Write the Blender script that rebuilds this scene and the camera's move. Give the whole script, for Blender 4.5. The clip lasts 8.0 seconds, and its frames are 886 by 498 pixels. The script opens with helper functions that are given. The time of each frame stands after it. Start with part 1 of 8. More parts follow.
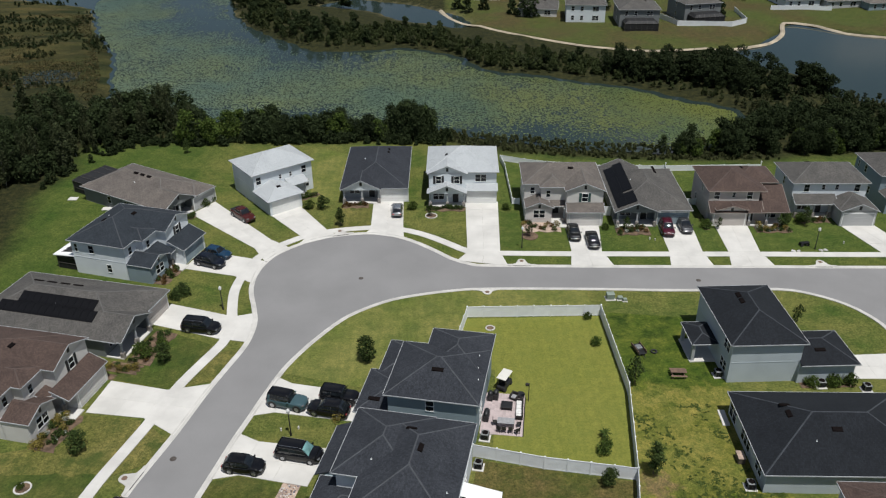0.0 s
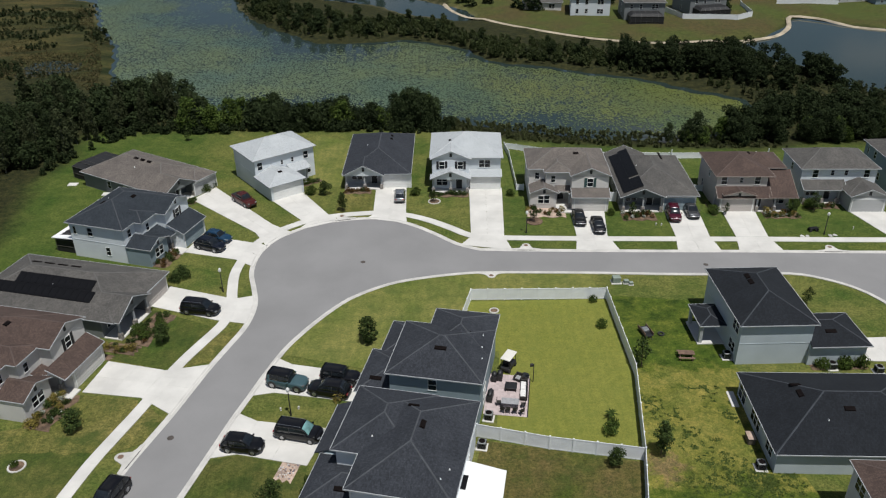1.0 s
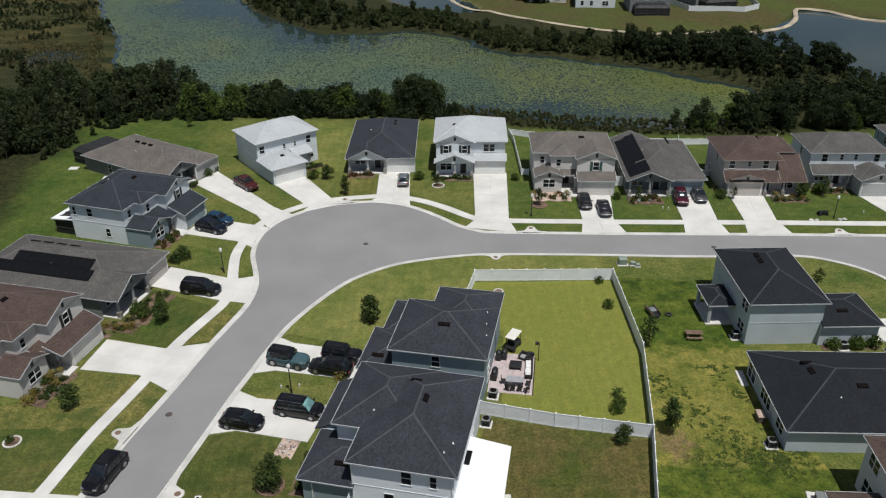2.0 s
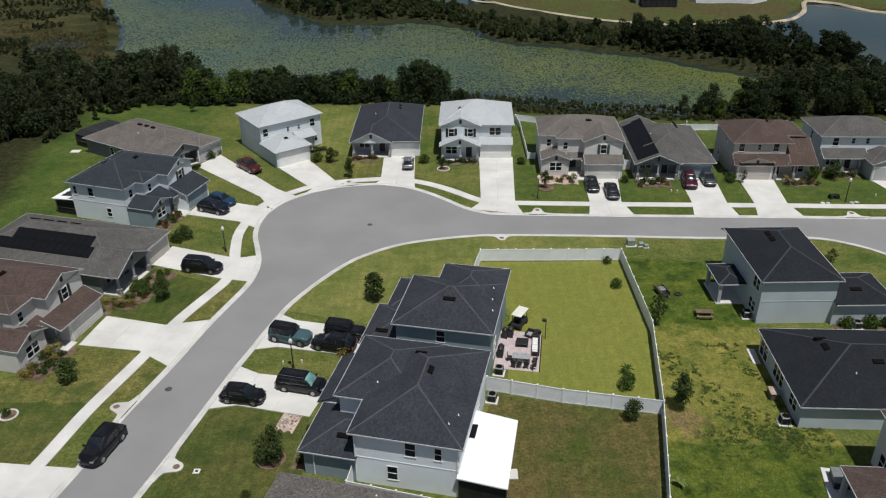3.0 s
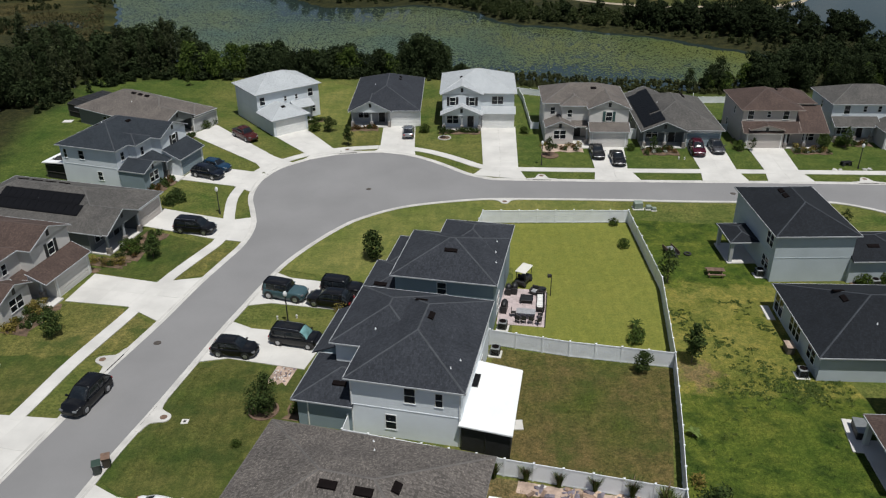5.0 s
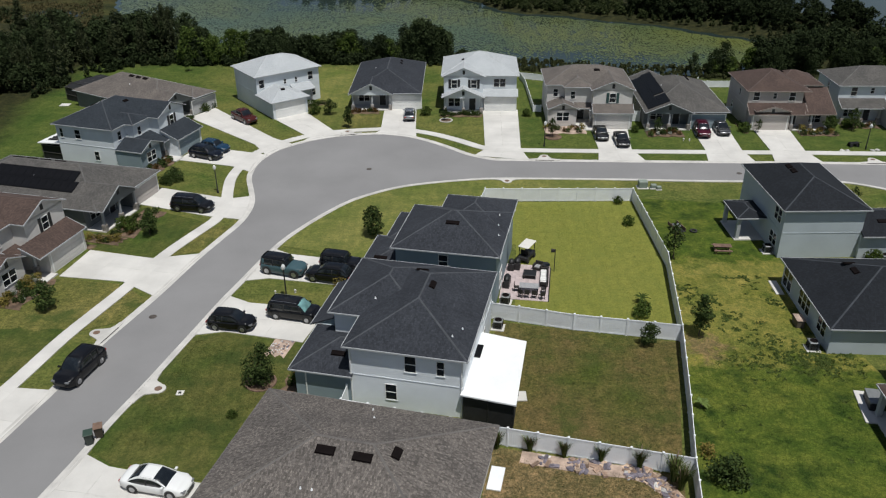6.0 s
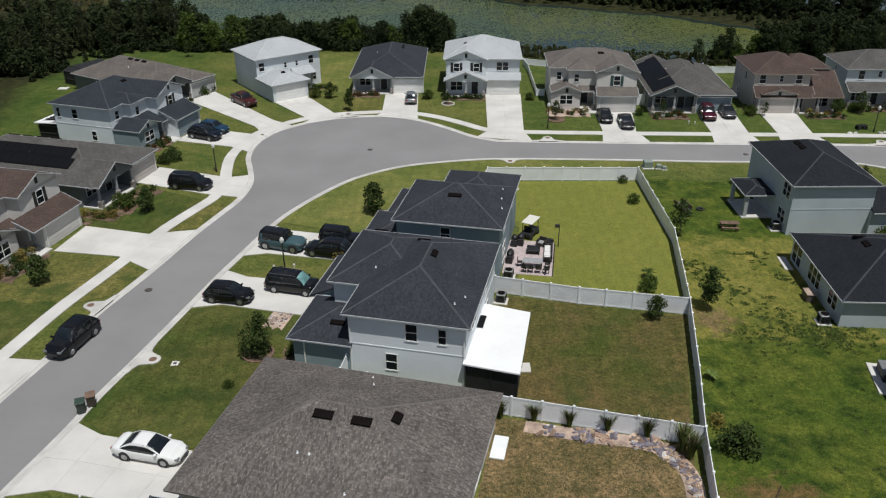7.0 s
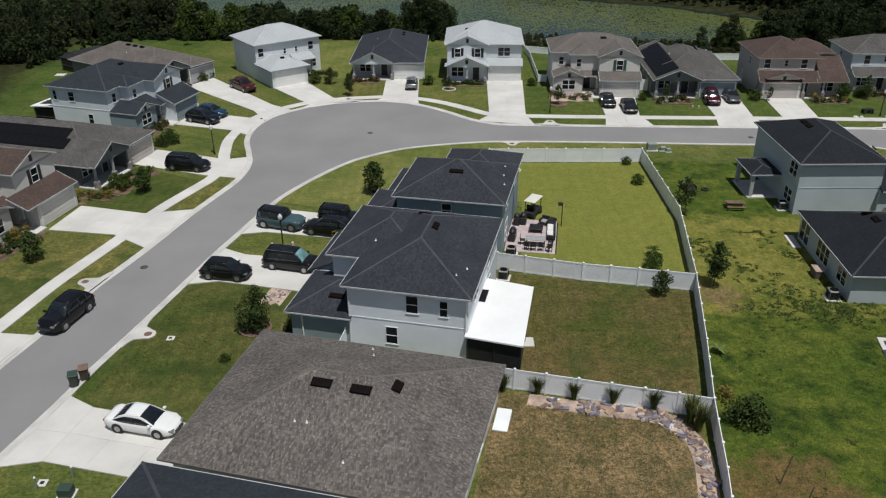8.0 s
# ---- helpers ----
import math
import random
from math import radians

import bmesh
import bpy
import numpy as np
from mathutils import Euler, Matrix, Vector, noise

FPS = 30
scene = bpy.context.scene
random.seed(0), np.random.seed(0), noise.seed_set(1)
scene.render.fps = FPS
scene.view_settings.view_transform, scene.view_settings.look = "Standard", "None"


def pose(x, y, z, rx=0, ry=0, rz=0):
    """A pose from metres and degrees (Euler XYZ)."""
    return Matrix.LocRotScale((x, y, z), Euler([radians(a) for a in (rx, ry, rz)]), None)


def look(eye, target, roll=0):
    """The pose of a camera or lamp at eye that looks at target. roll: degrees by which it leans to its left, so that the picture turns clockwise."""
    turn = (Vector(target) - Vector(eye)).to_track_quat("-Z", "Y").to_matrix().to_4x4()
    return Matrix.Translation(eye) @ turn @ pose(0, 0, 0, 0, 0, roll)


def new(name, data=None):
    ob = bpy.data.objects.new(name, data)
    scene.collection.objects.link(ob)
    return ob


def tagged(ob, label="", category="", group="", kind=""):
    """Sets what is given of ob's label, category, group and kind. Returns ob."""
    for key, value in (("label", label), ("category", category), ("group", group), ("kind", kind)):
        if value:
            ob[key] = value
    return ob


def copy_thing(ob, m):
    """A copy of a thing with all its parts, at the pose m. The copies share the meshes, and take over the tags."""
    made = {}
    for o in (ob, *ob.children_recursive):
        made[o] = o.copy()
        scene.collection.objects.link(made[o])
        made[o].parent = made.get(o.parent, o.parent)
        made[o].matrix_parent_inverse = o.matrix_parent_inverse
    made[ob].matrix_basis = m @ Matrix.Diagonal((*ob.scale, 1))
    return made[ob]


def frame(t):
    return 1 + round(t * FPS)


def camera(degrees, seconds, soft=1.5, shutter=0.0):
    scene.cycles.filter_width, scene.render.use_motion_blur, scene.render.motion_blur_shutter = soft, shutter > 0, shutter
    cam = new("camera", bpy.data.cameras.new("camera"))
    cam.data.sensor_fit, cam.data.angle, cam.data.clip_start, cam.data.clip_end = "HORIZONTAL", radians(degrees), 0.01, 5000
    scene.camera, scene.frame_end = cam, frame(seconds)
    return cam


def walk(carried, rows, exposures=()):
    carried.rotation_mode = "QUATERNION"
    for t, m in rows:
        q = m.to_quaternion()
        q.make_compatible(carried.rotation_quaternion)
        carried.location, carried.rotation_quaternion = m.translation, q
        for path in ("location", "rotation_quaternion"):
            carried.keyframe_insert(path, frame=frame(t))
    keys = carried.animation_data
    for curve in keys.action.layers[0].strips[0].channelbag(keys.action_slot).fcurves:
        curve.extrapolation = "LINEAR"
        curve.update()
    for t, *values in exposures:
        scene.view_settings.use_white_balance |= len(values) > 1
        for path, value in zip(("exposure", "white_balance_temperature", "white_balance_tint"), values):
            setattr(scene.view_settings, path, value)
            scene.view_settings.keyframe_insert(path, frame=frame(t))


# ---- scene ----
cam = camera(58.0, 8.0, soft=1.2)
PATH = [
    (0, (-1.879, -4.434, 60.398), (-1.841, -2.687, 59.423), -0.6),
    (0.5, (-1.909, -4.388, 58.674), (-1.874, -2.639, 57.704), -0.6),
    (1, (-1.902, -4.385, 57.004), (-1.872, -2.634, 56.038), -0.6),
    (1.5, (-1.909, -4.417, 55.402), (-1.882, -2.665, 54.439), -0.6),
    (3, (-2.13, -4.453, 50.244), (-2.119, -2.695, 49.29), -0.5),
    (3.5, (-2.17, -4.357, 48.681), (-2.159, -2.598, 47.73), -0.5),
    (4, (-2.073, -4.214, 47.008), (-2.062, -2.453, 46.061), -0.5),
    (4.5, (-2.19, -4.185, 45.354), (-2.178, -2.421, 44.411), -0.4),
    (6, (-2.343, -4.063, 40.482), (-2.335, -2.295, 39.547), -0.4),
    (6.5, (-2.313, -4.032, 38.762), (-2.308, -2.262, 37.831), -0.4),
    (7, (-2.427, -3.975, 37.259), (-2.422, -2.203, 36.331), -0.3),
    (7.5, (-2.48, -3.945, 35.95), (-2.475, -2.172, 35.025), -0.3),
    (8, (-2.513, -3.857, 34.573), (-2.509, -2.082, 33.65), -0.3),
]
walk(cam, [(t, look(eye, target, roll)) for t, eye, target, roll in PATH], [(0.0, -0.16), (4.0, -0.22), (6.0, -0.24), (8.0, -0.33)])

# ---- sky and sun ----
SUN_EL, SUN_X, SUN_Y = 70.7, 0.483, -0.876
world = bpy.data.worlds.new("sky")
scene.world = world
world.use_nodes = True
wn, wl = world.node_tree.nodes, world.node_tree.links
sky = wn.new("ShaderNodeTexSky")
sky.sky_type = "NISHITA"
sky.sun_disc = False
sky.sun_elevation = radians(SUN_EL)
sky.sun_rotation = math.atan2(SUN_X, SUN_Y)
sky.air_density, sky.dust_density = 1.0, 0.8
wc = wn.new("ShaderNodeTexCoord")
wm = wn.new("ShaderNodeMapping")
wm.inputs["Scale"].default_value = (1.0, 1.0, 2.2)
wm.inputs["Location"].default_value = (0.4, 1.1, 0.0)
wno = wn.new("ShaderNodeTexNoise")
wno.inputs["Scale"].default_value = 2.6
wno.inputs["Detail"].default_value = 7.0
wno.inputs["Roughness"].default_value = 0.58
wr = wn.new("ShaderNodeValToRGB")
wr.color_ramp.elements[0].position, wr.color_ramp.elements[0].color = 0.52, (0, 0, 0, 1)
wr.color_ramp.elements[1].position, wr.color_ramp.elements[1].color = 0.66, (1, 1, 1, 1)
wmix = wn.new("ShaderNodeMixRGB")
wmix.inputs["Color2"].default_value = (7.5, 7.6, 7.8, 1)
wl.new(wc.outputs["Generated"], wm.inputs["Vector"])
wl.new(wm.outputs["Vector"], wno.inputs["Vector"])
wl.new(wno.outputs["Fac"], wr.inputs["Fac"])
wl.new(wr.outputs["Color"], wmix.inputs["Fac"])
wl.new(sky.outputs["Color"], wmix.inputs["Color1"])
wl.new(wmix.outputs["Color"], wn["Background"].inputs["Color"])
wn["Background"].inputs["Strength"].default_value = 0.061
sun = new("sun", bpy.data.lights.new("sun", "SUN"))
sun.data.energy, sun.data.angle, sun.data.color = 4.6, radians(0.53), (0.985, 0.98, 0.945)
_ce = math.cos(radians(SUN_EL))
sun.matrix_world = look((SUN_X * _ce * 300, SUN_Y * _ce * 300, math.sin(radians(SUN_EL)) * 300), (0, 0, 0))


# ---- materials ----
def nodes_of(name):
    m = bpy.data.materials.new(name)
    m.use_nodes = True
    return m, m.node_tree.nodes, m.node_tree.links, m.node_tree.nodes["Principled BSDF"]


def mixc(n, l, fac, a, b, mode="MIX"):
    x = n.new("ShaderNodeMixRGB")
    x.blend_type = mode
    for sock, v in (("Fac", fac), ("Color1", a), ("Color2", b)):
        if isinstance(v, (int, float)):
            x.inputs[sock].default_value = v
        elif isinstance(v, tuple):
            x.inputs[sock].default_value = (*v, 1)
        else:
            l.new(v, x.inputs[sock])
    return x.outputs["Color"]


def noise_of(n, l, vec, scale, detail=4, rough=0.55, lo=0.35, hi=0.65):
    t = n.new("ShaderNodeTexNoise")
    t.inputs["Scale"].default_value, t.inputs["Detail"].default_value, t.inputs["Roughness"].default_value = scale, detail, rough
    l.new(vec, t.inputs["Vector"])
    r = n.new("ShaderNodeMapRange")
    r.inputs["From Min"].default_value, r.inputs["From Max"].default_value = lo, hi
    l.new(t.outputs["Fac"], r.inputs["Value"])
    return r.outputs["Result"]


def bump_of(n, l, bsdf, height, strength, dist):
    b = n.new("ShaderNodeBump")
    b.inputs["Strength"].default_value, b.inputs["Distance"].default_value = strength, dist
    l.new(height, b.inputs["Height"])
    l.new(b.outputs["Normal"], bsdf.inputs["Normal"])


def shade(c, k):
    return tuple(min(1.0, v * k) for v in c)


def surf(name, col, rough=0.7, big=0.4, fine=12.0, amount=0.25, bump=0.15, metal=0.0, coord="Object", dist=0.01, per=0.0, spec=0.5, coat=0.0):
    """A painted or mineral surface: large soft stains, fine grain and fine relief."""
    m, n, l, b = nodes_of(name)
    vec = n.new("ShaderNodeTexCoord").outputs["Object"] if coord == "Object" else n.new("ShaderNodeNewGeometry").outputs["Position"]
    f1 = noise_of(n, l, vec, big, 5)
    f2 = noise_of(n, l, vec, fine, 3)
    c = mixc(n, l, f1, shade(col, 1 - amount), shade(col, 1 + amount * 0.6))
    c = mixc(n, l, f2, c, mixc(n, l, 1.0, c, (1 + amount * 0.5,) * 3, "MULTIPLY"))
    if per:
        o = n.new("ShaderNodeObjectInfo")
        v = n.new("ShaderNodeMapRange")
        v.inputs["To Min"].default_value, v.inputs["To Max"].default_value = 1 - per, 1 + per
        l.new(o.outputs["Random"], v.inputs["Value"])
        c = mixc(n, l, 1.0, c, v.outputs["Result"], "MULTIPLY")
    l.new(c, b.inputs["Base Color"])
    b.inputs["Roughness"].default_value, b.inputs["Metallic"].default_value = rough, metal
    b.inputs["Specular IOR Level"].default_value = spec
    b.inputs["Coat Weight"].default_value = coat
    if bump:
        bump_of(n, l, b, f2, bump, dist)
    return m


def shingle(name, col, vary=0.3, tab=(0.15, 0.22), stain=0.14, grain=1.0):
    """Asphalt shingles: courses with random tabs, laid along the slope by the roof's own UV in metres."""
    m, n, l, b = nodes_of(name)
    uv = n.new("ShaderNodeUVMap").outputs["UV"]
    br = n.new("ShaderNodeTexBrick")
    br.offset = 0.43
    for k, v in (("Scale", 1.0), ("Brick Width", tab[0]), ("Row Height", tab[1]), ("Mortar Size", 0.007), ("Mortar Smooth", 0.3), ("Bias", 0.0)):
        br.inputs[k].default_value = v
    br.inputs["Color1"].default_value = (*shade(col, 1 - vary), 1)
    br.inputs["Color2"].default_value = (*shade(col, 1 + vary), 1)
    br.inputs["Mortar"].default_value = (*shade(col, 0.55), 1)
    l.new(uv, br.inputs["Vector"])
    pos = n.new("ShaderNodeTexCoord").outputs["Object"]
    st = noise_of(n, l, pos, 0.35, 4)
    gr = noise_of(n, l, uv, 26.0, 2)
    c = mixc(n, l, st, mixc(n, l, 1.0, br.outputs["Color"], (1 - stain,) * 3, "MULTIPLY"), mixc(n, l, 1.0, br.outputs["Color"], (1 + stain, 1 + stain * 0.9, 1 + stain * 0.75), "MULTIPLY"))
    c = mixc(n, l, gr, c, mixc(n, l, 1.0, c, tuple(1 + grain * v for v in (0.35, 0.33, 0.3)), "MULTIPLY"))
    sp = noise_of(n, l, uv, 5.5, 3, 0.6, 0.52, 0.62)
    c = mixc(n, l, sp, mixc(n, l, 1.0, c, (1 - 0.1 * grain,) * 3, "MULTIPLY"), mixc(n, l, 1.0, c, tuple(1 + grain * v for v in (0.28, 0.26, 0.24)), "MULTIPLY"))
    l.new(c, b.inputs["Base Color"])
    b.inputs["Roughness"].default_value = 0.92
    b.inputs["Specular IOR Level"].default_value = 0.3
    bump_of(n, l, b, br.outputs["Fac"], -0.6, 0.012)
    return m


def grass(name, green, dry, dark, mix_lo=0.35, mix_hi=0.7, rough=1.0):
    m, n, l, b = nodes_of(name)
    vec = n.new("ShaderNodeNewGeometry").outputs["Position"]
    f1 = noise_of(n, l, vec, 0.13, 6, 0.6, mix_lo, mix_hi)
    f2 = noise_of(n, l, vec, 0.9, 6, 0.65, 0.38, 0.66)
    f3 = noise_of(n, l, vec, 9.0, 4, 0.7, 0.3, 0.7)
    f4 = noise_of(n, l, vec, 0.33, 5, 0.62, 0.50, 0.66)
    c = mixc(n, l, f1, green, dry)
    soft = min(1.0, rough * 1.2)
    c = mixc(n, l, f2, mixc(n, l, 1.0, c, tuple(1 - (1 - v) * soft for v in (0.76, 0.80, 0.74)), "MULTIPLY"), mixc(n, l, 1.0, c, tuple(1 + v * soft for v in (0.17, 0.13, 0.06)), "MULTIPLY"))
    f6 = noise_of(n, l, vec, 3.2, 4, 0.7, 0.36, 0.66)
    c = mixc(n, l, f6, mixc(n, l, 1.0, c, tuple(1 - (1 - v) * rough for v in (0.60, 0.66, 0.58)), "MULTIPLY"), mixc(n, l, 1.0, c, tuple(1 + v * rough for v in (0.28, 0.22, 0.16)), "MULTIPLY"))
    wv = n.new("ShaderNodeTexWave")
    wv.inputs["Scale"].default_value, wv.inputs["Distortion"].default_value, wv.inputs["Detail"].default_value, wv.inputs["Detail Scale"].default_value = 0.26, 3.0, 3.0, 0.6
    l.new(vec, wv.inputs["Vector"])
    c = mixc(n, l, wv.outputs["Fac"], mixc(n, l, 1.0, c, tuple(1 - v * soft for v in (0.08, 0.06, 0.08)), "MULTIPLY"), mixc(n, l, 1.0, c, tuple(1 + v * soft for v in (0.06, 0.05, 0.04)), "MULTIPLY"))
    mm = n.new("ShaderNodeMath")
    mm.operation = "MULTIPLY"
    mm.inputs[1].default_value = 0.75
    l.new(f4, mm.inputs[0])
    c = mixc(n, l, mm.outputs[0], c, dark)
    c = mixc(n, l, f3, mixc(n, l, 1.0, c, tuple(1 - (1 - v) * rough for v in (0.50, 0.56, 0.48)), "MULTIPLY"), mixc(n, l, 1.0, c, tuple(1 + v * rough for v in (0.42, 0.36, 0.26)), "MULTIPLY"))
    l.new(c, b.inputs["Base Color"])
    b.inputs["Roughness"].default_value = 0.95
    b.inputs["Specular IOR Level"].default_value = 0.15
    bump_of(n, l, b, f3, 0.5, 0.05)
    return m


def grass_blend(name, first, second, lo, hi):
    """Two grasses that grade into each other along y, with an uneven edge: the second one lies between lo and hi."""
    m, n, l, b = nodes_of(name)
    pos = n.new("ShaderNodeNewGeometry").outputs["Position"]
    sx = n.new("ShaderNodeSeparateXYZ")
    l.new(pos, sx.inputs["Vector"])
    wob = noise_of(n, l, pos, 0.45, 5, 0.65, 0.2, 0.8)
    add = n.new("ShaderNodeMath")
    add.operation = "MULTIPLY_ADD"
    add.inputs[1].default_value = 7.0
    l.new(wob, add.inputs[0])
    l.new(sx.outputs["Y"], add.inputs[2])
    masks = []
    for edge in (lo, hi):
        r = n.new("ShaderNodeMapRange")
        r.inputs["From Min"].default_value, r.inputs["From Max"].default_value = edge + 3.0, edge + 4.4
        l.new(add.outputs[0], r.inputs["Value"])
        masks.append(r.outputs["Result"])
    sub_ = n.new("ShaderNodeMath")
    sub_.operation = "SUBTRACT"
    l.new(masks[0], sub_.inputs[0])
    l.new(masks[1], sub_.inputs[1])
    cols = []
    f1 = noise_of(n, l, pos, 0.16, 6, 0.6, 0.32, 0.66)
    f4 = noise_of(n, l, pos, 0.33, 5, 0.62, 0.50, 0.66)
    for green, dry, dark in (first, second):
        c = mixc(n, l, f1, green, dry)
        cols.append(mixc(n, l, f4, c, dark))
    c = mixc(n, l, sub_.outputs[0], cols[0], cols[1])
    # worn reddish patches with a ragged edge
    rag = noise_of(n, l, pos, 0.7, 6, 0.7, 0.25, 0.75)
    for spot, outer, inner, tone in (((18.2, 30.8, 0.0), 7.2, 5.2, (0.165, 0.112, 0.062)), ((20.7, 53.7, 0.0), 4.9, 3.3, (0.215, 0.155, 0.10))):
        far = n.new("ShaderNodeVectorMath")
        far.operation = "DISTANCE"
        far.inputs[1].default_value = spot
        l.new(pos, far.inputs[0])
        edge = n.new("ShaderNodeMath")
        edge.operation = "MULTIPLY_ADD"
        edge.inputs[1].default_value = 5.0
        l.new(rag, edge.inputs[0])
        l.new(far.outputs["Value"], edge.inputs[2])
        bare = n.new("ShaderNodeMapRange")
        bare.inputs["From Min"].default_value, bare.inputs["From Max"].default_value = outer, inner
        l.new(edge.outputs[0], bare.inputs["Value"])
        c = mixc(n, l, bare.outputs["Result"], c, mixc(n, l, f4, tone, (0.110, 0.096, 0.038)))
    for sc, lo_c, hi_c in ((0.42, (0.66, 0.78, 0.64), (1.2, 1.12, 1.06)), (1.1, (0.64, 0.72, 0.62), (1.24, 1.16, 1.06)), (3.2, (0.68, 0.74, 0.66), (1.22, 1.17, 1.12)), (9.0, (0.62, 0.67, 0.60), (1.28, 1.24, 1.16))):
        f = noise_of(n, l, pos, sc, 5, 0.68, 0.35, 0.66)
        c = mixc(n, l, f, mixc(n, l, 1.0, c, lo_c, "MULTIPLY"), mixc(n, l, 1.0, c, hi_c, "MULTIPLY"))
    l.new(c, b.inputs["Base Color"])
    b.inputs["Roughness"].default_value = 0.95
    b.inputs["Specular IOR Level"].default_value = 0.15
    bump_of(n, l, b, f, 0.5, 0.05)
    return m


def leafy(name, a, c2, rough=0.8, spec=0.06, tint=None):
    """Foliage: every leaf its own tone, every plant a little its own."""
    m, n, l, b = nodes_of(name)
    g = n.new("ShaderNodeNewGeometry")
    o = n.new("ShaderNodeObjectInfo")
    c = mixc(n, l, g.outputs["Random Per Island"], a, c2)
    if tint:
        sx = n.new("ShaderNodeSeparateXYZ")
        l.new(g.outputs["Position"], sx.inputs["Vector"])
        mr = n.new("ShaderNodeMapRange")
        mr.inputs["From Min"].default_value, mr.inputs["From Max"].default_value = tint[0], tint[1]
        l.new(sx.outputs["X"], mr.inputs["Value"])
        big = noise_of(n, l, g.outputs["Position"], 0.032, 4, 0.6, 0.38, 0.62)
        c = mixc(n, l, mr.outputs["Result"], c, mixc(n, l, 1.0, c, tint[2], "MULTIPLY"))
        c = mixc(n, l, big, mixc(n, l, 1.0, c, (0.72, 0.86, 1.05), "MULTIPLY"), mixc(n, l, 1.0, c, (1.2, 1.13, 0.86), "MULTIPLY"))
    v = n.new("ShaderNodeMapRange")
    v.inputs["To Min"].default_value, v.inputs["To Max"].default_value = 0.75, 1.25
    l.new(o.outputs["Random"], v.inputs["Value"])
    c = mixc(n, l, 1.0, c, v.outputs["Result"], "MULTIPLY")
    l.new(c, b.inputs["Base Color"])
    b.inputs["Roughness"].default_value = rough
    b.inputs["Specular IOR Level"].default_value = spec
    b.inputs["Subsurface Weight"].default_value = 0.0
    return m


def glassy(name, col, rough=0.08, metal=0.0, spec=0.6):
    m, n, l, b = nodes_of(name)
    vec = n.new("ShaderNodeTexCoord").outputs["Object"]
    f = noise_of(n, l, vec, 1.3, 2)
    l.new(mixc(n, l, f, shade(col, 0.7), shade(col, 1.4)), b.inputs["Base Color"])
    b.inputs["Roughness"].default_value, b.inputs["Metallic"].default_value = rough, metal
    b.inputs["Specular IOR Level"].default_value = spec
    return m


M_asphalt = surf("asphalt", (0.222, 0.217, 0.216), 0.9, 0.1, 30, 0.09, 0.3, coord="Position", spec=0.3)
M_conc = surf("concrete", (0.565, 0.545, 0.512), 0.88, 0.3, 18, 0.10, 0.15, coord="Position", per=0.035, spec=0.3)
M_kerb = surf("kerb_concrete", (0.50, 0.48, 0.45), 0.88, 0.5, 14, 0.16, 0.15, coord="Position", spec=0.3)
M_white = surf("white_trim", (0.74, 0.74, 0.72), 0.5, 0.8, 20, 0.06, 0.05)
M_fascia = surf("pale_fascia_paint", (0.40, 0.41, 0.42), 0.6, 0.8, 20, 0.08, 0.05)
M_vinyl = surf("white_vinyl", (0.78, 0.795, 0.81), 0.42, 0.5, 8, 0.07, 0.03, per=0.03)
M_metalroof = surf("white_panel_roof", (0.80, 0.80, 0.79), 0.4, 0.6, 6, 0.04, 0.03)
M_stone = surf("stone_veneer", (0.27, 0.245, 0.22), 0.9, 2.5, 14, 0.45, 0.5, dist=0.03)
M_glass = glassy("window_glass", (0.011, 0.014, 0.018), spec=0.3)
M_screen = surf("dark_screen", (0.012, 0.012, 0.013), 0.7, 2, 30, 0.3, 0.0)
M_bronze = surf("bronze_aluminium", (0.07, 0.065, 0.06), 0.5, 2, 20, 0.15, 0.0)
M_solar = surf("solar_cells", (0.005, 0.005, 0.006), 0.5, 1.3, 20, 0.3, 0.0, spec=0.15)
M_black = surf("black_metal", (0.015, 0.015, 0.016), 0.5, 2, 20, 0.2, 0.05)
M_ventm = surf("roof_vent_metal", (0.008, 0.006, 0.006), 0.9, 2, 20, 0.2, 0.05, spec=0.06)
M_rubber = surf("tyre_rubber", (0.02, 0.02, 0.02), 0.85, 3, 30, 0.2, 0.1)
M_alloy = surf("alloy_rim", (0.45, 0.45, 0.46), 0.3, 3, 30, 0.1, 0.0, metal=0.9)
M_bark = surf("bark", (0.11, 0.085, 0.06), 0.95, 3, 14, 0.4, 0.5, dist=0.03)
M_mulch = surf("mulch", (0.13, 0.085, 0.055), 0.98, 1.2, 9, 0.5, 0.6, dist=0.05, coord="Position")
M_sand = surf("sandy_bank", (0.36, 0.30, 0.22), 0.95, 0.2, 3, 0.3, 0.3, coord="Position", dist=0.04)
M_soil = surf("soil_bed", (0.40, 0.30, 0.24), 0.95, 0.8, 6, 0.35, 0.4, coord="Position", dist=0.04)
M_ac = surf("condenser_metal", (0.22, 0.23, 0.23), 0.5, 2, 20, 0.15, 0.05, metal=0.3)
M_iron = surf("rusty_iron", (0.07, 0.058, 0.05), 0.7, 3, 20, 0.3, 0.2)
M_util = surf("green_utility_box", (0.035, 0.06, 0.045), 0.5, 2, 20, 0.1, 0.05)
M_utilg = surf("grey_green_box_paint", (0.22, 0.26, 0.22), 0.5, 2, 20, 0.12, 0.05)
M_wood = surf("weathered_wood", (0.16, 0.10, 0.07), 0.8, 2, 20, 0.3, 0.2)
M_paver = surf("brick_pavers", (0.48, 0.395, 0.39), 0.85, 1.0, 8, 0.2, 0.2, per=0.12)

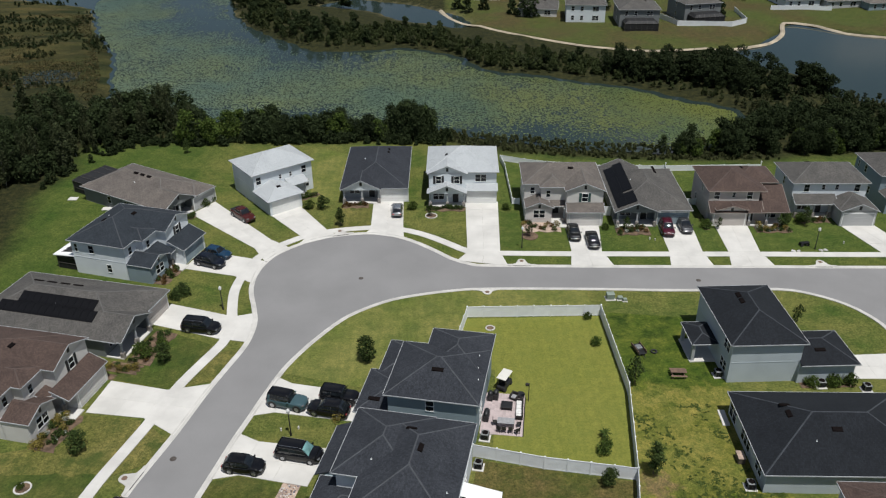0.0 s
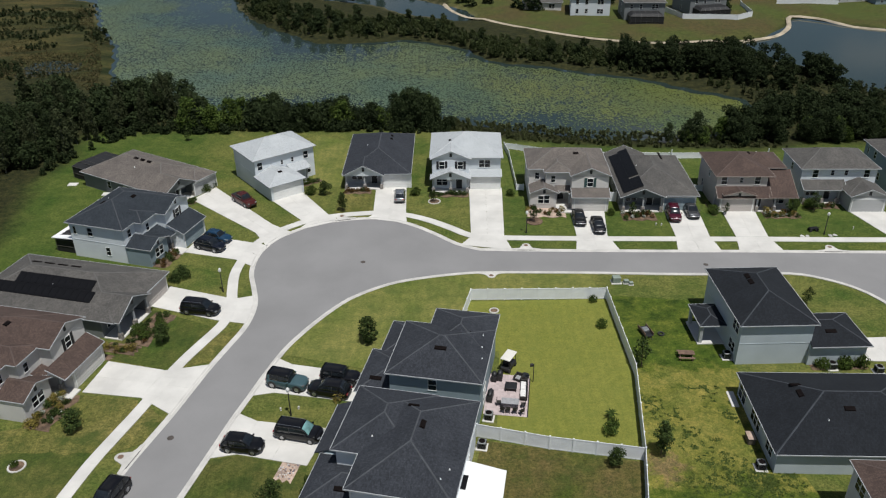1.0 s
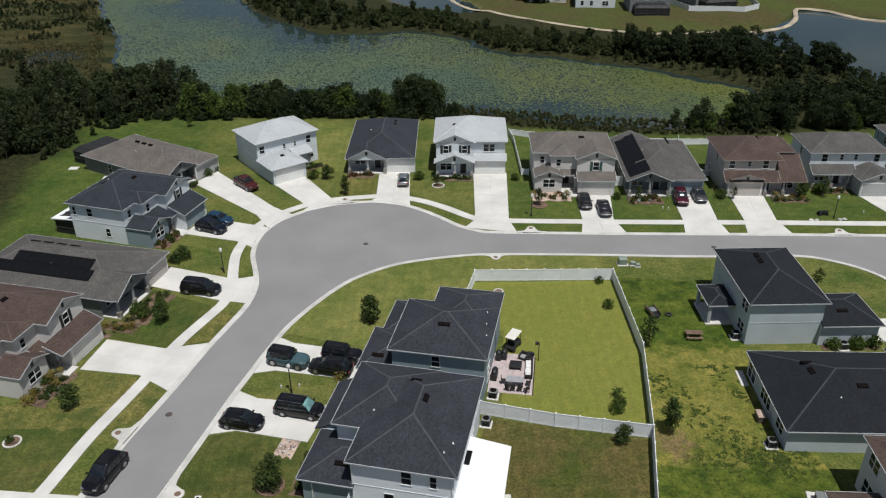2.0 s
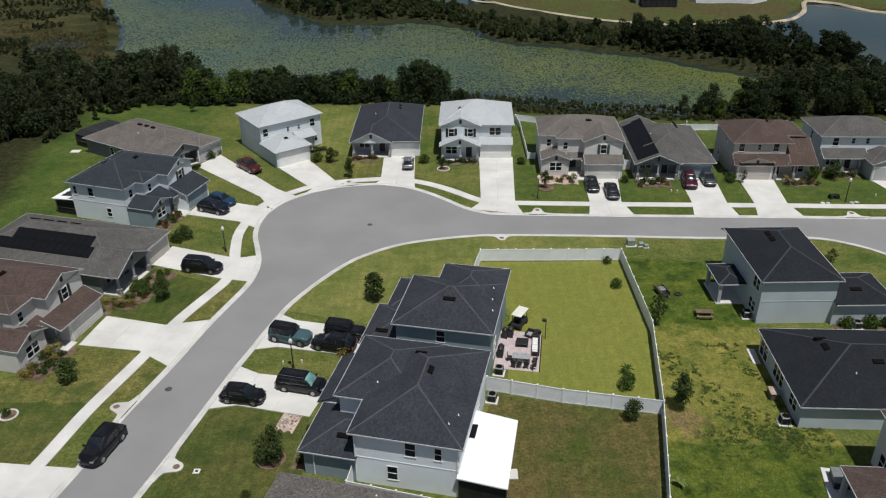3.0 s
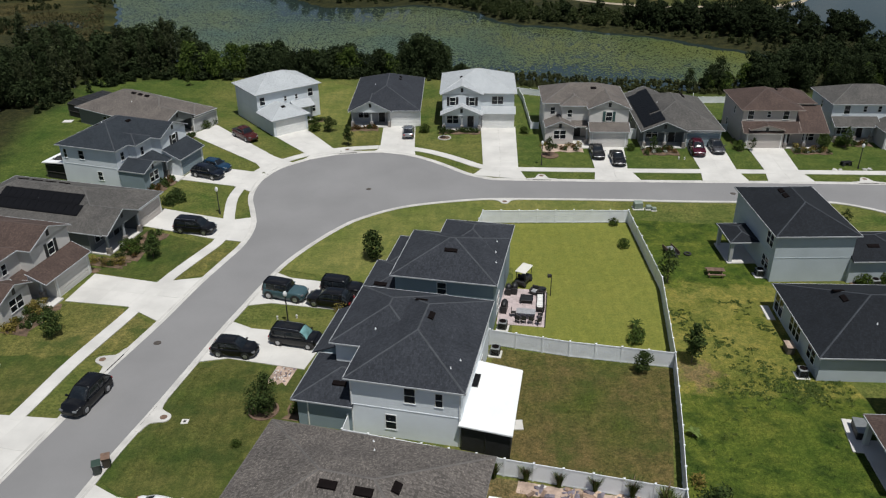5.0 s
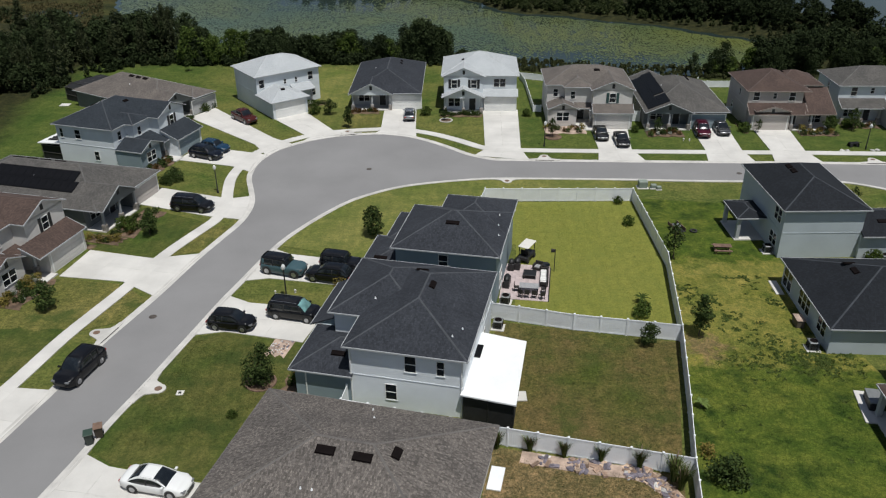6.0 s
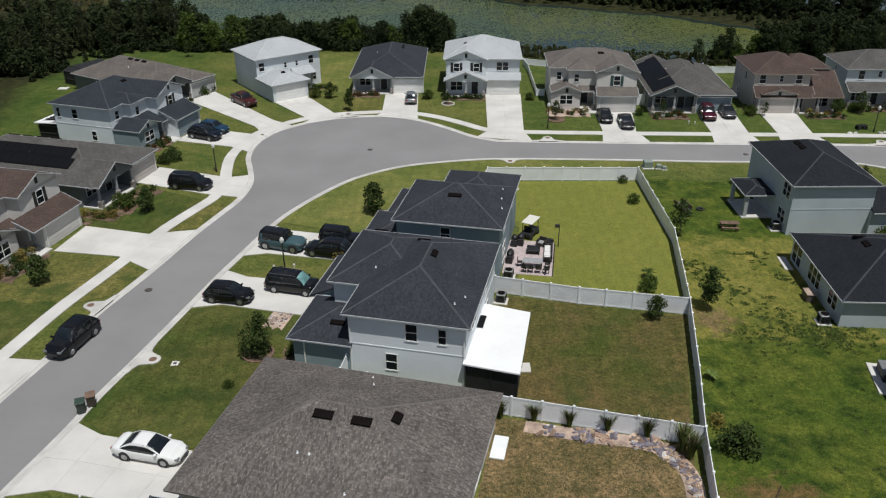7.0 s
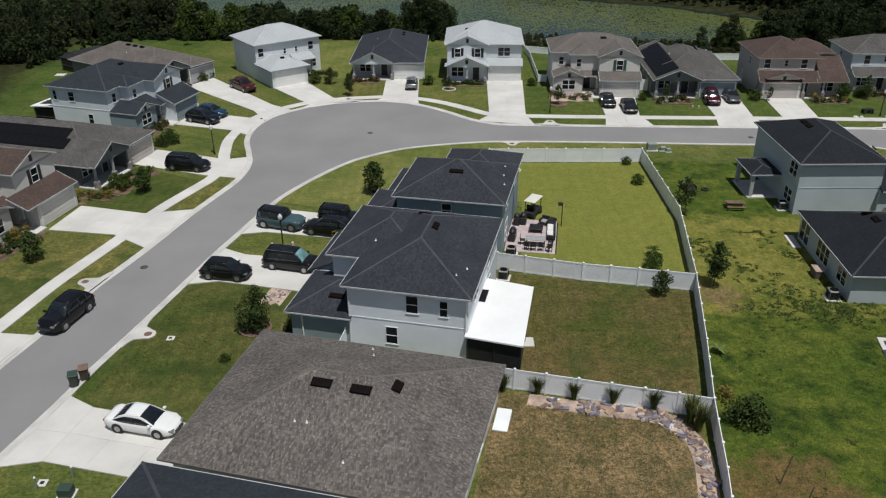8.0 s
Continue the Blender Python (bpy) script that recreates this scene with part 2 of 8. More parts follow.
R_dark = shingle("charcoal_shingles", (0.028, 0.0315, 0.0395), 0.24, grain=0.7)
R_ink = shingle("blue_black_shingles", (0.0105, 0.0128, 0.0168), 0.24, grain=0.6)
R_slate = shingle("dark_blue_grey_shingles", (0.0245, 0.0305, 0.0385), 0.2, grain=0.4)
R_grey = shingle("weathered_grey_brown_shingles", (0.084, 0.080, 0.076), 0.2, grain=0.55)
R_brown = shingle("red_brown_shingles", (0.071, 0.049, 0.042), 0.2, grain=0.5)
R_light = shingle("pale_grey_shingles", (0.40, 0.42, 0.435), 0.06, stain=0.05, grain=0.25)
R_taupe = shingle("taupe_shingles", (0.121, 0.1065, 0.097), 0.18, (0.2, 0.16), grain=0.45)
R_near = shingle("warm_grey_shingles", (0.110, 0.099, 0.092), 0.38, (0.115, 0.21))
CAP = {r: surf(r.name + "_ridge", c, 0.9, 1.0, 20, 0.2, 0.2) for r, c in (
    (R_dark, (0.056, 0.06, 0.068)), (R_ink, (0.038, 0.043, 0.051)), (R_slate, (0.045, 0.049, 0.057)), (R_grey, (0.105, 0.10, 0.095)), (R_brown, (0.082, 0.058, 0.05)),
    (R_light, (0.40, 0.41, 0.42)), (R_taupe, (0.135, 0.123, 0.115)), (R_near, (0.122, 0.111, 0.104)))}

W_white = surf("white_stucco", (0.64, 0.675, 0.70), 0.85, 0.3, 22, 0.06, 0.12)
W_pale = surf("pale_grey_stucco", (0.70, 0.735, 0.76), 0.85, 0.3, 22, 0.07, 0.12)
W_blue = surf("pale_blue_grey_stucco", (0.42, 0.468, 0.49), 0.85, 0.3, 22, 0.07, 0.12)
W_grey = surf("grey_stucco", (0.42, 0.42, 0.42), 0.85, 0.3, 22, 0.07, 0.12)
W_greyd = surf("dark_grey_stucco", (0.17, 0.18, 0.18), 0.85, 0.3, 22, 0.08, 0.12)
W_beige = surf("greige_stucco", (0.60, 0.575, 0.545), 0.85, 0.3, 22, 0.07, 0.12)
W_tan = surf("tan_stucco", (0.47, 0.43, 0.40), 0.85, 0.3, 22, 0.07, 0.12)
W_steel = surf("steel_blue_stucco", (0.23, 0.29, 0.32), 0.85, 0.3, 22, 0.07, 0.12)
M_fascia_tan = surf("tan_fascia_paint", (0.24, 0.20, 0.175), 0.6, 1, 20, 0.08, 0.05)
W_seal = surf("slate_grey_siding", (0.14, 0.16, 0.165), 0.8, 0.3, 22, 0.08, 0.12)
M_green_door = surf("teal_shutter", (0.03, 0.07, 0.065), 0.6, 1, 20, 0.1, 0.05)

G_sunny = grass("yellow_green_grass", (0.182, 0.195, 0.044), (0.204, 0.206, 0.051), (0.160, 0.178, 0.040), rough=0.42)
G_brown = grass("thin_brown_grass", (0.072, 0.092, 0.022), (0.142, 0.108, 0.053), (0.052, 0.072, 0.018), 0.3, 0.6, 1.0)
G_rust = grass("dry_rusty_grass", (0.105, 0.094, 0.041), (0.240, 0.172, 0.114), (0.082, 0.080, 0.033), 0.25, 0.55, 1.25)
G_mott = grass("patchy_dry_grass", (0.100, 0.112, 0.032), (0.185, 0.165, 0.066), (0.045, 0.072, 0.018), 0.3, 0.6)
G_yard = grass_blend("yard_grass", ((0.066, 0.105, 0.019), (0.128, 0.145, 0.034), (0.034, 0.060, 0.013)), ((0.168, 0.165, 0.046), (0.238, 0.215, 0.076), (0.125, 0.138, 0.035)), 50.6, 69.0)
G_bend = grass("bend_grass", (0.105, 0.136, 0.034), (0.195, 0.192, 0.066), (0.085, 0.112, 0.030), 0.32, 0.6, 0.65)
G_front = grass("shaded_front_grass", (0.050, 0.086, 0.018), (0.108, 0.110, 0.037), (0.034, 0.058, 0.014), 0.3, 0.58, 0.75)


# ---- mesh tools ----
def link_mesh(name, bm, material, parent=None, label="", smooth=False):
    me = bpy.data.meshes.new(name)
    bm.to_mesh(me)
    bm.free()
    for mt in material if isinstance(material, (list, tuple)) else [material]:
        me.materials.append(mt)
    if smooth:
        me.polygons.foreach_set("use_smooth", [True] * len(me.polygons))
    ob = new(name, me)
    if parent is not None:
        ob.parent = parent
    if label:
        tagged(ob, label)
    return ob


part = link_mesh


def thing(name, label, category, x=0, y=0, z=0, yaw=0, group="", kind=""):
    ob = new(name)
    ob.empty_display_size = 0.2
    ob.matrix_basis = pose(x, y, z, 0, 0, yaw)
    return tagged(ob, label, category, group, kind)


def box(bm, x0, y0, z0, x1, y1, z1, bevel=0.0):
    vs = [bm.verts.new(p) for p in ((x0, y0, z0), (x1, y0, z0), (x1, y1, z0), (x0, y1, z0), (x0, y0, z1), (x1, y0, z1), (x1, y1, z1), (x0, y1, z1))]
    fs = [bm.faces.new([vs[i] for i in f]) for f in ((3, 2, 1, 0), (4, 5, 6, 7), (0, 1, 5, 4), (1, 2, 6, 5), (2, 3, 7, 6), (3, 0, 4, 7))]
    if bevel:
        es = list({e for f in fs for e in f.edges})
        bmesh.ops.bevel(bm, geom=es, offset=bevel, segments=1, affect="EDGES")
    return vs


def boxbm(*a, bevel=0.0):
    bm = bmesh.new()
    box(bm, *a, bevel=bevel)
    return bm


def tube(bm, p, q, r0, r1, n=8, cap=True):
    p, q = Vector(p), Vector(q)
    d = (q - p).normalized()
    s = d.orthogonal().normalized()
    t = d.cross(s)
    ring = lambda c, r: [bm.verts.new(c + (s * math.cos(2 * math.pi * i / n) + t * math.sin(2 * math.pi * i / n)) * r) for i in range(n)]  # noqa: E731
    a, b = ring(p, r0), ring(q, r1)
    for i in range(n):
        bm.faces.new((a[i], a[(i + 1) % n], b[(i + 1) % n], b[i]))
    if cap:
        bm.faces.new(a[::-1])
        bm.faces.new(b)
    return a, b


def prism(bm, pts, z0, z1):
    """A flat slab with any outline, counter-clockwise."""
    area = sum(a[0] * b[1] - b[0] * a[1] for a, b in zip(pts, pts[1:] + pts[:1]))
    if area < 0:
        pts = pts[::-1]
    lo = [bm.verts.new((x, y, z0)) for x, y in pts]
    hi = [bm.verts.new((x, y, z1)) for x, y in pts]
    bm.faces.new(hi)
    bm.faces.new(lo[::-1])
    for i in range(len(pts)):
        j = (i + 1) % len(pts)
        bm.faces.new((lo[i], lo[j], hi[j], hi[i]))


def spline(pts, step=1.0):
    """A smooth line through a few plan points, in even steps."""
    P = [Vector(p) for p in pts]
    P = [2 * P[0] - P[1]] + P + [2 * P[-1] - P[-2]]
    out = []
    for i in range(1, len(P) - 2):
        a, b, c, d = P[i - 1 : i + 3]
        n = max(1, int((c - b).length / step))
        for k in range(n):
            t = k / n
            out.append(0.5 * (2 * b + (c - a) * t + (2 * a - 5 * b + 4 * c - d) * t * t + (3 * b - a - 3 * c + d) * t ** 3))
    out.append(P[-2])
    return [(v.x, v.y) for v in out]


def offset_line(line, d):
    """The line shifted by d to its left."""
    out = []
    for i, (x, y) in enumerate(line):
        x0, y0 = line[max(0, i - 1)]
        x1, y1 = line[min(len(line) - 1, i + 1)]
        h = math.hypot(x1 - x0, y1 - y0) or 1
        k = d(i) if callable(d) else d
        out.append((x - (y1 - y0) / h * k, y + (x1 - x0) / h * k))
    return out


def loft(bm, line, profile):
    """A profile of (left offset, z) swept along a line."""
    cols = [offset_line(line, o) for o, _ in profile]
    rings = [[bm.verts.new((*cols[k][i], profile[k][1])) for k in range(len(profile))] for i in range(len(line))]
    for a, b in zip(rings, rings[1:]):
        for k in range(len(profile) - 1):
            bm.faces.new((a[k], b[k], b[k + 1], a[k + 1]))


from mathutils.geometry import tessellate_polygon

# ---- ground, water ----
LAKE = [(-118, 292), (-106, 257), (-95, 235), (-84, 208), (-78, 190), (-72, 172), (-50, 166), (-25, 161), (0, 158), (14, 152.5), (40, 143.5), (58, 148), (68, 163),
        (60, 173), (47, 183.5), (28, 193), (14, 199), (4, 215), (-10, 222), (-29, 219), (-43, 230), (-62, 258), (-72, 293), (-85, 330), (-120, 330)]
POND_N = [(-36, 281), (-23, 275), (-7, 258), (4, 250), (12, 248.5), (5, 265), (-11, 280), (-28, 288)]
POND_E = [(83, 215), (86, 202), (96, 189), (95, 177), (105, 171), (140, 160), (190, 170), (190, 215), (134, 226), (112, 242), (106, 232), (95, 220)]
POOL_W = [(-104, 194), (-105, 207), (-94, 204), (-92, 199)]
POND_W = [(-150, 300), (-133, 291), (-108, 279), (-97, 292), (-100, 330), (-150, 330)]
BANK = spline([(4, 268), (8, 256), (15.6, 243), (23.4, 234), (38.3, 221.6), (47, 216.3), (60, 212), (76, 213.5), (94.3, 219.5), (104.3, 230.4), (110, 243), (117.4, 240), (132.3, 226), (190, 214)], 3)


def poly_dist(px, py, poly):
    """Signed distance of points to an outline: negative inside."""
    d = np.full(px.shape, 1e9)
    inside = np.zeros(px.shape, bool)
    for (x0, y0), (x1, y1) in zip(poly, poly[1:] + poly[:1]):
        ex, ey = x1 - x0, y1 - y0
        t = np.clip(((px - x0) * ex + (py - y0) * ey) / (ex * ex + ey * ey + 1e-9), 0, 1)
        d = np.minimum(d, np.hypot(px - x0 - t * ex, py - y0 - t * ey))
        cross = ((y0 > py) != (y1 > py)) & (px < (x1 - x0) * (py - y0) / (y1 - y0 + 1e-12) + x0)
        inside ^= cross
    return np.where(inside, -d, d)


def line_dist(px, py, line):
    d = np.full(px.shape, 1e9)
    for (x0, y0), (x1, y1) in zip(line, line[1:]):
        ex, ey = x1 - x0, y1 - y0
        t = np.clip(((px - x0) * ex + (py - y0) * ey) / (ex * ex + ey * ey + 1e-9), 0, 1)
        d = np.minimum(d, np.hypot(px - x0 - t * ex, py - y0 - t * ey))
    return d


def wave(px, py, s, seed):
    return (np.sin(px * s + seed) + np.sin(py * s * 1.13 + seed * 2.1) + np.sin((px + py) * s * 0.71 + seed * 0.7) + np.sin((px - py) * s * 1.9 + seed)) / 4


SMOOTH_LAKE = spline(LAKE + LAKE[:1], 4)[:-1]
SMOOTH_E = spline(POND_E + POND_E[:1], 4)[:-1]
SMOOTH_N = spline(POND_N + POND_N[:1], 4)[:-1]


def water_dist(px, py):
    d = poly_dist(px, py, SMOOTH_LAKE)
    for q in (SMOOTH_N, SMOOTH_E, POOL_W, POND_W):
        d = np.minimum(d, poly_dist(px, py, q))
    return d + 1.6 * wave(px, py, 0.35, 1.0)


def build_ground():
    xs = np.r_[[-3000, -1200, -600, -350, -220], np.arange(-160, 200.1, 2.5), [230, 350, 600, 1200, 3000]]
    ys = np.r_[[-2500, -900, -300, -120], np.arange(-60, 120, 6.0), np.arange(120, 330.1, 2.5), [360, 450, 700, 1300, 3500]]
    X, Y = np.meshgrid(xs, ys)
    d = water_dist(X, Y)
    Z = np.where(d < 6, np.clip((d - 6) * 0.17, -2.6, 0), 0)
    Z = Z + np.where((Y > 152) & (d > 6), 0.35 * wave(X, Y, 0.2, 3.0) + 0.3, 0) * np.clip((Y - 152) / 12, 0, 1)
    nx, ny = len(xs), len(ys)
    # the sandy path on the far bank follows this ground
    bm = bmesh.new()
    cols = [offset_line(BANK, o) for o in (-0.65, -0.2, 0.3, 0.75)]
    rows = []
    for i in range(len(BANK)):
        row = []
        for k, c in enumerate(cols):
            x, y = c[i]
            dd = water_dist(np.array([x]), np.array([y]))[0]
            row.append(bm.verts.new((x, y, max(-0.72, min(0.0, (dd - 6) * 0.17) + (0.72 if k in (1, 2) else 0.45)))))
        rows.append(row)
    for a, c in zip(rows, rows[1:]):
        for k in range(3):
            bm.faces.new((a[k], c[k], c[k + 1], a[k + 1]))
    bmesh.ops.recalc_face_normals(bm, faces=bm.faces)
    tagged(link_mesh("sandy_bank", bm, M_sand), "pale sandy path along the far bank", "path", kind="structure")
    verts = np.c_[X.ravel(), Y.ravel(), Z.ravel()]
    i = np.arange((ny - 1) * (nx - 1))
    a = i // (nx - 1) * nx + i % (nx - 1)
    faces = np.c_[a, a + 1, a + nx + 1, a + nx]
    me = bpy.data.meshes.new("ground")
    me.from_pydata(verts.tolist(), [], faces.tolist())
    px, py = verts[:, 0], verts[:, 1]
    far_lawn = np.clip((py - np.interp(px, [p[0] for p in BANK[::6]], [p[1] for p in BANK[::6]])) / 3, 0, 1) * (px > 6) * (px < 400)
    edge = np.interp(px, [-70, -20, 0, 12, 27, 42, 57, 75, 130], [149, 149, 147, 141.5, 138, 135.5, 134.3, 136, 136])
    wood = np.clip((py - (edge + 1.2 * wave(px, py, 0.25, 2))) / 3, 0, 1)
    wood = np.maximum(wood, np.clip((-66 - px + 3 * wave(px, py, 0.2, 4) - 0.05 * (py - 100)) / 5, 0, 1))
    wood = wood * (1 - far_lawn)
    lush = np.clip((-40 - px) / 9, 0, 1) * (py > 60) + np.clip((px - 9) / 4, 0, 1) * np.clip((py - 94) / 3, 0, 1) * 0.85
    sand = np.clip(1 - np.abs(d.ravel() - 1.0) / 2.0, 0, 1) * (py > 250) * 0.3
    marsh = np.clip((-62 - px) / 12, 0, 1) * np.clip((py - 178) / 15, 0, 1)
    for key, val in (("woodland", wood), ("sandy", np.clip(sand, 0, 1)), ("marsh", marsh), ("mown", far_lawn), ("lush", lush * (1 - far_lawn))):
        at = me.attributes.new(key, "FLOAT", "POINT")
        at.data.foreach_set("value", val.astype(np.float32))
    m, n, l, b = nodes_of("ground_cover")
    vec = n.new("ShaderNodeNewGeometry").outputs["Position"]

    def attr(k):
        x = n.new("ShaderNodeAttribute")
        x.attribute_name = k
        return x.outputs["Fac"]
    f1 = noise_of(n, l, vec, 0.14, 6, 0.68, 0.32, 0.60)
    f2 = noise_of(n, l, vec, 0.8, 6, 0.65)
    f3 = noise_of(n, l, vec, 8.0, 4, 0.7, 0.3, 0.7)
    f5 = noise_of(n, l, vec, 0.05, 5, 0.6, 0.4, 0.6)
    c = mixc(n, l, f1, (0.064, 0.102, 0.024), (0.152, 0.155, 0.052))
    c = mixc(n, l, attr("lush"), c, mixc(n, l, f1, (0.043, 0.082, 0.017), (0.092, 0.120, 0.032)))
    c = mixc(n, l, attr("mown"), c, mixc(n, l, f5, (0.085, 0.070, 0.034), (0.074, 0.090, 0.028)))
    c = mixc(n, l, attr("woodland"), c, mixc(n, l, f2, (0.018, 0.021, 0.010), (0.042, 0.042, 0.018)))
    lay = n.new("ShaderNodeMapping")
    lay.inputs["Scale"].default_value = (0.3, 1.0, 1.0)
    l.new(vec, lay.inputs["Vector"])
    fm = noise_of(n, l, lay.outputs["Vector"], 0.16, 6, 0.7, 0.38, 0.62)
    fn = noise_of(n, l, lay.outputs["Vector"], 0.05, 4, 0.6, 0.42, 0.58)
    reed = mixc(n, l, fn, mixc(n, l, fm, (0.020, 0.025, 0.010), (0.098, 0.074, 0.034)), mixc(n, l, fm, (0.018, 0.026, 0.010), (0.060, 0.062, 0.024)))
    c = mixc(n, l, attr("marsh"), c, reed)
    c = mixc(n, l, attr("sandy"), c, (0.36, 0.30, 0.22))
    c = mixc(n, l, f2, mixc(n, l, 1.0, c, (0.74, 0.80, 0.72), "MULTIPLY"), mixc(n, l, 1.0, c, (1.18, 1.13, 1.06), "MULTIPLY"))
    f6 = noise_of(n, l, vec, 3.2, 4, 0.7, 0.36, 0.66)
    c = mixc(n, l, f6, mixc(n, l, 1.0, c, (0.62, 0.68, 0.60), "MULTIPLY"), mixc(n, l, 1.0, c, (1.26, 1.2, 1.14), "MULTIPLY"))
    c = mixc(n, l, f3, mixc(n, l, 1.0, c, (0.65, 0.68, 0.62), "MULTIPLY"), mixc(n, l, 1.0, c, (1.22, 1.2, 1.14), "MULTIPLY"))
    l.new(c, b.inputs["Base Color"])
    b.inputs["Roughness"].default_value = 0.95
    b.inputs["Specular IOR Level"].default_value = 0.15
    bump_of(n, l, b, f3, 0.5, 0.06)
    me.materials.append(m)
    me.polygons.foreach_set("use_smooth", [True] * len(me.polygons))
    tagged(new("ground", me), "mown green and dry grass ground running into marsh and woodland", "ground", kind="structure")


build_ground()

m, n, l, b = nodes_of("lake_water")
vec = n.new("ShaderNodeNewGeometry").outputs["Position"]
b.inputs["Base Color"].default_value = (0.024, 0.037, 0.033, 1)
b.inputs["Roughness"].default_value = 0.07
b.inputs["IOR"].default_value = 1.33
bump_of(n, l, b, noise_of(n, l, vec, 1.6, 3, 0.5, 0.2, 0.8), 0.06, 0.03)
M_water = m
bm = bmesh.new()
prism(bm, [(-400, 130), (400, 130), (400, 500), (-400, 500)], -2.9, -0.75)
tagged(link_mesh("water", bm, M_water), "still dark lake water reflecting blue sky and clouds", "lake", kind="structure")

# ---- road ----
OUTER = spline([(140, 91.4), (120, 92.4), (100, 93.4), (85, 94.1), (72, 94.75), (58, 95.4), (47.1, 96.0), (24.1, 97.05), (7.8, 98.0), (4.6, 98.5), (1.6, 100.3), (-0.4, 102.4), (-2.9, 104.9), (-5.8, 107.2), (-8.9, 108.6), (-12.1, 109.1), (-17.3, 108.25), (-20.8, 106.7), (-24.9, 102.9),
                (-26.7, 98.7), (-27.0, 95.0), (-26.7, 92.2), (-25.6, 88.3), (-24.8, 84.4), (-25.1, 79.7), (-26.5, 75.0), (-27.9, 70.5), (-29.7, 63.5), (-31.2, 58.5), (-32.3, 54.7), (-33.6, 48.5), (-35.0, 43.0), (-39.6, 24)], 1.2)
INNER = spline([(-33.4, 24), (-30.7, 34.1), (-29.15, 40.0), (-28.3, 44.0), (-26.95, 49.0), (-26.4, 51.2), (-24.9, 57.3), (-23.75, 62.1), (-22.65, 66.0), (-21.45, 70.3), (-19.9, 75.0), (-17.3, 80.0),
                (-14.2, 84.6), (-11.9, 86.9), (-8.1, 89.4), (-4.2, 90.8), (1.4, 91.9), (6.3, 92.2), (20, 91.6), (30, 90.9), (36.6, 90.6), (47.4, 90.4), (51.8, 88.9), (55.3, 86.2), (57.2, 83.2), (58.2, 79.6), (58.5, 72), (58.6, 40), (58.6, 20)], 1.2)
EAST = spline([(66.0, 20), (66.0, 72), (66.4, 80), (68.0, 84), (71.2, 87.2), (76, 88.6), (140, 85.4)], 1.5)
bm = bmesh.new()
outline = [Vector((*p, 0.02)) for p in OUTER + INNER + EAST]
vs = [bm.verts.new(v) for v in outline]
for tri in tessellate_polygon([outline]):
    bm.faces.new([vs[i] for i in tri])
bmesh.ops.recalc_face_normals(bm, faces=bm.faces)
if sum(f.normal.z for f in bm.faces) < 0:
    bmesh.ops.reverse_faces(bm, faces=bm.faces)
tagged(link_mesh("road", bm, M_asphalt), "pale grey asphalt street widening into a cul-de-sac bulb", "road", kind="structure")
KERB_PROFILE = [(0.0, 0.021), (-0.3, 0.028), (-0.5, 0.082), (-0.68, 0.09), (-0.68, -0.2)]
for line in (OUTER, INNER, EAST):
    bm = bmesh.new()
    loft(bm, line, KERB_PROFILE)
    bmesh.ops.recalc_face_normals(bm, faces=bm.faces)
    tagged(link_mesh("kerb", bm, M_kerb), "pale concrete rolled kerb along the asphalt", "kerb", group="street kerbs", kind="structure")


def strip_slabs(parent, line, width, length=1.5, z=0.12, name="slab", gap=0.012):
    """Concrete slabs laid end to end along a line."""
    acc, cuts = 0.0, [0]
    for i in range(1, len(line)):
        acc += math.dist(line[i], line[i - 1])
        if acc >= length:
            cuts.append(i)
            acc = 0.0
    if cuts[-1] != len(line) - 1:
        cuts.append(len(line) - 1)
    lo, hi = offset_line(line, -width / 2), offset_line(line, width / 2)
    for a, c in zip(cuts, cuts[1:]):
        pts = [Vector(lo[a]), Vector(lo[c]), Vector(hi[c]), Vector(hi[a])]
        mid = sum(pts, Vector((0, 0))) / 4
        pts = [mid + (p - mid) * (1 - gap) for p in pts]
        bm = bmesh.new()
        prism(bm, [tuple(p) for p in pts], -0.1, z)
        part(name, bm, M_conc, parent)


def quad_slabs(parent, corners, nu, nv, z=0.072, gap=0.006):
    """Concrete slabs filling a four-cornered drive: nu across, nv along."""
    a, b_, c, d = [Vector(p) for p in corners]
    at = lambda u, v: (a * (1 - u) + b_ * u) * (1 - v) + (d * (1 - u) + c * u) * v  # noqa: E731
    L = max((a - d).length, (b_ - c).length)
    W = max((a - b_).length, 0.5)
    for i in range(nu):
        for j in range(nv):
            gu, gv = gap / W, gap / L
            u0, u1, v0, v1 = i / nu + gu, (i + 1) / nu - gu, j / nv + gv, (j + 1) / nv - gv
            bm = bmesh.new()
            prism(bm, [tuple(at(u, v)) for u, v in ((u0, v0), (u1, v0), (u1, v1), (u0, v1))], -0.1, z)
            part("slab", bm, M_conc, parent)


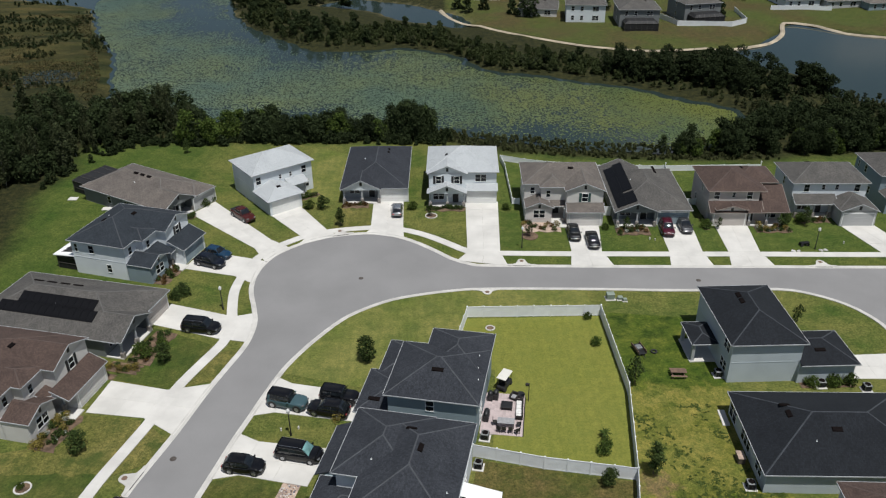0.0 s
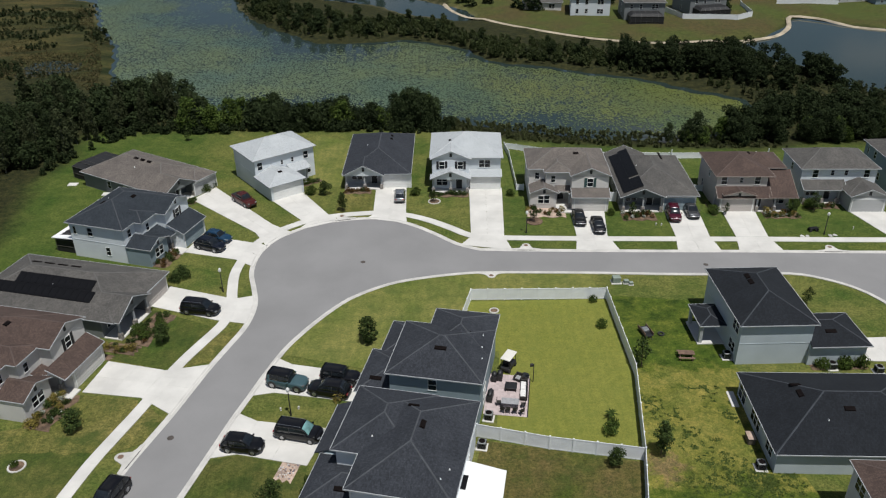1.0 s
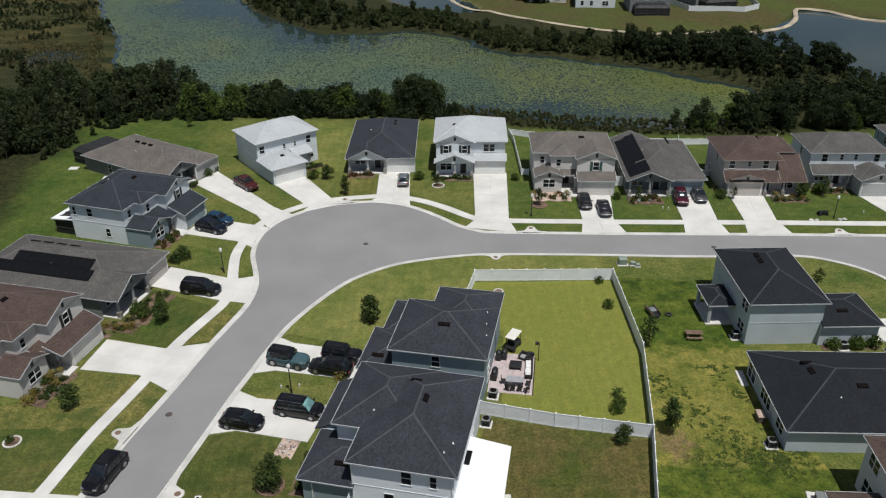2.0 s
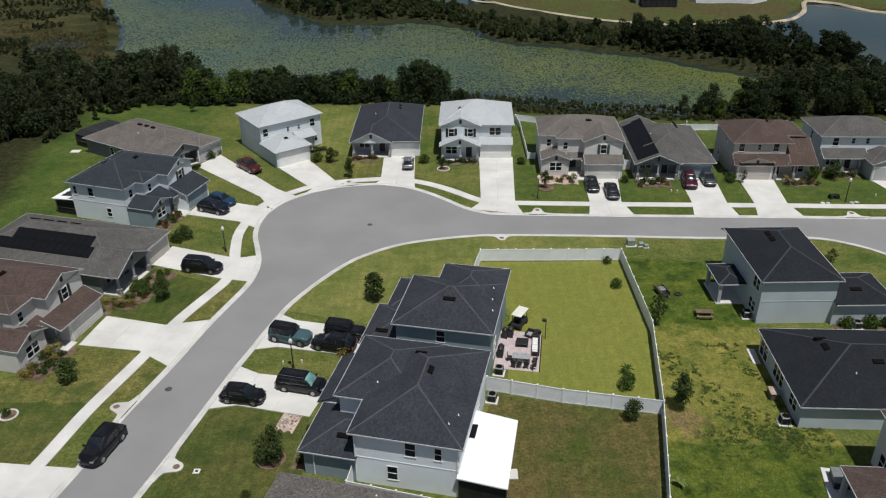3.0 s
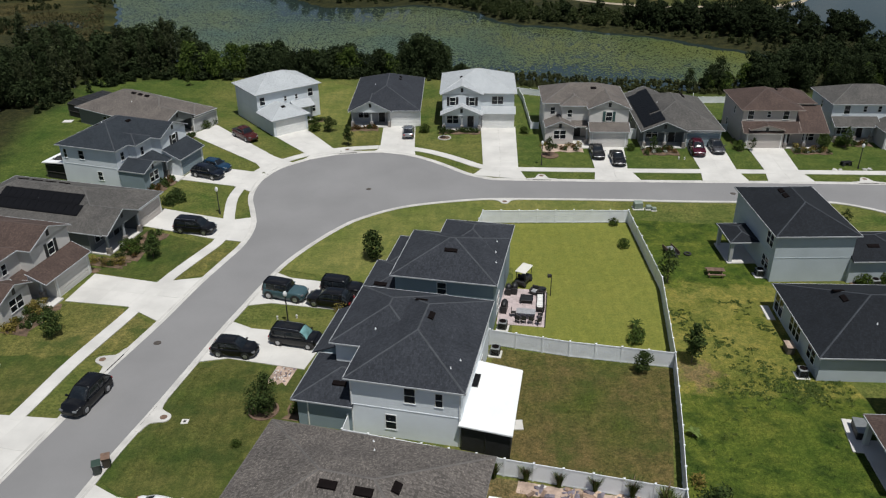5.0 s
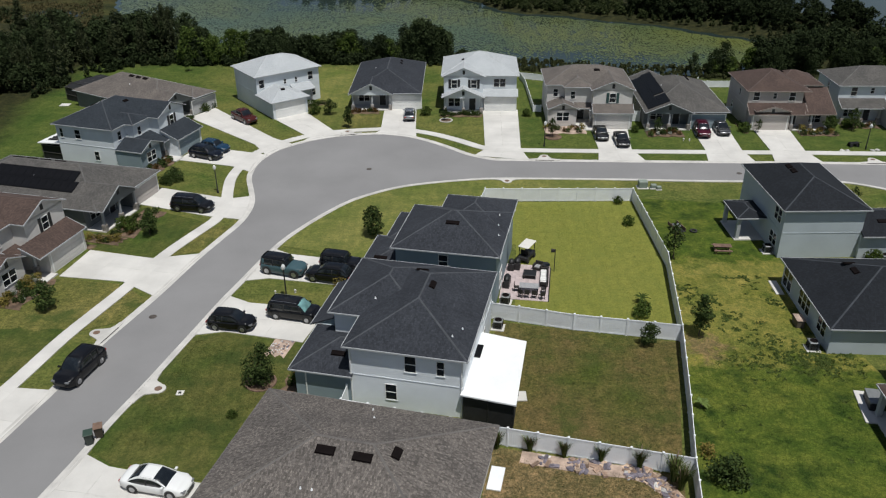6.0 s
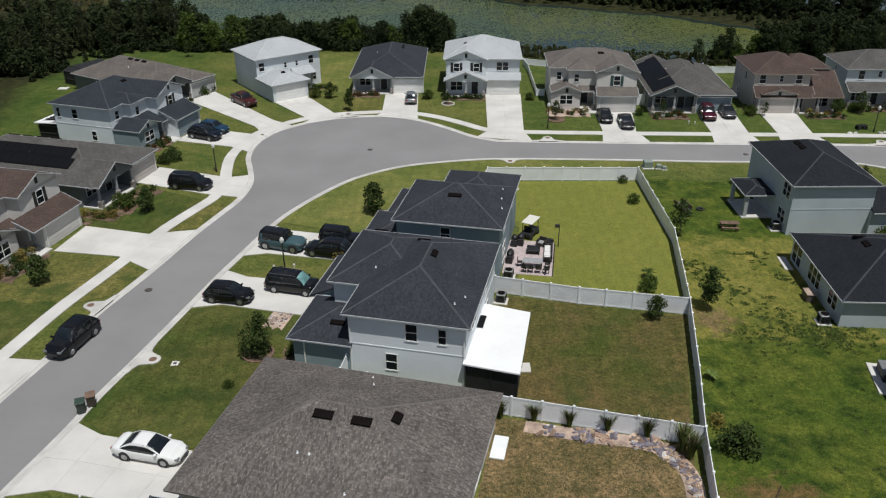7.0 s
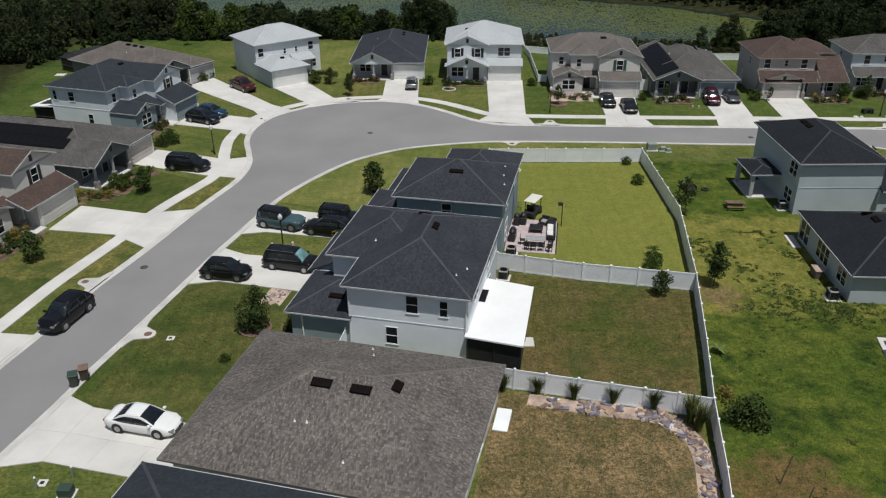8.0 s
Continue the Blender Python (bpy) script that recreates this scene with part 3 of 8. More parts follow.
# ---- driveways: two garage corners, two corners at the walk, two flared corners at the kerb ----
FAR_DRIVES = [
    ((4.8, 120.3), (10.4, 120.1), (9.25, 102.4), (4.2, 102.6), (10.1, 98.4), (2.6, 100.2)),
    ((-11.1, 121.2), (-5.9, 121.1), (-5.8, 110.6), (-11.1, 110.8), (-5.0, 108.5), (-12.0, 109.7)),
]
BULB_DRIVES = [
    ((-28.4, 116.9), (-23.8, 120.2), (-17.8, 110.3), (-21.4, 107.9), (-16.2, 109.4), (-22.6, 105.8)),
    ((-41.7, 117.6), (-38.8, 122.4), (-26.8, 108.0), (-28.9, 105.2), (-23.2, 105.0), (-26.2, 100.6)),
    ((-38.4, 99.4), (-36.7, 104.7), (-28.6, 101.9), (-30.3, 96.9), (-26.0, 100.9), (-27.3, 94.7)),
    ((-38.9, 84.8), (-37.6, 89.7), (-28.3, 86.2), (-29.5, 81.2), (-25.3, 87.0), (-25.3, 80.2)),
    ((-41.3, 67.2), (-40.3, 72.9), (-33.0, 70.9), (-34.4, 66.0), (-28.2, 72.0), (-31.0, 63.2)),
]
STREET_DRIVES = [
    ((20.6, 111.0), (26.1, 110.8), (24.87, 102.1), (20.2, 102.1), (25.9, 97.5), (19.4, 97.8)),
    ((35.7, 111.2), (41.2, 111.0), (40.2, 101.2), (35.1, 101.5), (40.6, 96.7), (34.2, 97.0)),
    ((44.8, 110.0), (50.1, 109.8), (48.9, 100.8), (44.1, 101.0), (49.6, 96.2), (43.1, 96.5)),
    ((64.9, 108.9), (70.4, 108.7), (72.4, 99.1), (67.2, 99.4), (73.6, 95.5), (66.6, 95.8)),
    ((47.8, 69.9), (47.9, 74.4), (55.2, 74.6), (55.1, 69.6), (58.2, 75.4), (58.2, 68.9)),
]


def to_kerb(p, line, out=0.34):
    """The point on the kerb nearest a drive's flared corner."""
    best = None
    for a, c in zip(line, line[1:]):
        a, c, q = Vector(a), Vector(c), Vector(p)
        d_ = c - a
        u = min(1.0, max(0.0, (q - a).dot(d_) / d_.length_squared))
        f = a + d_ * u
        if best is None or (q - f).length < best[0]:
            best = ((q - f).length, f + Vector((d_.y, -d_.x)).normalized() * out)
    return tuple(best[1])


for g0, g1, s1, s0, k1, k0 in FAR_DRIVES + BULB_DRIVES + STREET_DRIVES:
    if g0[1] > 75 or g0[0] < 0:
        k1, k0 = to_kerb(k1, OUTER), to_kerb(k0, OUTER)
    d = thing("driveway", "pale broom-finished concrete driveway slabs", "driveway", group="driveways", kind="structure")
    quad_slabs(d, (g0, g1, s1, s0), 2, max(2, round(math.dist(g0, s0) / 3.2)))
    quad_slabs(d, (s0, s1, k1, k0), 2, 1)
H13_N, H13_S, H13B_N, H13B_S = (-18.4, 71.55), (-19.7, 66.4), (-20.7, 61.7), (-21.9, 56.75)
for corners, nu, nv in (
        (((-8.9, 69.2), (-10.0, 64.4), H13_S, H13_N), 2, 3),
        (((-13.0, 60.3), (-14.6, 54.9), H13B_S, H13B_N), 2, 2),
        (((-46.0, 43.8), (-44.6, 49.6), (-34.0, 48.4), (-35.9, 40.4)), 2, 3),
        (((-17.4, 37.3), (-19.0, 32.2), (-27.4, 34.25), (-26.2, 39.5)), 2, 3),
        ((H13_N, H13_S, (-22.35, 65.9), (-20.4, 72.9)), 2, 1),
        ((H13B_N, H13B_S, (-24.8, 56.2), (-23.1, 63.1)), 2, 1),
        (((-26.2, 39.5), (-27.4, 34.25), (-30.3, 33.7), (-28.5, 40.9)), 2, 1)):
    d = thing("driveway", "pale broom-finished concrete driveway slabs", "driveway", group="driveways", kind="structure")
    quad_slabs(d, corners, nu, nv)

# ---- sidewalk ----
def walk_offset(i):
    """How far the sidewalk's middle lies behind the kerb."""
    x, y = OUTER[i]
    if x > -12:
        return -(2.4 + 1.7 * min(1, max(0, (x + 12) / 19)))
    if y > 88:
        return -(3.35 - 1.2 * min(1, (y - 88) / 9))
    return -(3.35 + 0.77 * min(1, max(0, (80 - y) / 9)))


WALK = offset_line(OUTER, walk_offset)
side = thing("sidewalk", "narrow pale concrete sidewalk slabs beside the street", "sidewalk", kind="structure")


FINE = [(a[0] + (c[0] - a[0]) * k / 6, a[1] + (c[1] - a[1]) * k / 6) for a, c in zip(WALK, WALK[1:]) for k in range(6)]
strip_slabs(side, [p for p in FINE if p[0] < 90], 1.42, z=0.078, gap=0.004)

# ---- lawns of their own colour ----
def lawn(name, mat, pts, label, z=0.03):
    bm = bmesh.new()
    prism(bm, pts, -0.05, z)
    tagged(link_mesh(name, bm, mat), label, "lawn", kind="structure")


lawn("lawn_fenced", G_sunny, [(4.6, 59), (18.9, 55.0), (21.0, 67.9), (21.0, 84.4), (3, 84.4), (-1, 75.2), (6, 73.2)], "bright yellow-green mown lawn inside the white fence")
lawn("lawn_behind", G_brown, [(0.0, 45.5), (1.6, 41.5), (14.7, 38.4), (18.7, 54.4), (3.0, 58.0)], "thin brownish mown lawn behind the house")
lawn("lawn_rusty", G_rust, [(1.4, 41.2), (14.6, 38.0), (11.5, 20), (-3, 20)], "dry rust-brown lawn beside the rock bed")
lawn("lawn_side", G_yard, [(12, 20), (38, 20), (34.0, 51.2), (33.2, 70), (32.8, 83.5), (22.0, 85.2), (21.2, 68), (19.1, 54.4), (17.0, 44.8), (15.4, 37.9), (14.2, 31.5)], "patchy lawn, green and dry by turns, beside the white fence")
lawn("lawn_front", G_front, [p for p in offset_line(INNER, -0.66) if 40.6 < p[1] < 56.2 and p[0] < 0] + [(-21.9, 56.6), (-14.6, 54.8), (-14.2, 47.5), (-17.0, 37.4), (-26.2, 39.7)], "dark green front lawn by the driveway")

for lo, hi in ((71.4, 79.6), (57.6, 63.6)):
    near_edge = [p for p in offset_line(OUTER, -0.72) if lo < p[1] < hi]
    far_edge = [p for p in offset_line(OUTER, lambda i: walk_offset(i) + 0.74) if lo - 1.0 < p[1] < hi + (1.4 if hi < 70 else -0.4)]
    lawn("lawn_verge", G_mott, near_edge + far_edge[::-1], "thin dry grass between kerb and sidewalk", 0.036)
def wavy(pts, seed, amp=0.35, step=1.2):
    """An outline with a ragged edge."""
    g_, out = random.Random(seed), []
    for (x0, y0), (x1, y1) in zip(pts, pts[1:] + pts[:1]):
        k = max(1, int(math.dist((x0, y0), (x1, y1)) / step))
        out += [(x0 + (x1 - x0) * i / k + g_.uniform(-amp, amp) * (i > 0), y0 + (y1 - y0) * i / k + g_.uniform(-amp, amp) * (i > 0)) for i in range(k)]
    return out


walk_back = [p for p in offset_line(OUTER, lambda i: walk_offset(i) - 0.74) if p[0] < -20]
lawn("lawn_corner", G_front, [p for p in walk_back if 71.6 < p[1] < 80.4] + [(-33.4, 71.2), (-40.3, 73.2), (-41.0, 77.5), (-38.9, 84.3)], "deep green front lawn beside the sidewalk")
upper = [p for p in walk_back if 56.5 < p[1] < 65.2]
lower = [p for p in walk_back if 49.4 < p[1] <= 56.5]
lawn("lawn_corner", G_mott, [(-34.6, 65.6)] + upper + wavy([upper[-1], (-42.0, 57.5), (-50.0, 58.0)], 3)[1:-8] + [(-50.0, 60.5), (-44.6, 61.6), (-41.4, 66.8)], "patchy olive front lawn beside the sidewalk", 0.034)
lawn("lawn_corner", G_front, [upper[-1]] + lower + [(-39.6, 49.2), (-58.0, 51.5), (-56.0, 60.0), (-45.0, 61.0)], "deep green front lawn beside the sidewalk")
lawn("lawn_lot", G_mott, wavy([(-17.4, 111.4), (-11.5, 111.6), (-11.4, 119.4), (-17.0, 119.2)], 5, 0.12), "thin dry front lawn by the planting bed")
lawn("lawn_lot", G_bend, wavy([(-16.9, 121.5), (-17.4, 143.0), (-24.5, 147.0), (-24.0, 131.0), (-21.4, 121.0)], 6), "yellow-green lawn between two houses")
ring = [p for p in offset_line(INNER, -0.66) if 72.6 < p[1] < 93 and p[0] < 21]
lawn("lawn_bend", G_bend, ring + [(21.0, 85.2), (3.0, 85.0), (0.4, 76.2), (-7.0, 77.0), (-9.5, 70.2)], "yellow-green verge lawn inside the bend of the street", 0.034)

# ---- houses ----
def lattice(xs, zs, y0, y1):
    """One frame with a hole in every odd cell."""
    bm = bmesh.new()
    F = [[bm.verts.new((x, y0, z)) for z in zs] for x in xs]
    K = [[bm.verts.new((x, y1, z)) for z in zs] for x in xs]
    full = lambda i, j: 0 <= i < len(xs) - 1 and 0 <= j < len(zs) - 1 and not (i % 2 and j % 2)  # noqa: E731
    for i in range(len(xs) - 1):
        for j in range(len(zs) - 1):
            if not full(i, j):
                continue
            bm.faces.new((F[i][j], F[i + 1][j], F[i + 1][j + 1], F[i][j + 1]))
            bm.faces.new((K[i][j], K[i][j + 1], K[i + 1][j + 1], K[i + 1][j]))
            for (a, b2), nb in ((((i, j), (i + 1, j)), (i, j - 1)), (((i + 1, j + 1), (i, j + 1)), (i, j + 1)), (((i, j + 1), (i, j)), (i - 1, j)), (((i + 1, j), (i + 1, j + 1)), (i + 1, j))):
                if not full(*nb):
                    bm.faces.new((F[b2[0]][b2[1]], F[a[0]][a[1]], K[a[0]][a[1]], K[b2[0]][b2[1]]))
    return bm


class House:
    """Local plan: x to the right as seen from the street, y to the back, front at about y = 0. width: mirrors the plan."""

    def __init__(self, label, x, y, yaw, wall, roof, width=None, group="", fascia=M_fascia):
        self.root = thing("house", label, "house", x, y, 0, yaw, group)
        self.wallm, self.roofm, self.w, self.fasc = wall, roof, width, fascia
        self.rake = True

    def X(self, x0, x1=None):
        if x1 is None:
            return self.w - x0 if self.w else x0
        return (self.w - x1, self.w - x0) if self.w else (x0, x1)

    def wall(self, x0, y0, x1, y1, z0, z1, mat=None, base=True):
        a, b_ = self.X(x0, x1)
        return part("wall", boxbm(a, y0, z0, b_, y1, z1), mat or self.wallm, self.root)

    def band(self, x0, y0, x1, y1, z):
        """A thin ledge where the storeys meet."""
        a, b_ = self.X(x0, x1)
        part("trim", boxbm(a - 0.025, y0 - 0.025, z, b_ + 0.025, y1 + 0.025, z + 0.09), self.wallm, self.root)

    def mesh_roof(self, faces, open_edges, caps, mat=None, fascia=True):
        mat = mat or self.roofm
        th = 0.12
        bm = bmesh.new()
        uvl = bm.loops.layers.uv.new("UVMap")
        vm = {}

        def vert(p, dz=0.0):
            k = (round(p[0], 3), round(p[1], 3), round(p[2] + dz, 3))
            if k not in vm:
                vm[k] = bm.verts.new((self.X(p[0]), p[1], p[2] + dz))
            return vm[k]
        edges = {}
        for f in faces:
            bm.faces.new([vert(p) for p in f])
            bm.faces.new([vert(p, -th) for p in f][::-1])
            for p, q in zip(f, f[1:] + f[:1]):
                k = tuple(sorted((tuple(round(v, 3) for v in p), tuple(round(v, 3) for v in q))))
                edges[k] = edges.get(k, 0) + 1
        outer = [k for k, c in edges.items() if c == 1]
        for p, q in outer:
            bm.faces.new([vert(p), vert(q), vert(q, -th), vert(p, -th)])
        bmesh.ops.recalc_face_normals(bm, faces=bm.faces)
        for f in bm.faces:
            nn = f.normal
            h = Vector((0, 0, 1)).cross(nn)
            h = h.normalized() if h.length > 1e-4 else Vector((1, 0, 0))
            v = nn.cross(h)
            for lp in f.loops:
                lp[uvl].uv = (lp.vert.co.dot(h), lp.vert.co.dot(v))
        r = part("roof", bm, mat, self.root)
        if fascia:
            bm = bmesh.new()
            for p, q in outer:
                if any(abs(p[1] - e) < 0.01 and abs(q[1] - e) < 0.01 for e in open_edges):
                    continue
                a, c = Vector((self.X(p[0]), p[1], p[2])), Vector((self.X(q[0]), q[1], q[2]))
                if not self.rake and abs(p[2] - q[2]) > 0.05:
                    continue
                d = (c - a)
                d.z = 0
                if d.length < 0.05:
                    continue
                nrm = Vector((d.y, -d.x, 0)).normalized() * 0.03
                vs = []
                for s in (-1, 1):
                    for p3, dz in ((a, 0.010), (c, 0.010), (c, -0.11), (a, -0.11)):
                        vs.append(bm.verts.new(p3 + nrm * s + Vector((0, 0, dz))))
                for idx in ((0, 1, 2, 3), (7, 6, 5, 4), (0, 4, 5, 1), (1, 5, 6, 2), (2, 6, 7, 3), (3, 7, 4, 0)):
                    bm.faces.new([vs[i] for i in idx])
            bmesh.ops.recalc_face_normals(bm, faces=bm.faces)
            part("fascia", bm, self.fasc, r, "pale fascia board")
        if caps:
            bm = bmesh.new()
            for p, q in caps:
                a, c = Vector((self.X(p[0]), p[1], p[2])), Vector((self.X(q[0]), q[1], q[2]))
                d = (c - a).normalized()
                s = d.cross(Vector((0, 0, 1))).normalized() * 0.085
                up = Vector((0, 0, 0.03))
                dn = Vector((0, 0, -0.02))
                vs = [bm.verts.new(v) for v in (a - s + dn, a + up, a + s + dn, c - s + dn, c + up, c + s + dn)]
                for idx in ((0, 1, 4, 3), (1, 2, 5, 4), (0, 2, 1), (3, 4, 5), (0, 3, 5, 2)):
                    bm.faces.new([vs[i] for i in idx])
            bmesh.ops.recalc_face_normals(bm, faces=bm.faces)
            part("ridge_cap", bm, CAP[mat], r)
        return r

    def hip(self, x0, y0, x1, y1, z, k=0.42, o=0.4, mat=None):
        x0, y0, x1, y1 = x0 - o, y0 - o, x1 + o, y1 + o
        w, d = x1 - x0, y1 - y0
        r = min(w, d) / 2
        zt = z + r * k
        A, B, C, D = (x0, y0, z), (x1, y0, z), (x1, y1, z), (x0, y1, z)
        if d >= w:
            P, Q = ((x0 + x1) / 2, y0 + r, zt), ((x0 + x1) / 2, y1 - r, zt)
            faces = [[A, B, P], [B, C, Q, P], [C, D, Q], [D, A, P, Q]]
            caps = [(A, P), (B, P), (C, Q), (D, Q), (P, Q)]
        else:
            P, Q = (x0 + r, (y0 + y1) / 2, zt), (x1 - r, (y0 + y1) / 2, zt)
            faces = [[A, B, Q, P], [B, C, Q], [C, D, P, Q], [D, A, P]]
            caps = [(A, P), (D, P), (B, Q), (C, Q), (P, Q)]
        if abs(w - d) < 0.05:
            faces = [[p for i, p in enumerate(f) if p not in f[:i]] for f in faces]
        self.last = (x0, y0, x1, y1, z, k)
        return self.mesh_roof(faces, (), [c for c in caps if math.dist(c[0], c[1]) > 0.1], mat)

    def wing(self, x0, y0, x1, yw, z, k=0.42, o=0.4):
        """A hip roof over a low wing, its ridge ending against the taller wall at yw."""
        a, b_, f = x0 - o, x1 + o, y0 - o
        r = (b_ - a) / 2
        A, B, C, D = (a, f, z), (b_, f, z), (b_, yw, z), (a, yw, z)
        P, Q = (a + r, f + r, z + r * k), (a + r, yw, z + r * k)
        self.last = (a, f, b_, 1e3, z, k)
        return self.mesh_roof([[A, B, P], [B, C, Q, P], [D, A, P, Q]], (yw,), [(A, P), (B, P), (P, Q)])

    def gable(self, x0, y0, x1, y1, z, k=0.42, o=0.35, mat=None, wall=None, back=False, fill=True):
        """Ridge along y, gable to the front; its back end runs into the main roof."""
        w = x1 - x0
        zt = z + (w / 2 + o) * k
        a, b_ = x0 - o, x1 + o
        f0 = y0 - o
        y2 = y1 + (o if back else 0)
        xm = (x0 + x1) / 2
        faces = [[(a, f0, z), (xm, f0, zt), (xm, y2, zt), (a, y2, z)], [(xm, f0, zt), (b_, f0, z), (b_, y2, z), (xm, y2, zt)]]
        r = self.mesh_roof(faces, () if back else (y2,), [((xm, f0, zt), (xm, y2, zt))], mat)
        if fill:
            bm = bmesh.new()
            for yy in ((y0,) if not back else (y0, y1 - 0.14)):
                p = [(self.X(x0), z - 0.2), (self.X(x1), z - 0.2), (self.X(x1), z + o * k - 0.17), (self.X(xm), zt - 0.17), (self.X(x0), z + o * k - 0.17)]
                lo = [bm.verts.new((u, yy, v)) for u, v in p]
                hi = [bm.verts.new((u, yy + 0.14, v)) for u, v in p]
                bm.faces.new(lo)
                bm.faces.new(hi[::-1])
                for i in range(5):
                    bm.faces.new((lo[i], hi[i], hi[(i + 1) % 5], lo[(i + 1) % 5]))
            bmesh.ops.recalc_face_normals(bm, faces=bm.faces)
            part("gable_wall", bm, wall or self.wallm, self.root)
            part("gable_vent", boxbm(self.X(xm) - 0.2, y0 - 0.05, zt - 1.15, self.X(xm) + 0.2, y0 + 0.02, zt - 0.5), M_black, self.root, "dark louvred gable vent")
        return r

    def pent(self, x0, y0, x1, y1, z0, z1, o=0.35, mat=None):
        """A lean-to roof falling to the front from a wall."""
        k = (z1 - z0) / (y1 - y0)
        f0 = y0 - o
        zf = z0 - o * k
        a, b_ = x0 - o * 0.6, x1 + o * 0.6
        bm = bmesh.new()
        tri = [(y0 + 0.03, z0 - 0.16), (y1, z0 - 0.16), (y1, z1 - 0.17)]
        u0, u1 = self.X(x0, x1)
        p = [bm.verts.new((u0 + 0.01, *q)) for q in tri]
        r = [bm.verts.new((u1 - 0.01, *q)) for q in tri]
        bm.faces.new(p)
        bm.faces.new(r[::-1])
        for i in range(3):
            bm.faces.new((p[i], r[i], r[(i + 1) % 3], p[(i + 1) % 3]))
        bmesh.ops.recalc_face_normals(bm, faces=bm.faces)
        part("eave_wall", bm, self.wallm, self.root)
        return self.mesh_roof([[(a, f0, zf), (b_, f0, zf), (b_, y1, z1), (a, y1, z1)]], (y1,), [], mat)

    def flat(self, x0, y0, x1, y1, z, mat=None, fall=0.25):
        a, b_ = self.X(x0, x1)
        bm = bmesh.new()
        vs = box(bm, a, y0, z, b_, y1, z + 0.12, 0)
        for v in vs:
            if v.co.y > (y0 + y1) / 2:
                v.co.z -= fall
        part("patio_roof", bm, mat or M_metalroof, self.root, "flat white panel patio roof")

    def frame_of(self, side, p, u, z):
        """The pose of a flat fitting on a wall: x along the wall, -y outward."""
        if side == "f":
            return pose(self.X(u), p, z)
        if side == "b":
            return pose(self.X(u), p, z, 0, 0, 180)
        s = side if not self.w else {"l": "r", "r": "l"}[side]
        return pose(self.X(p), u, z, 0, 0, -90 if s == "l" else 90)

    def fit(self, ob, m):
        ob.parent = self.root
        ob.matrix_basis = m
        return ob

    def win(self, side, p, u, z, w=0.9, h=1.4, n=1, shutter=None):
        xs = [-n * w / 2]
        for k in range(n):
            a = -n * w / 2 + k * w
            xs += [a + 0.05, a + w - 0.05]
        bm = lattice(xs + [n * w / 2], [0, 0.05, h / 2 - 0.025, h / 2 + 0.025, h - 0.05, h], -0.045, 0.02)
        ob = self.fit(link_mesh("window", bm, M_white), self.frame_of(side, p, u, z))
        for k in range(n):
            a = -n * w / 2 + k * w
            for zz in (0.05, h / 2 + 0.025):
                part("pane", boxbm(a + 0.05, -0.012, zz, a + w - 0.05, 0.0, zz + h / 2 - 0.075), M_glass, ob)
        part("sill", boxbm(-n * w / 2 - 0.04, -0.06, -0.05, n * w / 2 + 0.04, 0.0, -0.002), self.wallm, ob)
        if shutter:
            for s in (-1, 1):
                c = s * (n * w / 2 + 0.24)
                bm = bmesh.new()
                saw = [(0.0, -0.05), (0.0, h + 0.05), (-0.05, h + 0.05)]
                for q in range(8, -1, -1):
                    saw += [(-0.045, 0.02 + (q + 0.95) * h / 9), (-0.068, 0.02 + (q + 0.1) * h / 9)]
                saw.append((-0.05, -0.05))
                lo = [bm.verts.new((c - 0.2, *p)) for p in saw]
                hi = [bm.verts.new((c + 0.2, *p)) for p in saw]
                bm.faces.new(lo)
                bm.faces.new(hi[::-1])
                for i in range(len(saw)):
                    bm.faces.new((lo[i], hi[i], hi[(i + 1) % len(saw)], lo[(i + 1) % len(saw)]))
                bmesh.ops.recalc_face_normals(bm, faces=bm.faces)
                part("shutter", bm, shutter, ob, "dark louvred shutter")
        return ob

    def garage(self, p, u, w=4.9, h=2.15, mat=None):
        m = mat or M_white
        bm = lattice([-w / 2 - 0.14, -w / 2, w / 2, w / 2 + 0.14], [-0.02, 0.0, h, h + 0.14], -0.05, 0.02)
        ob = self.fit(link_mesh("garage_door", bm, M_white), self.frame_of("f", p, u, 0.08))
        for k in range(4):
            bm = bmesh.new()
            z0 = k * h / 4
            box(bm, -w / 2, -0.02, z0 + 0.012, w / 2, 0.0, z0 + h / 4 - 0.012)
            for j in range(8):
                a = -w / 2 + (j + 0.12) * w / 8
                box(bm, a, -0.035, z0 + 0.09, a + w / 8 * 0.76, -0.02, z0 + h / 4 - 0.09)
            part("door_panel", bm, m, ob)

    def door(self, p, u, z=0.15, w=1.0, h=2.1, mat=M_black):
        ob = self.fit(link_mesh("front_door", boxbm(-w / 2 - 0.1, -0.04, 0, w / 2 + 0.1, 0.02, h + 0.1), M_white), self.frame_of("f", p, u, z))
        bm = boxbm(-w / 2, -0.07, 0.02, w / 2, -0.04, h)
        for zz, hh in ((0.2, 0.75), (1.1, 0.85)):
            for s in (-0.24, 0.24):
                box(bm, s - 0.16, -0.085, zz, s + 0.16, -0.07, zz + hh)
        leaf = part("door_leaf", bm, mat, ob)
        part("door_handle", boxbm(w / 2 - 0.14, -0.14, 1.0, w / 2 - 0.08, -0.085, 1.16, bevel=0.01), M_alloy, leaf)

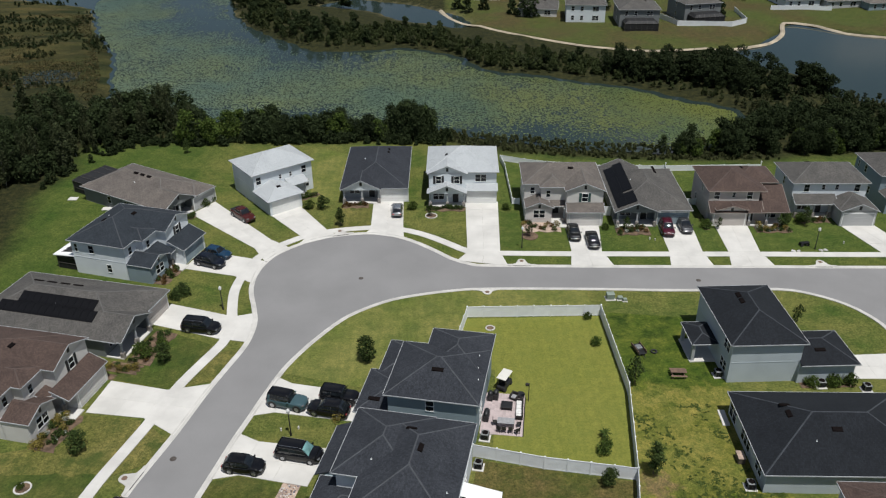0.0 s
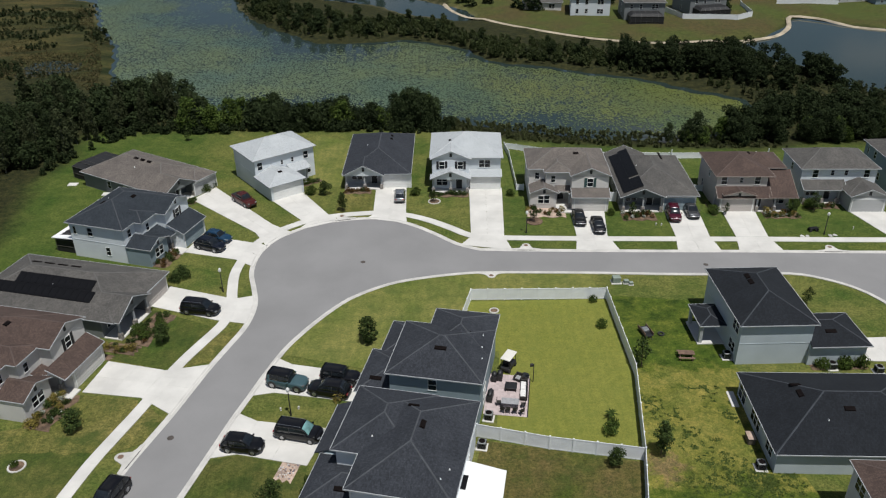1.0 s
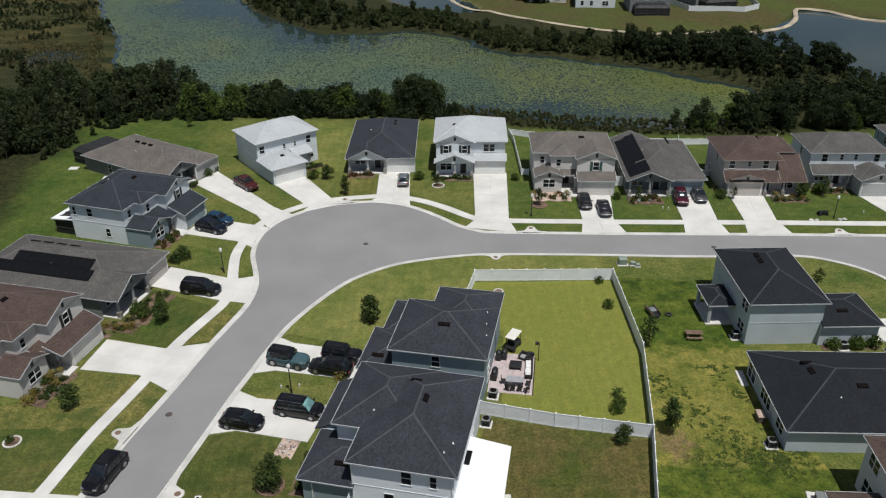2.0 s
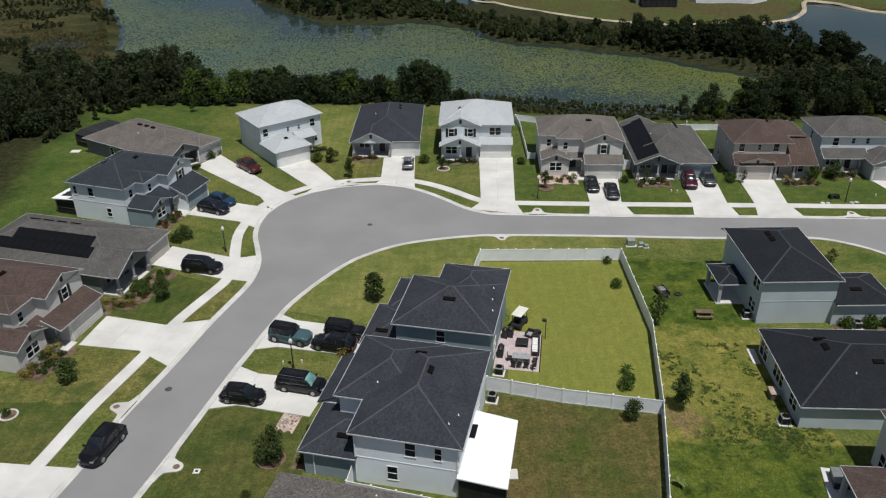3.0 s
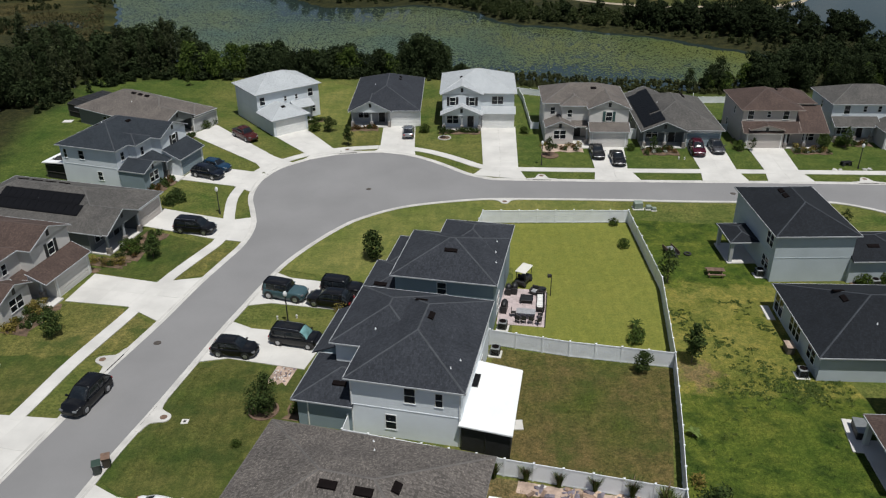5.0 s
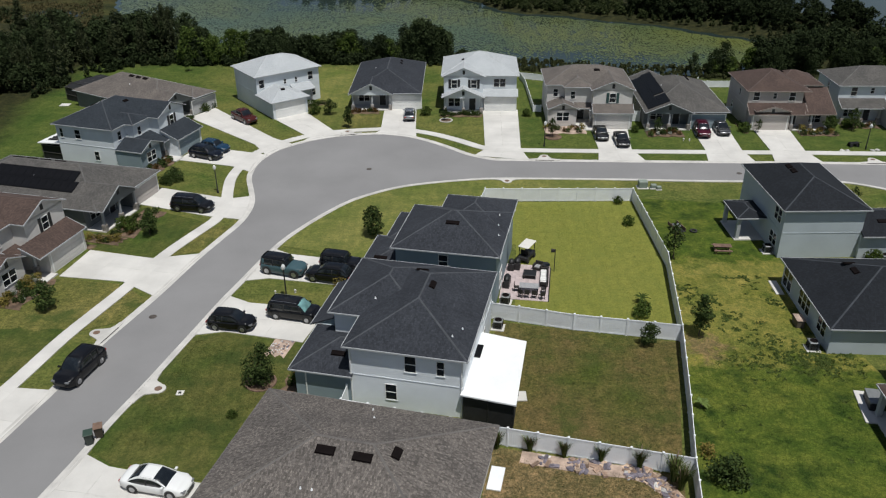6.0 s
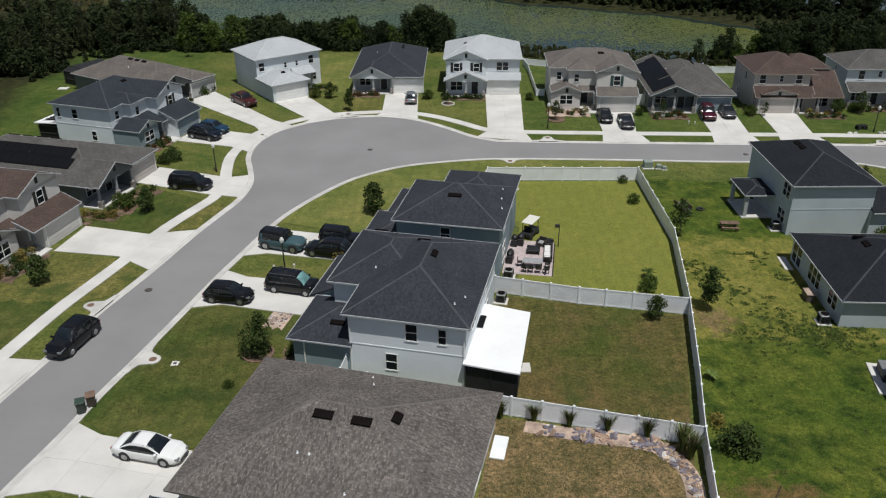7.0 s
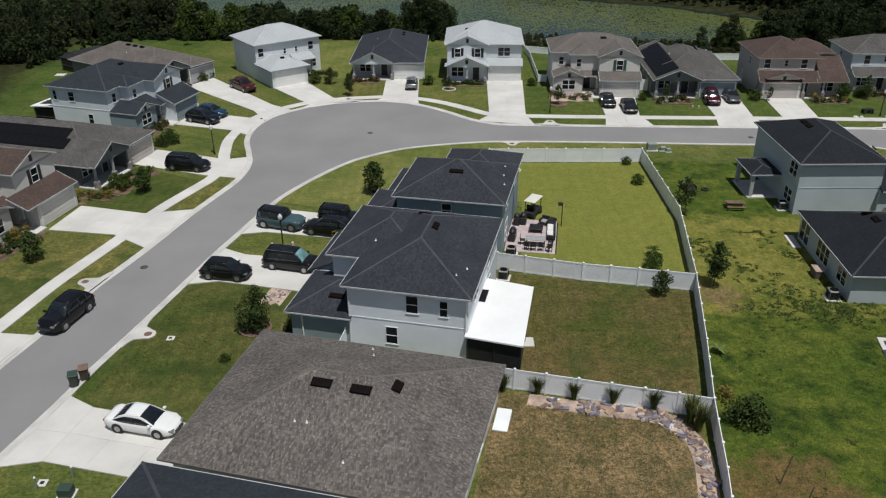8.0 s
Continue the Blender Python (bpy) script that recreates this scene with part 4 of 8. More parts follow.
    def column(self, u, v, z1, base=True, r=0.13):
        bm = bmesh.new()
        x = self.X(u)
        box(bm, x - r, v - r, 0.9 if base else 0.1, x + r, v + r, z1, 0.015)
        box(bm, x - r - 0.06, v - r - 0.06, z1 - 0.14, x + r + 0.06, v + r + 0.06, z1 - 0.002)
        ob = part("column", bm, M_fascia, self.root, "pale porch column")
        if base:
            part("column_base", boxbm(x - r - 0.13, v - r - 0.13, 0.0, x + r + 0.13, v + r + 0.13, 0.95, bevel=0.03), M_stone, ob, "stone veneer column base")

    def porch(self, x0, y0, x1, y1):
        a, b_ = self.X(x0, x1)
        part("porch_slab", boxbm(a, y0, -0.05, b_, y1, 0.16, bevel=0.01), M_conc, self.root, "pale concrete porch slab")

    def vent(self, x, y, w=1.1, d=0.4, roof=None, mat=None, h=0.11):
        """A low metal vent lying on the slope of the last hip roof."""
        x0, y0, x1, y1, z, k = roof or self.last
        ds = {"l": x - x0, "r": x1 - x, "f": y - y0, "b": y1 - y}
        s = min(ds, key=ds.get)
        zz = z + ds[s] * k
        a = math.degrees(math.atan(k))
        yaw = {"f": 0, "r": 90, "b": 180, "l": -90}[s]
        if self.w and s in "lr":
            yaw = -yaw
        bm = bmesh.new()
        box(bm, -w / 2, -d / 2, -0.02, w / 2, d / 2, h, 0.02)
        box(bm, -w / 2 - 0.06, -d / 2 - 0.06, -0.03, w / 2 + 0.06, d / 2 + 0.06, 0.012)
        ob = part("roof_vent", bm, mat or M_ventm, self.root, "low dark metal roof vent")
        ob.matrix_basis = pose(self.X(x), y, zz, 0, 0, yaw) @ pose(0, 0, 0, a, 0, 0)
        return ob

    def pipe(self, x, y):
        x0, y0, x1, y1, z, k = self.last
        zz = z + min(x - x0, x1 - x, y - y0, y1 - y) * k
        bm = bmesh.new()
        tube(bm, (self.X(x), y, zz - 0.1), (self.X(x), y, zz + 0.14), 0.034, 0.034, 8)
        tube(bm, (self.X(x), y, zz - 0.02), (self.X(x), y, zz + 0.05), 0.09, 0.045, 8)
        part("vent_pipe", bm, M_vinyl, self.root, "white plumbing vent pipe")

    def screened(self, x0, y0, x1, y1, z):
        """A screened patio cage: dark mesh walls and a bevelled mesh top in a thin frame."""
        a, b_ = self.X(x0, x1)
        bm = bmesh.new()
        rings = [[bm.verts.new((a + i + 0.05 if s in (0, 3) else b_ - i - 0.05, y0 + (i if y1 < 0 else 0) + 0.05 if s < 2 else y1 - (i if y1 > 0 else 0) - 0.05, zz)) for s in range(4)] for i, zz in ((0, 0.05), (0, z - 0.7), (0.9, z))]
        for p, q in zip(rings, rings[1:]):
            for i in range(4):
                bm.faces.new((p[i], p[(i + 1) % 4], q[(i + 1) % 4], q[i]))
        bm.faces.new(rings[0][::-1])
        bm.faces.new(rings[-1])
        ob = part("patio_cage", bm, M_screen, self.root, "dark screened patio enclosure")
        n_ = max(2, round((b_ - a) / 1.8))
        yo, yi = (y1, y1 - 0.9) if y1 > 0 else (y0, y0 + 0.9)
        for i in range(n_ + 1):
            u = a + (b_ - a) * i / n_
            u2 = min(max(u, a + 0.9), b_ - 0.9)
            bm = bmesh.new()
            tube(bm, (u, yo, 0), (u, yo, z - 0.68), 0.04, 0.04, 4)
            tube(bm, (u, yo, z - 0.68), (u2, yi, z + 0.03), 0.04, 0.04, 4)
            tube(bm, (u2, yi, z + 0.03), (u2, y0 if y1 > 0 else y1, z + 0.03), 0.04, 0.04, 4)
            part("cage_post", bm, M_bronze, ob)
        for zz in (1.0, z - 0.68):
            bm = bmesh.new()
            tube(bm, (a, yo, zz), (b_, yo, zz), 0.04, 0.04, 4)
            for u in (a, b_):
                tube(bm, (u, y0, zz), (u, y1, zz), 0.04, 0.04, 4)
            part("cage_rail", bm, M_bronze, ob)


def two_storey_bay(label, x, y, yaw, wall, roof, width=None, gf=1.5, W=12.3, gable_wall=None, shutter=None, lanai=False, D=12.7, low=None, m0=3.2, bay=0.3, bay_hip=False, lead=0.0, long_eave=False, side=((11.4, 0.55), (8.8, 0.9), (6.3, 0.8)), group="two-storey homes with a gabled bay"):
    """A two-storey home: low gabled bay, recessed entry, garage under a gabled upper bay."""
    h = House(label, x, y, yaw, wall, roof, width, group)
    g0 = W - 5.9
    gw = gable_wall or wall
    h.wall(0, m0, W, D, 0, 5.6)
    h.band(0, m0, W, D, 2.85)
    h.hip(0, m0, W, D, 5.6)
    h.vent(W * 0.35, D - 3.2, 0.8)
    h.vent(W * 0.62, 6.2, 0.8)
    h.pipe(W * 0.5, 9.5)
    h.wall(2.6, m0 - 1.3, g0, m0 + 0.1, 2.6, 5.58)
    h.hip(2.6, m0 - 1.3, g0, m0 + 4.8, 5.58, o=0.35)
    h.wall(g0, bay, W, m0 + 0.1, 0, 5.6, gw)
    if bay_hip:
        h.hip(g0, bay, W, m0 + 4.2, 5.6)
    else:
        h.gable(g0, bay, W, m0 + 4.2, 5.6, wall=gw)
    h.win("f", bay, g0 + 2.95, 3.65, 1.0, 1.45, 1, shutter or M_black)
    h.win("f", m0, 1.3, 3.7, 0.75, 1.2)
    h.win("f", m0 - 1.3, 3.8, 3.7, 0.75, 1.2)
    h.wall(g0 + 0.1, -gf, W - 0.05, bay, 0, 2.75, gw)
    h.pent(4.75 if long_eave else g0 + 0.1, -gf, W - 0.05, bay, 2.75, 2.75 + (gf + bay) * 0.45)
    h.garage(-gf, g0 + 2.95, mat=low or wall)
    h.wall(0, -lead, 4.3, m0 + 0.1, 0, 2.75, low or wall)
    h.gable(0.25, -lead, 4.3, m0, 2.76, wall=wall)
    if lead:
        # entry roof that runs into the bay's slope in a valley
        plan = [(4.65, -lead - 0.45), (g0 + 0.4, -lead - 0.45), (g0 + 0.4, m0), (2.6, m0), (2.6, 2.35 - lead), (4.65, -lead - 0.04)]
        h.rake = False
        h.mesh_roof([[(u, v, 2.74 + (v + lead + 0.1) * 0.36) for u, v in plan]], (m0,), [])
        h.rake = True
    else:
        h.pent(4.2, 0.9, g0 - 0.15, m0, 2.77, 2.77 + (m0 - 0.9) * 0.42)
    h.win("f", -lead, 2.25, 0.85, 0.95, 1.4, 2)
    h.porch(4.3, -0.4, g0, m0)
    h.door(m0, 5.3)
    h.porch(4.4, -gf - 0.6, g0 + 0.15, -0.42)
    h.column(g0 - 0.25, -0.1, 2.6)
    for (u, w_), zz in zip(side, (3.7, 3.7, 0.9)):
        h.win("l", 0, min(u, D - 0.8), zz, w_, 1.3)
    h.win("r", W, 6.5, 3.7, 0.9, 1.25)
    h.win("b", D, 3.2, 3.7, 0.9, 1.35, 2)
    h.win("b", D, 8.6, 3.7, 0.9, 1.35)
    h.win("b", D, 8.8, 0.9, 0.9, 1.35, 2)
    if lanai:
        h.screened(0.4, D, 5.4, D + 3.6, 2.7)
        h.flat(0.1, D + 0.02, 5.7, D + 3.9, 2.55)
    return h


def long_single(label, x, y, yaw, wall, roof, width=None, W=12.0, D=19.0, solar=None, gw=None, vents=(), gshift=0.0, group="long single-storey homes", k=0.42, low=None, back_wing=False):
    """A deep single-storey home: hip roof with its ridge to the back, gabled porch beside a garage."""
    h = House(label, x, y, yaw, wall, roof, width, group)
    h.wall(0, 2.0, W, D, 0, 2.75)
    h.hip(0, 0.2, W, D, 2.75, k)
    for a, c, w_ in vents:
        h.vent(a, c, w_)
    h.pipe(W * 0.3, D * 0.5)
    h.wall(6.6, 0.2 - gshift, W, 2.1, 0, 2.75)
    if gshift:
        h.hip(6.6, 0.2 - gshift, W, 4.0, 2.76, k)
    h.garage(0.2 - gshift, (6.6 + W) / 2, mat=low or wall)
    h.gable(0.0 if back_wing else 0.1, -0.5, 6.5, 3.6, 2.76, wall=gw or wall, k=k if back_wing else 0.5, o=0.4 if back_wing else 0.35)
    if back_wing:
        zt = 2.76 + 3.65 * k
        h.mesh_roof([[(-0.4, D - 4.0, 2.76), (3.25, D - 4.0, zt), (3.25, D + 1.4, zt), (-0.4, D + 1.4, 2.76)], [(3.25, D - 4.0, zt), (6.9, D - 4.0, 2.76), (6.9, D + 1.4, 2.76), (3.25, D + 1.4, zt)]], (D - 4.0,), [])
        h.wall(0.1, D - 0.1, 6.4, D + 1.0, 0, 2.75)
    h.porch(0, -0.5, 6.6, 2.0)
    for u in (0.3, 3.4, 6.3):
        h.column(u, -0.25, 2.6)
    h.win("f", 2.0, 1.9, 0.8, 0.9, 1.4, 2)
    h.door(2.0, 4.9)
    for u in (5, 9, 13):
        h.win("l", 0, u, 0.9, 0.9, 1.3)
        h.win("r", W, u, 0.9, 0.9, 1.3)
    h.win("b", D, 3, 0.5, 0.9, 1.9, 2)
    h.win("b", D, 8.5, 0.8, 0.9, 1.4, 2)
    if solar:
        h.hip_solar = solar
        x0, y0, x1, y1, z, kk = (-0.4, -0.2, W + 0.4, D + 0.4, 2.75, k)
        a = math.degrees(math.atan(kk))
        arr = part("solar_array", boxbm(-0.02, -0.02, 0, 0.02, 0.02, 0.02), M_black, h.root, "black rooftop solar panels")
        for (v0, rows, cols) in solar:
            for r in range(rows[0], rows[1]):
                for c in range(cols):
                    bm = bmesh.new()
                    box(bm, 0.012, 0.012, 0.08, 0.998, 1.655, 0.115)
                    ob = part("solar_panel", bm, M_solar, arr)
                    up = (0.7 + r * 1.67) * math.cos(math.radians(a))
                    xx = x0 + up
                    ob.matrix_basis = pose(h.X(xx), v0 + c * 1.01 + (1.0 if not h.w else 0), z + up * kk, 0, 0, -90 if not h.w else 90) @ pose(0, 0, 0, a, 0, 0)
    return h


# homes along the far side of the street
h = House("white two-storey house with pale roof and gabled front porch", -1.5, 120.4, -2.5, W_white, R_light, group="two-storey homes")
h.wall(0, 0.6, 11.6, 11.6, 0, 5.6); h.hip(0, 0.6, 11.6, 11.6, 5.6); h.vent(3.6, 9, 0.5, 0.4); h.vent(3.0, 4.6, 0.5, 0.4); h.pipe(8, 5)
h.band(0, 0.6, 11.6, 11.6, 2.85)
h.wall(0.1, -0.2, 6.3, 0.7, 0, 5.6); h.gable(0.1, -0.2, 6.3, 6, 5.6)
h.win("f", -0.2, 1.7, 3.7, 0.95, 1.35, 1, M_black); h.win("f", -0.2, 4.8, 3.7, 0.95, 1.35, 1, M_black)
h.win("f", 0.6, 8.9, 3.7, 0.95, 1.35, 2)
h.gable(0.1, -1.9, 6.2, -0.2, 2.75, wall=W_white); h.porch(0, -1.9, 6.3, -0.2)
for u in (0.3, 3.2, 6.0):
    h.column(u, -1.65, 2.6)
h.win("f", -0.2, 1.7, 0.7, 0.95, 1.5, 2); h.door(-0.2, 4.6)
h.wall(6.5, -0.4, 11.6, 0.7, 0, 2.75); h.pent(6.5, -0.4, 11.6, 0.6, 2.76, 3.4); h.garage(-0.4, 9.05)
h.win("l", 0, 5, 3.7); h.win("r", 11.6, 5, 3.7)

long_single("single-storey house with charcoal roof, grey walls and gabled porch", -16.4, 121.0, -1.5, W_grey, R_dark, W=11.0, D=18.6, vents=((7.4, 12.0, 0.45), (7.4, 13.5, 0.45)), gw=W_white, low=M_white)
two_storey_bay("greige two-storey house with weathered grey-brown roof and teal shutters", 14.2, 112.2, -2.5, W_beige, R_taupe, gf=1.3, W=12.5, D=11.6, shutter=M_green_door, low=W_beige)
long_single("single-storey house with grey roof, black solar panels and dark garage", 28.7, 110.5, -2.5, W_greyd, R_grey, W=11.9, D=16.4, gw=W_seal, vents=((8.4, 12.5, 2.6),), low=W_steel,
            back_wing=True,
            solar=(((0.1), (0, 1), 15), ((0.1), (1, 2), 4), ((4.8), (1, 2), 11)))

h = House("tan two-storey house with red-brown roof and long front eave", 43.8, 111.2, -2.5, W_tan, R_brown, group="two-storey homes", fascia=M_fascia_tan)
h.wall(0, 0, 8.0, 9.6, 0, 5.6); h.wall(8.0, 3.4, 11.6, 9.6, 0, 5.6); h.hip(0, 0, 8.6, 9.6, 5.6); h.hip(5, 3.5, 11.6, 9.5, 5.58); h.vent(6.8, 7.2, 0.8)
h.band(0, 0, 8.0, 9.6, 2.85)
h.wall(0.4, -1.6, 6.0, 0.1, 0, 2.75, W_tan); h.pent(0.1, -1.6, 8.3, 0.0, 2.76, 3.75); h.pent(8.3, -1.6, 12.4, 3.4, 2.78, 5.25)
h.gable(1.1, -1.75, 5.6, -0.4, 3.05, k=0.3, wall=W_tan); h.garage(-1.6, 3.2, mat=W_tan); h.porch(6.0, -1.7, 12.3, 1.8)
h.wall(8.0, -0.0, 12.0, 3.4, 0, 2.6)
for u in (6.4, 9.2, 12.1):
    h.column(u, -1.5, 2.65)
h.win("f", 0, 1.15, 4.05, 0.95, 1.35); h.win("f", 0, 3.85, 4.35, 0.6, 0.95); h.win("f", 0, 6.4, 4.05, 0.95, 1.35); h.door(0.0, 7.0); h.win("f", -0.0, 10.3, 0.7, 0.9, 1.4, 2)
h.win("l", 0, 4, 3.7, 0.6, 1.2); h.win("l", 0, 7, 0.9, 0.6, 1.2)

h = House("white and grey two-storey house with projecting gabled garage", 58.4, 113.6, -2.5, W_white, R_grey, group="two-storey homes")
h.wall(0, 0, 12.0, 8.2, 0, 5.6); h.hip(0, 0, 12.0, 8.2, 5.6); h.vent(4, 6, 0.8); h.band(0, 0, 12.0, 8.2, 2.85)
h.wall(6.5, -4.7, 12.1, 0.1, 0, 2.75, W_grey); h.hip(6.5, -4.0, 12.1, 2.5, 2.75, o=0.35); h.gable(6.6, -4.7, 12.0, -1.5, 2.77, wall=W_grey); h.garage(-4.7, 9.3, mat=W_grey)
h.pent(0.2, -1.7, 6.8, 0.0, 2.76, 3.6); h.porch(0.2, -1.7, 6.5, 0)
for u in (0.5, 3.4, 6.0):
    h.column(u, -1.45, 2.65)
for u in (2.2, 4.9, 7.1, 10.4):
    h.win("f", 0, u, 3.95 if u in (2.2, 10.4) else 4.3, 0.95 if u in (2.2, 10.4) else 0.6, 1.35 if u in (2.2, 10.4) else 0.95)
h.win("f", 0, 2.0, 0.7, 0.9, 1.4, 2); h.door(0, 4.7); h.win("l", 0, 4, 3.7, 0.7, 1.3)

two_storey_bay("slate-blue two-storey house with grey shingle roof", 74.0, 112.6, -2.5, W_steel, R_grey, gf=1.5)
two_storey_bay("tan two-storey house with taupe shingle roof", 90.0, 112.0, -2.5, W_tan, R_taupe, gf=1.5)

# homes round the bulb
h = House("white two-storey house with pale roof and projecting garage", -31.3, 120.7, 36, W_white, R_light, group="two-storey homes")
h.wall(0, 0, 11.2, 8.4, 0, 5.6); h.hip(0, 0, 11.2, 8.4, 5.6); h.band(0, 0, 11.2, 8.4, 2.85)
h.wall(0.0, -5.4, 6.0, 0.1, 0, 2.75); h.wing(0.0, -5.4, 6.0, 0.05, 2.76, 0.36); h.vent(3.1, -3.0, 0.6); h.garage(-5.4, 3.0, mat=M_white)
h.pent(6.0, -1.6, 9.2, 0, 2.76, 3.4); h.porch(6.0, -1.8, 9.2, 0); h.column(8.9, -1.4, 2.65, base=False); h.door(0, 7.0); h.win("f", 0, 9.9, 0.8, 0.95, 1.4)
for u in (0.9, 5.0, 7.0, 9.6):
    h.win("f", 0, u, 3.6, 0.95 if u in (0.9, 9.6) else 0.5, 1.35 if u in (0.9, 9.6) else 0.85)
long_single("single-storey house with long taupe shingle hip roof", -45.2, 113.9, 58, W_greyd, R_taupe, W=10.8, D=19.5, gshift=0.8, vents=((5.0, 8.0, 0.9), (5.0, 9.6, 0.9), (5.0, 11.2, 0.9)), gw=W_greyd, low=W_grey).screened(1.2, 19.5, 8.6, 24.2, 2.9)
two_storey_bay("pale blue-grey two-storey house with dark slate roof", -42.3, 95.3, 72, W_pale, R_slate, gf=2.1, lead=0.6, W=11.9, D=12.2, lanai=True, low=W_steel)
long_single("single-storey house with grey-brown roof and black solar panels", -40.55, 77.2, 75, W_greyd, R_grey, W=12.0, D=21.5, gw=W_greyd, vents=((8.0, 10.5, 1.3), (8.0, 12.5, 1.3), (8.0, 14.5, 1.3), (8.0, 16.5, 1.3)),
            low=W_tan, solar=(((4.4), (1, 2), 14), ((5.1), (2, 3), 11)))
two_storey_bay("greige two-storey house with red-brown shingle roof", -45.2, 62.2, 76, W_beige, R_brown, gf=1.6, W=11.9, D=13.0, long_eave=True)

# homes inside the bend
h = House("pale blue-grey two-storey house with charcoal roof and white patio cover", -11.0, 60.2, -103, W_pale, R_dark, 13.0, "two-storey homes with a gabled bay")
h.wall(0, 4.6, 13.0, 13.6, 0, 5.6); h.band(0, 4.6, 13.0, 13.6, 2.85); h.hip(0, 4.6, 13.0, 13.6, 5.6); h.vent(9.85, 8.1, 1.0, 0.35); h.vent(7.05, 9.65, 1.0, 0.4); h.pipe(3.2, 12.9); h.pipe(1.73, 12.4)
h.wall(4.5, 1.9, 13.15, 4.7, 0, 5.58); h.hip(4.45, 1.9, 13.15, 9.4, 5.58); h.pipe(5.8, 5.1); h.win("f", 1.9, 9.8, 3.65, 1.0, 1.45, 1, M_black); h.win("f", 1.9, 6.0, 3.7, 0.75, 1.2)
h.wall(6.6, -0.75, 13.4, 2.3, 0, 2.75, W_steel); h.rake, h.wallm = False, W_steel; h.pent(6.6, -0.75, 13.45, 1.9, 2.75, 3.9); h.garage(-0.75, 9.8, mat=W_steel); h.rake, h.wallm = True, W_pale
h.wall(0, 0, 6.5, 4.7, 0, 2.75, W_steel)
A_, B_, P_, Q_, C_, D_ = (-0.36, -0.42, 2.77), (6.3, -0.42, 2.77), (2.97, 2.91, 4.1), (2.97, 4.85, 4.1), (6.3, 4.85, 2.77), (-0.36, 4.85, 2.77)
h.mesh_roof([[A_, B_, P_], [A_, P_, Q_, D_], [B_, C_, Q_, P_]], (4.85,), [(A_, P_), (P_, Q_)])
h.vent(1.5, 3.2, 1.1, 0.4, roof=(-0.36, -0.42, 6.3, 12.0, 2.77, 0.4))
h.win("f", 0, 1.9, 0.85, 0.95, 1.4, 2); h.door(0, 5.4); h.porch(4.4, -1.4, 6.5, -0.02)
h.win("l", 0, 11.85, 3.7, 0.65, 1.35); h.win("l", 0, 9.5, 3.7, 0.95, 1.5); h.win("l", 0, 7.9, 0.85, 0.95, 1.5); h.win("r", 13.0, 7.5, 3.7, 0.9, 1.25)
h.win("b", 13.6, 3.2, 3.7, 0.9, 1.35, 2); h.win("b", 13.6, 8.6, 3.7, 0.9, 1.35); h.win("b", 13.6, 8.8, 0.9, 0.9, 1.35, 2)
for u, v, z0, z1 in ((-0.06, 4.72, 0.1, 5.5), (-0.06, 13.5, 0.1, 5.5), (-0.05, 0.9, 0.1, 2.7)):
    part("downspout", boxbm(h.X(u) - 0.04, v - 0.05, z0, h.X(u) + 0.04, v + 0.05, z1, bevel=0.01), M_white, h.root, "white downspout")
h = House("steel-blue two-storey house with charcoal hip roof", -7.5, 76.0, -102.3, W_steel, R_dark, group="two-storey homes")
h.wall(3.8, 3.8, 12.9, 13.4, 0, 5.6); h.hip(3.8, 3.8, 12.9, 13.4, 5.6); h.vent(9.85, 8.7, 1.2, 0.4); h.vent(5.6, 10.7, 1.2, 0.4); h.pipe(7.5, 12.8); h.pipe(9.4, 13.1); h.pipe(5.4, 12.6)
h.wall(0.55, 6.7, 4.7, 13.4, 0, 5.58); h.hip(0.55, 6.7, 8.4, 13.4, 5.58, o=0.4)
h.wall(5.95, 0.3, 12.9, 3.9, 0, 2.75); h.hip(5.95, 0.3, 12.9, 6.2, 2.76, o=0.4); h.vent(11.6, 1.9, 1.2); h.garage(0.3, 9.3, mat=W_seal)
h.hip(-0.05, 1.25, 6.2, 6.5, 2.74, o=0.4); h.column(0.2, 1.45, 2.6, base=False); h.column(3.2, 1.45, 2.6, base=False)
h.porch(0.2, 1.3, 5.9, 6.7); h.door(6.7, 3.2); h.win("f", 6.7, 2.4, 3.7, 0.9, 1.35)
h.win("r", 12.9, 8.4, 3.75, 0.95, 1.4); h.win("b", 13.4, 3.5, 3.7, 0.9, 1.4, 2); h.win("b", 13.4, 9.5, 3.7, 0.9, 1.4, 2); h.win("b", 13.4, 9.5, 0.5, 0.9, 1.9, 2)

h = House("single-storey house with broad grey-brown shingle hip roof", -15.15, 44.37, -104.65, W_beige, R_near, group="long single-storey homes", fascia=CAP[R_near])
h.wall(0, 0.3, 13.1, 17.0, 0, 2.75); h.hip(0, 0.0, 13.1, 17.0, 2.75, 0.40)
for a, c in ((7.45, 7.47), (7.5, 10.0)):
    h.vent(a, c, 1.2, 0.55)
h.vent(6.4, 11.95, 0.95, 0.5); h.pipe(10.0, 6.75); h.pipe(9.97, 7.5); h.pipe(11.85, 10.4); h.pipe(2.1, 8.9); h.pipe(0.6, 8.3); h.garage(0.3, 9.0); h.door(0.3, 4); h.win("b", 17.0, 6, 0.5, 0.9, 1.9, 2); h.win("l", 0, 8, 0.9); h.win("b", 17.0, 10.5, 0.8, 0.9, 1.4, 2)

